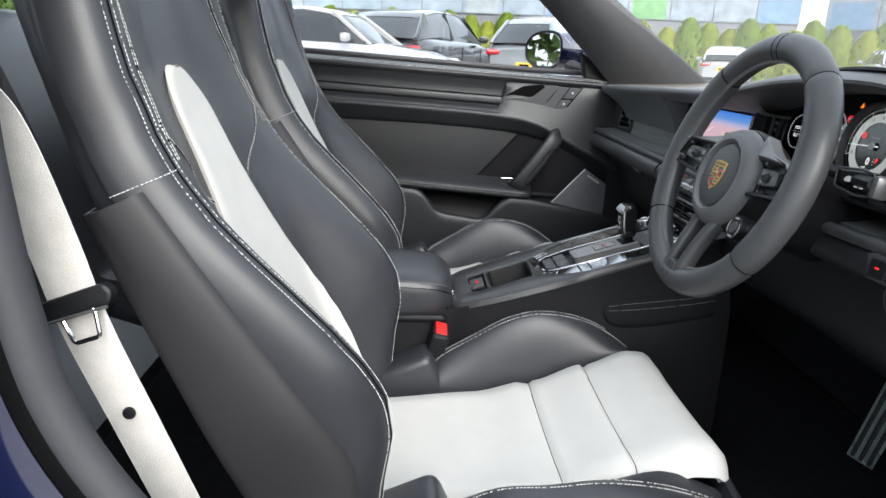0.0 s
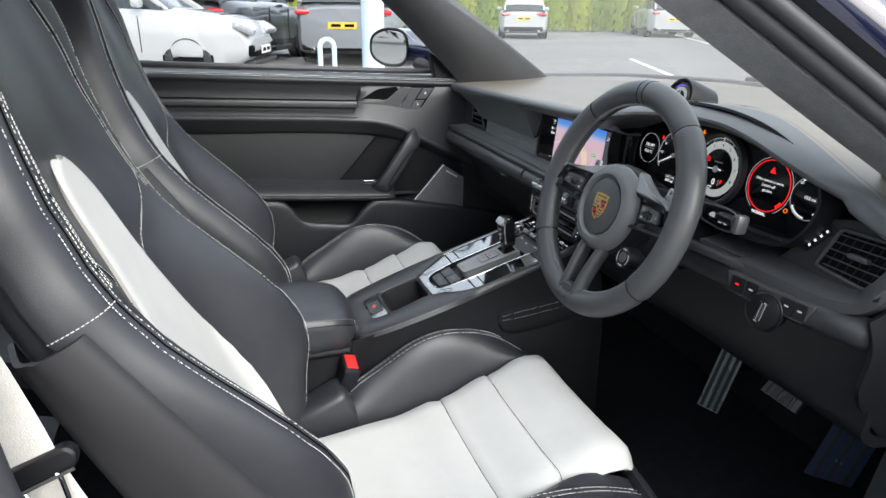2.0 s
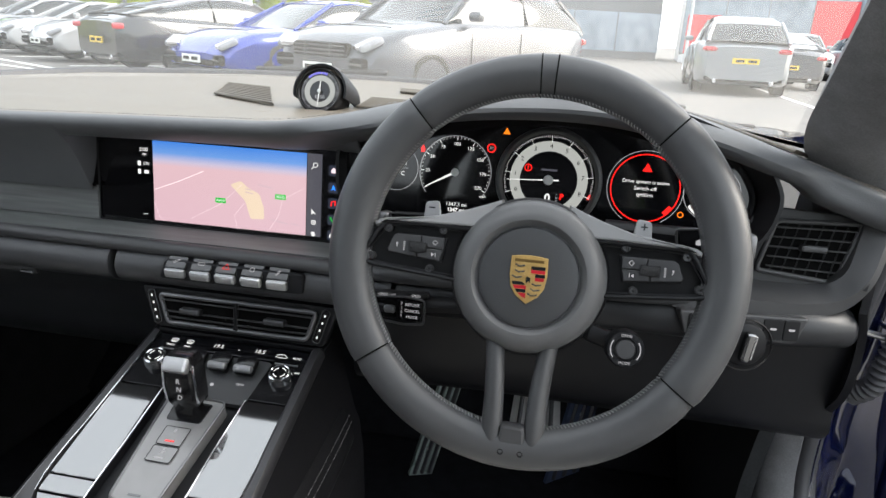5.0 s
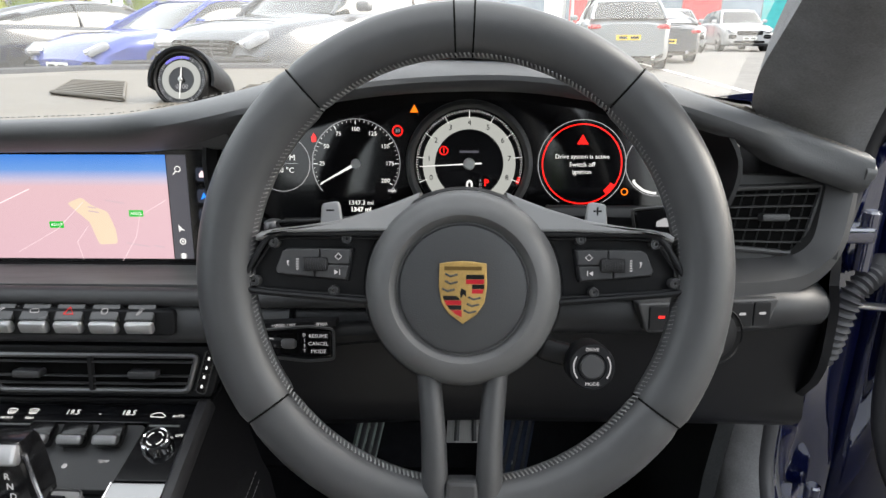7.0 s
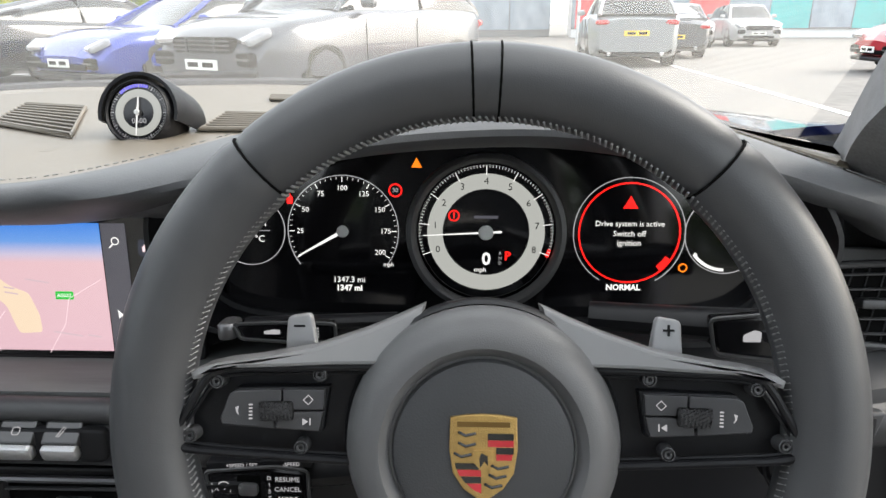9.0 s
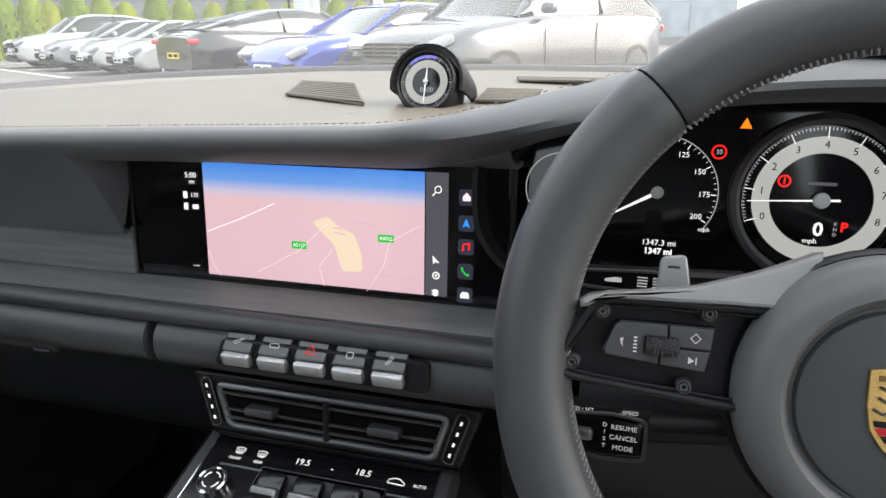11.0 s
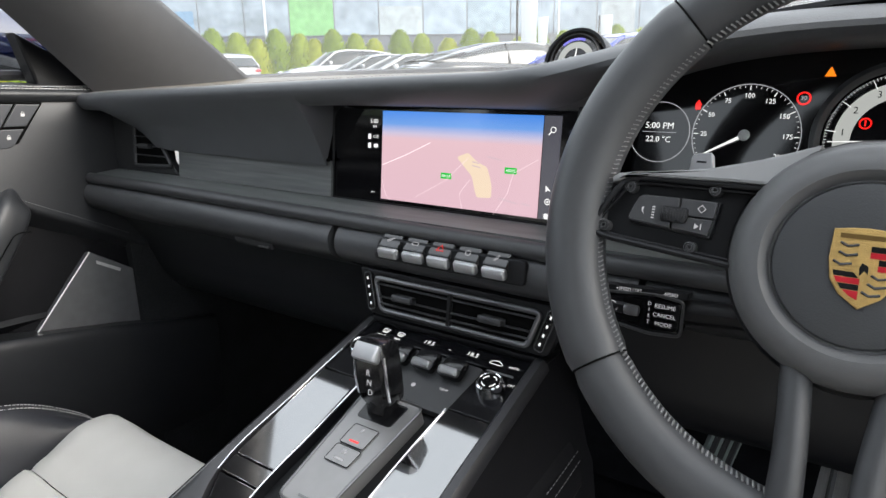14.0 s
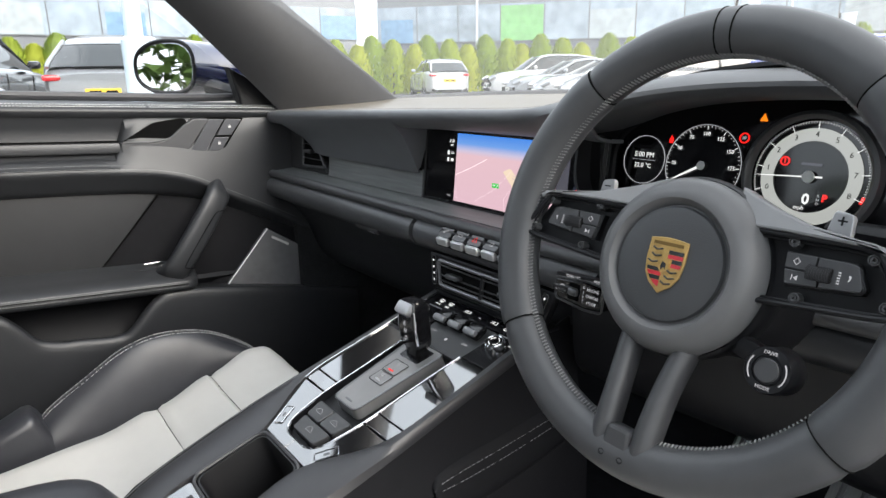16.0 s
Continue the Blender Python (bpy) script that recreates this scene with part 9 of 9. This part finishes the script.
    for par, x, z in ((fp, -0.055, zp), (rp, L + 0.019, 0.70 if kind in ("suv", "hatch") else 0.56)):
        for y in (-0.11, 0.13):
            part("plate_bar", rbox((x, y, z), (0.003, 0.17, 0.05), 0), GAP, par, local=True)
    part("rear_bumper", rbox((0.985 * L, 0, 0.36), (0.14, W * 0.80, 0.18), 0.05), PLASTIC, car, "black rear bumper", local=True)
    for s in (-1, 1):
        part("exhaust", rod((L * 0.985, s * 0.55, 0.28), (L * 1.005, s * 0.55, 0.28), 0.045), CHROME, car, local=True)
    return car, L


FLEET = {}


def park(kind, paint, label, at, facing, middle=False, **more):
    """Parks a car: the middle of its front at a place on the ground, facing that way."""
    key = (kind, paint)
    f = Vector(facing).normalized()
    m = Matrix(((-f.x, f.y, 0, at[0]), (-f.y, -f.x, 0, at[1]), (0, 0, 1, GROUND), (0, 0, 0, 1)))
    if key in FLEET:
        car = copy_thing(FLEET[key], m)
    else:
        car, _ = car_body(kind, paint, label, **more)
        car.matrix_world = m
        FLEET[key] = car
    car["label"] = label
    return car


def row_at(i, push=0.0):
    return R0P + RR * (3.2 * i) - RF * push


park("suv", "grey", "dark grey sports utility car with alloy wheels in a bay", row_at(0), RF)
park("saloon", "blue", "bright blue low electric saloon with alloy wheels", row_at(1.0, 0.2), RF)
p = row_at(2.0, 0.2)
park("saloon", "black", "black saloon reversed into a bay", p - RF * 4.9, -RF)
park("coupe", "white", "white sports coupe with dark wheels", row_at(2.95, 0.2), RF, alloy=WHEEL_DARK)
park("coupe", "white", "white sports coupe with dark wheels", row_at(3.9, 0.3), RF)
park("saloon", "silver", "silver saloon in a bay", row_at(4.85, 0.2), RF)
park("suv", "white", "white sports utility car in a bay", row_at(5.9, 0.1), RF)
LF = V(-0.91, 0.41, 0)
park("hatch", "white", "white hatchback parked side on", V(-9.16, 0.17, 0), V(0.3, 0.95, 0))
park("suv", "black", "black sports utility car seen from behind", V(-14.8, 0.79, 0), LF)
park("suv", "silver", "pale silver sports utility car seen from behind", V(-15.1, 3.6, 0), LF)
park("hatch", "white", "white hatchback seen from behind", V(-24.7, 11.7, 0), LF)
park("suv", "white", "white sports utility car beside the hedge", V(-26.0, 18.9, 0), LF)
park("suv", "silver", "silver sports utility car near the way out", V(4.4, 19.0, 0), (0.1, 1, 0))
park("saloon", "grey", "grey saloon near the way out", V(6.2, 22.5, 0), (0.1, 1, 0))
park("hatch", "red", "red hatchback far off", V(8.0, 12.9, 0), (-1, 0.1, 0))
park("suv", "silver", "silver sports utility car facing, far off", V(8.5, 25.0, 0), (-0.1, -1, 0))
park("suv", "white", "white sports utility car facing, far off", V(11.6, 26.5, 0), (-0.1, -1, 0))

# hedge of conical shrubs
LEAF = []
for i, c in enumerate(((0.27, 0.34, 0.045), (0.33, 0.37, 0.05), (0.20, 0.28, 0.04))):
    LEAF.append(mat("hedge_leaf_%d" % i, c, 0.7, var=0.35, scale=3, spec=0.2))
TRUNK = mat("bark", (0.08, 0.06, 0.04), 0.9, var=0.3, scale=20)
rng = random.Random(4)


def shrub(h, w, seed, tone):
    """A conical evergreen: a stem and a crown of many small leaf sprays."""
    r = random.Random(seed)
    t = thing("hedge_shrub", "yellow-green conical evergreen shrub", "shrub", (0, 0, GROUND), "hedge")
    part("trunk", rod((0, 0, GROUND), (0, 0, GROUND + h * 0.7), 0.05, 0.02, 8), TRUNK, t)
    vs, fs = [], []
    for _ in range(2600):
        u = r.random() ** 0.85
        z = h * (0.02 + 0.98 * u)
        rad = w * min(1.0, 1.25 * (1 - u) ** 0.42) * (0.62 + 0.45 * r.random())
        a = r.random() * 6.283
        c = V(rad * math.cos(a), rad * math.sin(a), GROUND + z)
        d = V(math.cos(a) * 0.5, math.sin(a) * 0.5, 0.9 + r.random()).normalized()
        s = V(-math.sin(a), math.cos(a), r.uniform(-0.4, 0.4)).normalized()
        k = r.uniform(0.06, 0.13)
        i0 = len(vs)
        vs += [c - s * k * 0.45, c + s * k * 0.45, c + d * k * 1.5 + s * k * 0.1, c - d * k * 0.5]
        fs += [(i0, i0 + 3, i0 + 1), (i0, i0 + 1, i0 + 2)]
    me = bpy.data.meshes.new("crown")
    me.from_pydata([tuple(v) for v in vs], [], fs)
    me.materials.append(LEAF[tone])
    ob = new("crown", me)
    ob.parent = t
    ob.matrix_parent_inverse = t.matrix_world.inverted()
    return t


models = [shrub(2.6, 0.80, 1, 0), shrub(2.35, 0.78, 2, 1), shrub(2.8, 0.85, 3, 2)]
hedge_line = crom([(-33, -12, 0), (-33, 0, 0), (-32, 9, 0), (-28, 19, 0), (-21, 28, 0), (-10, 33, 0), (0, 36, 0)], 12)
placed = 0
run = 0.0
for a, b in zip(hedge_line, hedge_line[1:]):
    d = (b - a)
    while run < d.length:
        p = a + d.normalized() * run
        dense = p.x < -24
        src = models[placed % 3]
        m = pose(p.x + rng.uniform(-0.2, 0.2), p.y + rng.uniform(-0.2, 0.2), GROUND, 0, 0, rng.uniform(0, 360))
        if placed < 3:
            src.matrix_world = m
        else:
            copy_thing(src, m)
        placed += 1
        run += 0.95 if dense else 1.2
    run -= d.length

# showroom behind the hedge
CLAD = mat("dark_grey_cladding", (0.17, 0.18, 0.195), 0.5, metal=0.3, var=0.08, scale=4)
CLAD_PALE = mat("pale_cladding", (0.62, 0.64, 0.66), 0.45, metal=0.2, var=0.04, scale=4)
WALL = mat("low_wall", (0.26, 0.25, 0.24), 0.8, var=0.15, scale=8)
SHOP = mat("shop_glass", (0.24, 0.29, 0.34), 0.15, var=0.45, scale=1.2)


def block(name, label, a, b, z0, z1, depth, material, cat_="building"):
    a, b = Vector((*a, 0)), Vector((*b, 0))
    d = (b - a).normalized()
    n = V(d.y, -d.x, 0)
    m = Matrix(((d.x, -n.x, 0, a.x), (d.y, -n.y, 0, a.y), (0, 0, 1, 0), (0, 0, 0, 1)))
    L = (b - a).length
    t = thing(name, label, cat_, m=m @ Matrix.Translation((0, 0, z0)))
    bm = rbox((L / 2, depth / 2, (z1 - z0) / 2), (L, depth, z1 - z0), 0.03)
    part("wall", bm, material, t, local=True)
    return t, L


def facade(t, L, z0, z1, n, colours=()):
    for i in range(n):
        w = L / n
        wf = part("window", rbox((w * (i + 0.5), -0.03, (z0 + z1) / 2), (w * 0.998, 0.10, z1 - z0), 0.01), CLAD, t, local=True)
        part("pane", rbox((w * (i + 0.5), -0.07, (z0 + z1) / 2), (w * 0.975, 0.06, (z1 - z0) * 0.94), 0.01), SHOP, wf, "glass showroom pane", local=True)
        if i % 7 in (0, 3, 5) and colours:
            c = colours[(i * 5 // 7) % len(colours)]
            h = (z1 - z0) * (0.62 + 0.09 * (i % 4))
            part("poster", rbox((w * (i + 0.5), -0.105, z0 + h / 2 + 0.06), (w * (0.972 if i % 2 else 0.80), 0.01, h), 0.0), c, wf, "coloured window poster", local=True)


POST = [mat("poster_blue", (0.14, 0.24, 0.36), 0.5, var=0.3, scale=2.5), mat("poster_sky", (0.26, 0.33, 0.38), 0.5, var=0.3, scale=2.5), mat("poster_green", (0.16, 0.36, 0.14), 0.5, var=0.3, scale=2.5), mat("poster_pale", (0.32, 0.36, 0.38), 0.5, var=0.3, scale=2.5)]
b1, L1 = block("showroom", "long dark grey car showroom with window posters", (-44, -22), (-38, 22), GROUND, 9, 10, CLAD)
facade(b1, L1, 3.2, 5.2, 18, POST)
b2, L2 = block("showroom", "dark grey car showroom with glazed front", (-37, 23), (-12, 43), GROUND, 9.5, 10, CLAD)
facade(b2, L2, 2.9, 5.2, 12, POST)
b3, L3 = block("showroom", "tall dark showroom with pale fascia", (-11, 43), (6, 47), GROUND, 11, 10, CLAD)
part("fascia", rbox((L3 * 0.32, -0.1, 8.0), (5.5, 0.3, 5.5), 0.03), CLAD_PALE, b3, "pale fascia panel", local=True)
part("fascia", rbox((L3 * 0.75, -0.1, 7.2), (6.5, 0.3, 5.5), 0.03), CLAD_PALE, b3, "pale fascia panel", local=True)
facade(b3, L3, 0.4, 3.0, 6)
b4, L4 = block("showroom", "glass-fronted showroom across the road", (7, 44), (40, 40), GROUND, 8.5, 10, CLAD_PALE)
facade(b4, L4, 0.5, 4.2, 14, [mat("poster_red", (0.6, 0.05, 0.06), 0.5, var=0.2, scale=2), mat("poster_teal", (0.05, 0.4, 0.4), 0.5, var=0.2, scale=2)])
b5, L5 = block("garden_wall", "low grey rendered wall behind the hedge", (-35, -20), (-34.2, 11), GROUND, 1.6, 0.3, WALL, "wall")

# trees behind the car park, far behind the camera
rt = random.Random(9)
tv, tf = [], []
for _ in range(9000):
    x = rt.uniform(-75, 60)
    top = 5.5 + 2.5 * math.sin(x * 0.31) + 1.5 * math.sin(x * 0.83 + 1)
    c = V(x, -42 + rt.uniform(-3, 3), GROUND + top * rt.random() ** 0.7)
    d, s_ = V(rt.uniform(-1, 1), rt.uniform(-1, 1), rt.uniform(-1, 1)).normalized(), V(rt.uniform(-1, 1), rt.uniform(-1, 1), rt.uniform(-1, 1)).normalized()
    i0 = len(tv)
    tv += [tuple(c + d * 0.6), tuple(c - d * 0.3 + s_ * 0.5), tuple(c - d * 0.3 - s_ * 0.5)]
    tf.append((i0, i0 + 1, i0 + 2))
me = bpy.data.meshes.new("far_woods")
me.from_pydata(tv, [], tf)
me.materials.append(mat("far_leaf", (0.06, 0.10, 0.025), 0.8, var=0.4, scale=1, spec=0.1))
tagged(new("far_woods", me), "green trees along the edge of the car park", "trees", kind="stuff")

# lamp posts and flags
POLE = mat("galvanised_pole", (0.55, 0.57, 0.60), 0.4, metal=0.5, var=0.06, scale=20)
for x, y, h, r in ((-26.5, 22.5, 8, 0.07), (-16, 34, 8, 0.07), (5.2, 30, 8, 0.07)):
    t = thing("lamp_post", "tall galvanised steel lamp post", "lamp post", (x, y, GROUND), "lamp posts")
    part("pole", rod((x, y, GROUND), (x, y, GROUND + h), r, r * 0.7), POLE, t)
    part("lamp_head", rbox((x + 0.4, y - 0.2, GROUND + h), (0.9, 0.3, 0.12), 0.04), POLE, t)
chg = thing("charging_pole", "pale blue painted steel pole with collar", "pole", (-7.7, 1.5, GROUND))
PALE_BLUE = mat("pale_blue_paint", (0.52, 0.62, 0.68), 0.45, var=0.08, scale=8)
part("shaft", rod((-7.7, 1.5, GROUND), (-7.7, 1.5, GROUND + 5.5), 0.10, 0.085, 20), PALE_BLUE, chg)
part("collar", rod((-7.7, 1.5, GROUND + 0.0), (-7.7, 1.5, GROUND + 1.35), 0.15, 0.15, 20), PALE_BLUE, chg)
hoop = thing("hoop_barrier", "pale blue steel hoop barrier", "barrier", (-8.0, 0.95, GROUND))
part("hoop", tube([V(-8.0, 0.93 + 0.095 * math.cos(a), GROUND + 0.50 + 0.095 * math.sin(a)) for a in np.linspace(math.pi, 0, 9)], 0.035, 10), PALE_BLUE, hoop)
part("leg", rod((-8.0, 0.835, GROUND), (-8.0, 0.835, GROUND + 0.51), 0.035), PALE_BLUE, hoop)
part("leg", rod((-8.0, 1.025, GROUND), (-8.0, 1.025, GROUND + 0.51), 0.035), PALE_BLUE, hoop)
FLAG = mat("white_flag_cloth", (0.7, 0.72, 0.73), 0.8, var=0.05, scale=6)
for x, y in ((-13.5, 26.5), (-11.0, 27.5), (-8.0, 14.8), (-3.2, 16.5)):
    t = thing("banner_flag", "white banner flag on a slim dark pole", "flag", (x, y, GROUND), "banner flags")
    part("pole", rod((x, y, GROUND), (x, y, GROUND + 3.0), 0.03), PLASTIC, t)
    fl_ = [[V(x + 0.06 + 0.55 * s, y + 0.12 * math.sin(3 * s + z), z) for s in np.linspace(0, 1, 6)] for z in np.linspace(GROUND + 1.2, GROUND + 3.0, 6)]
    part("cloth", sheet(fl_, 0.004), FLAG, t)
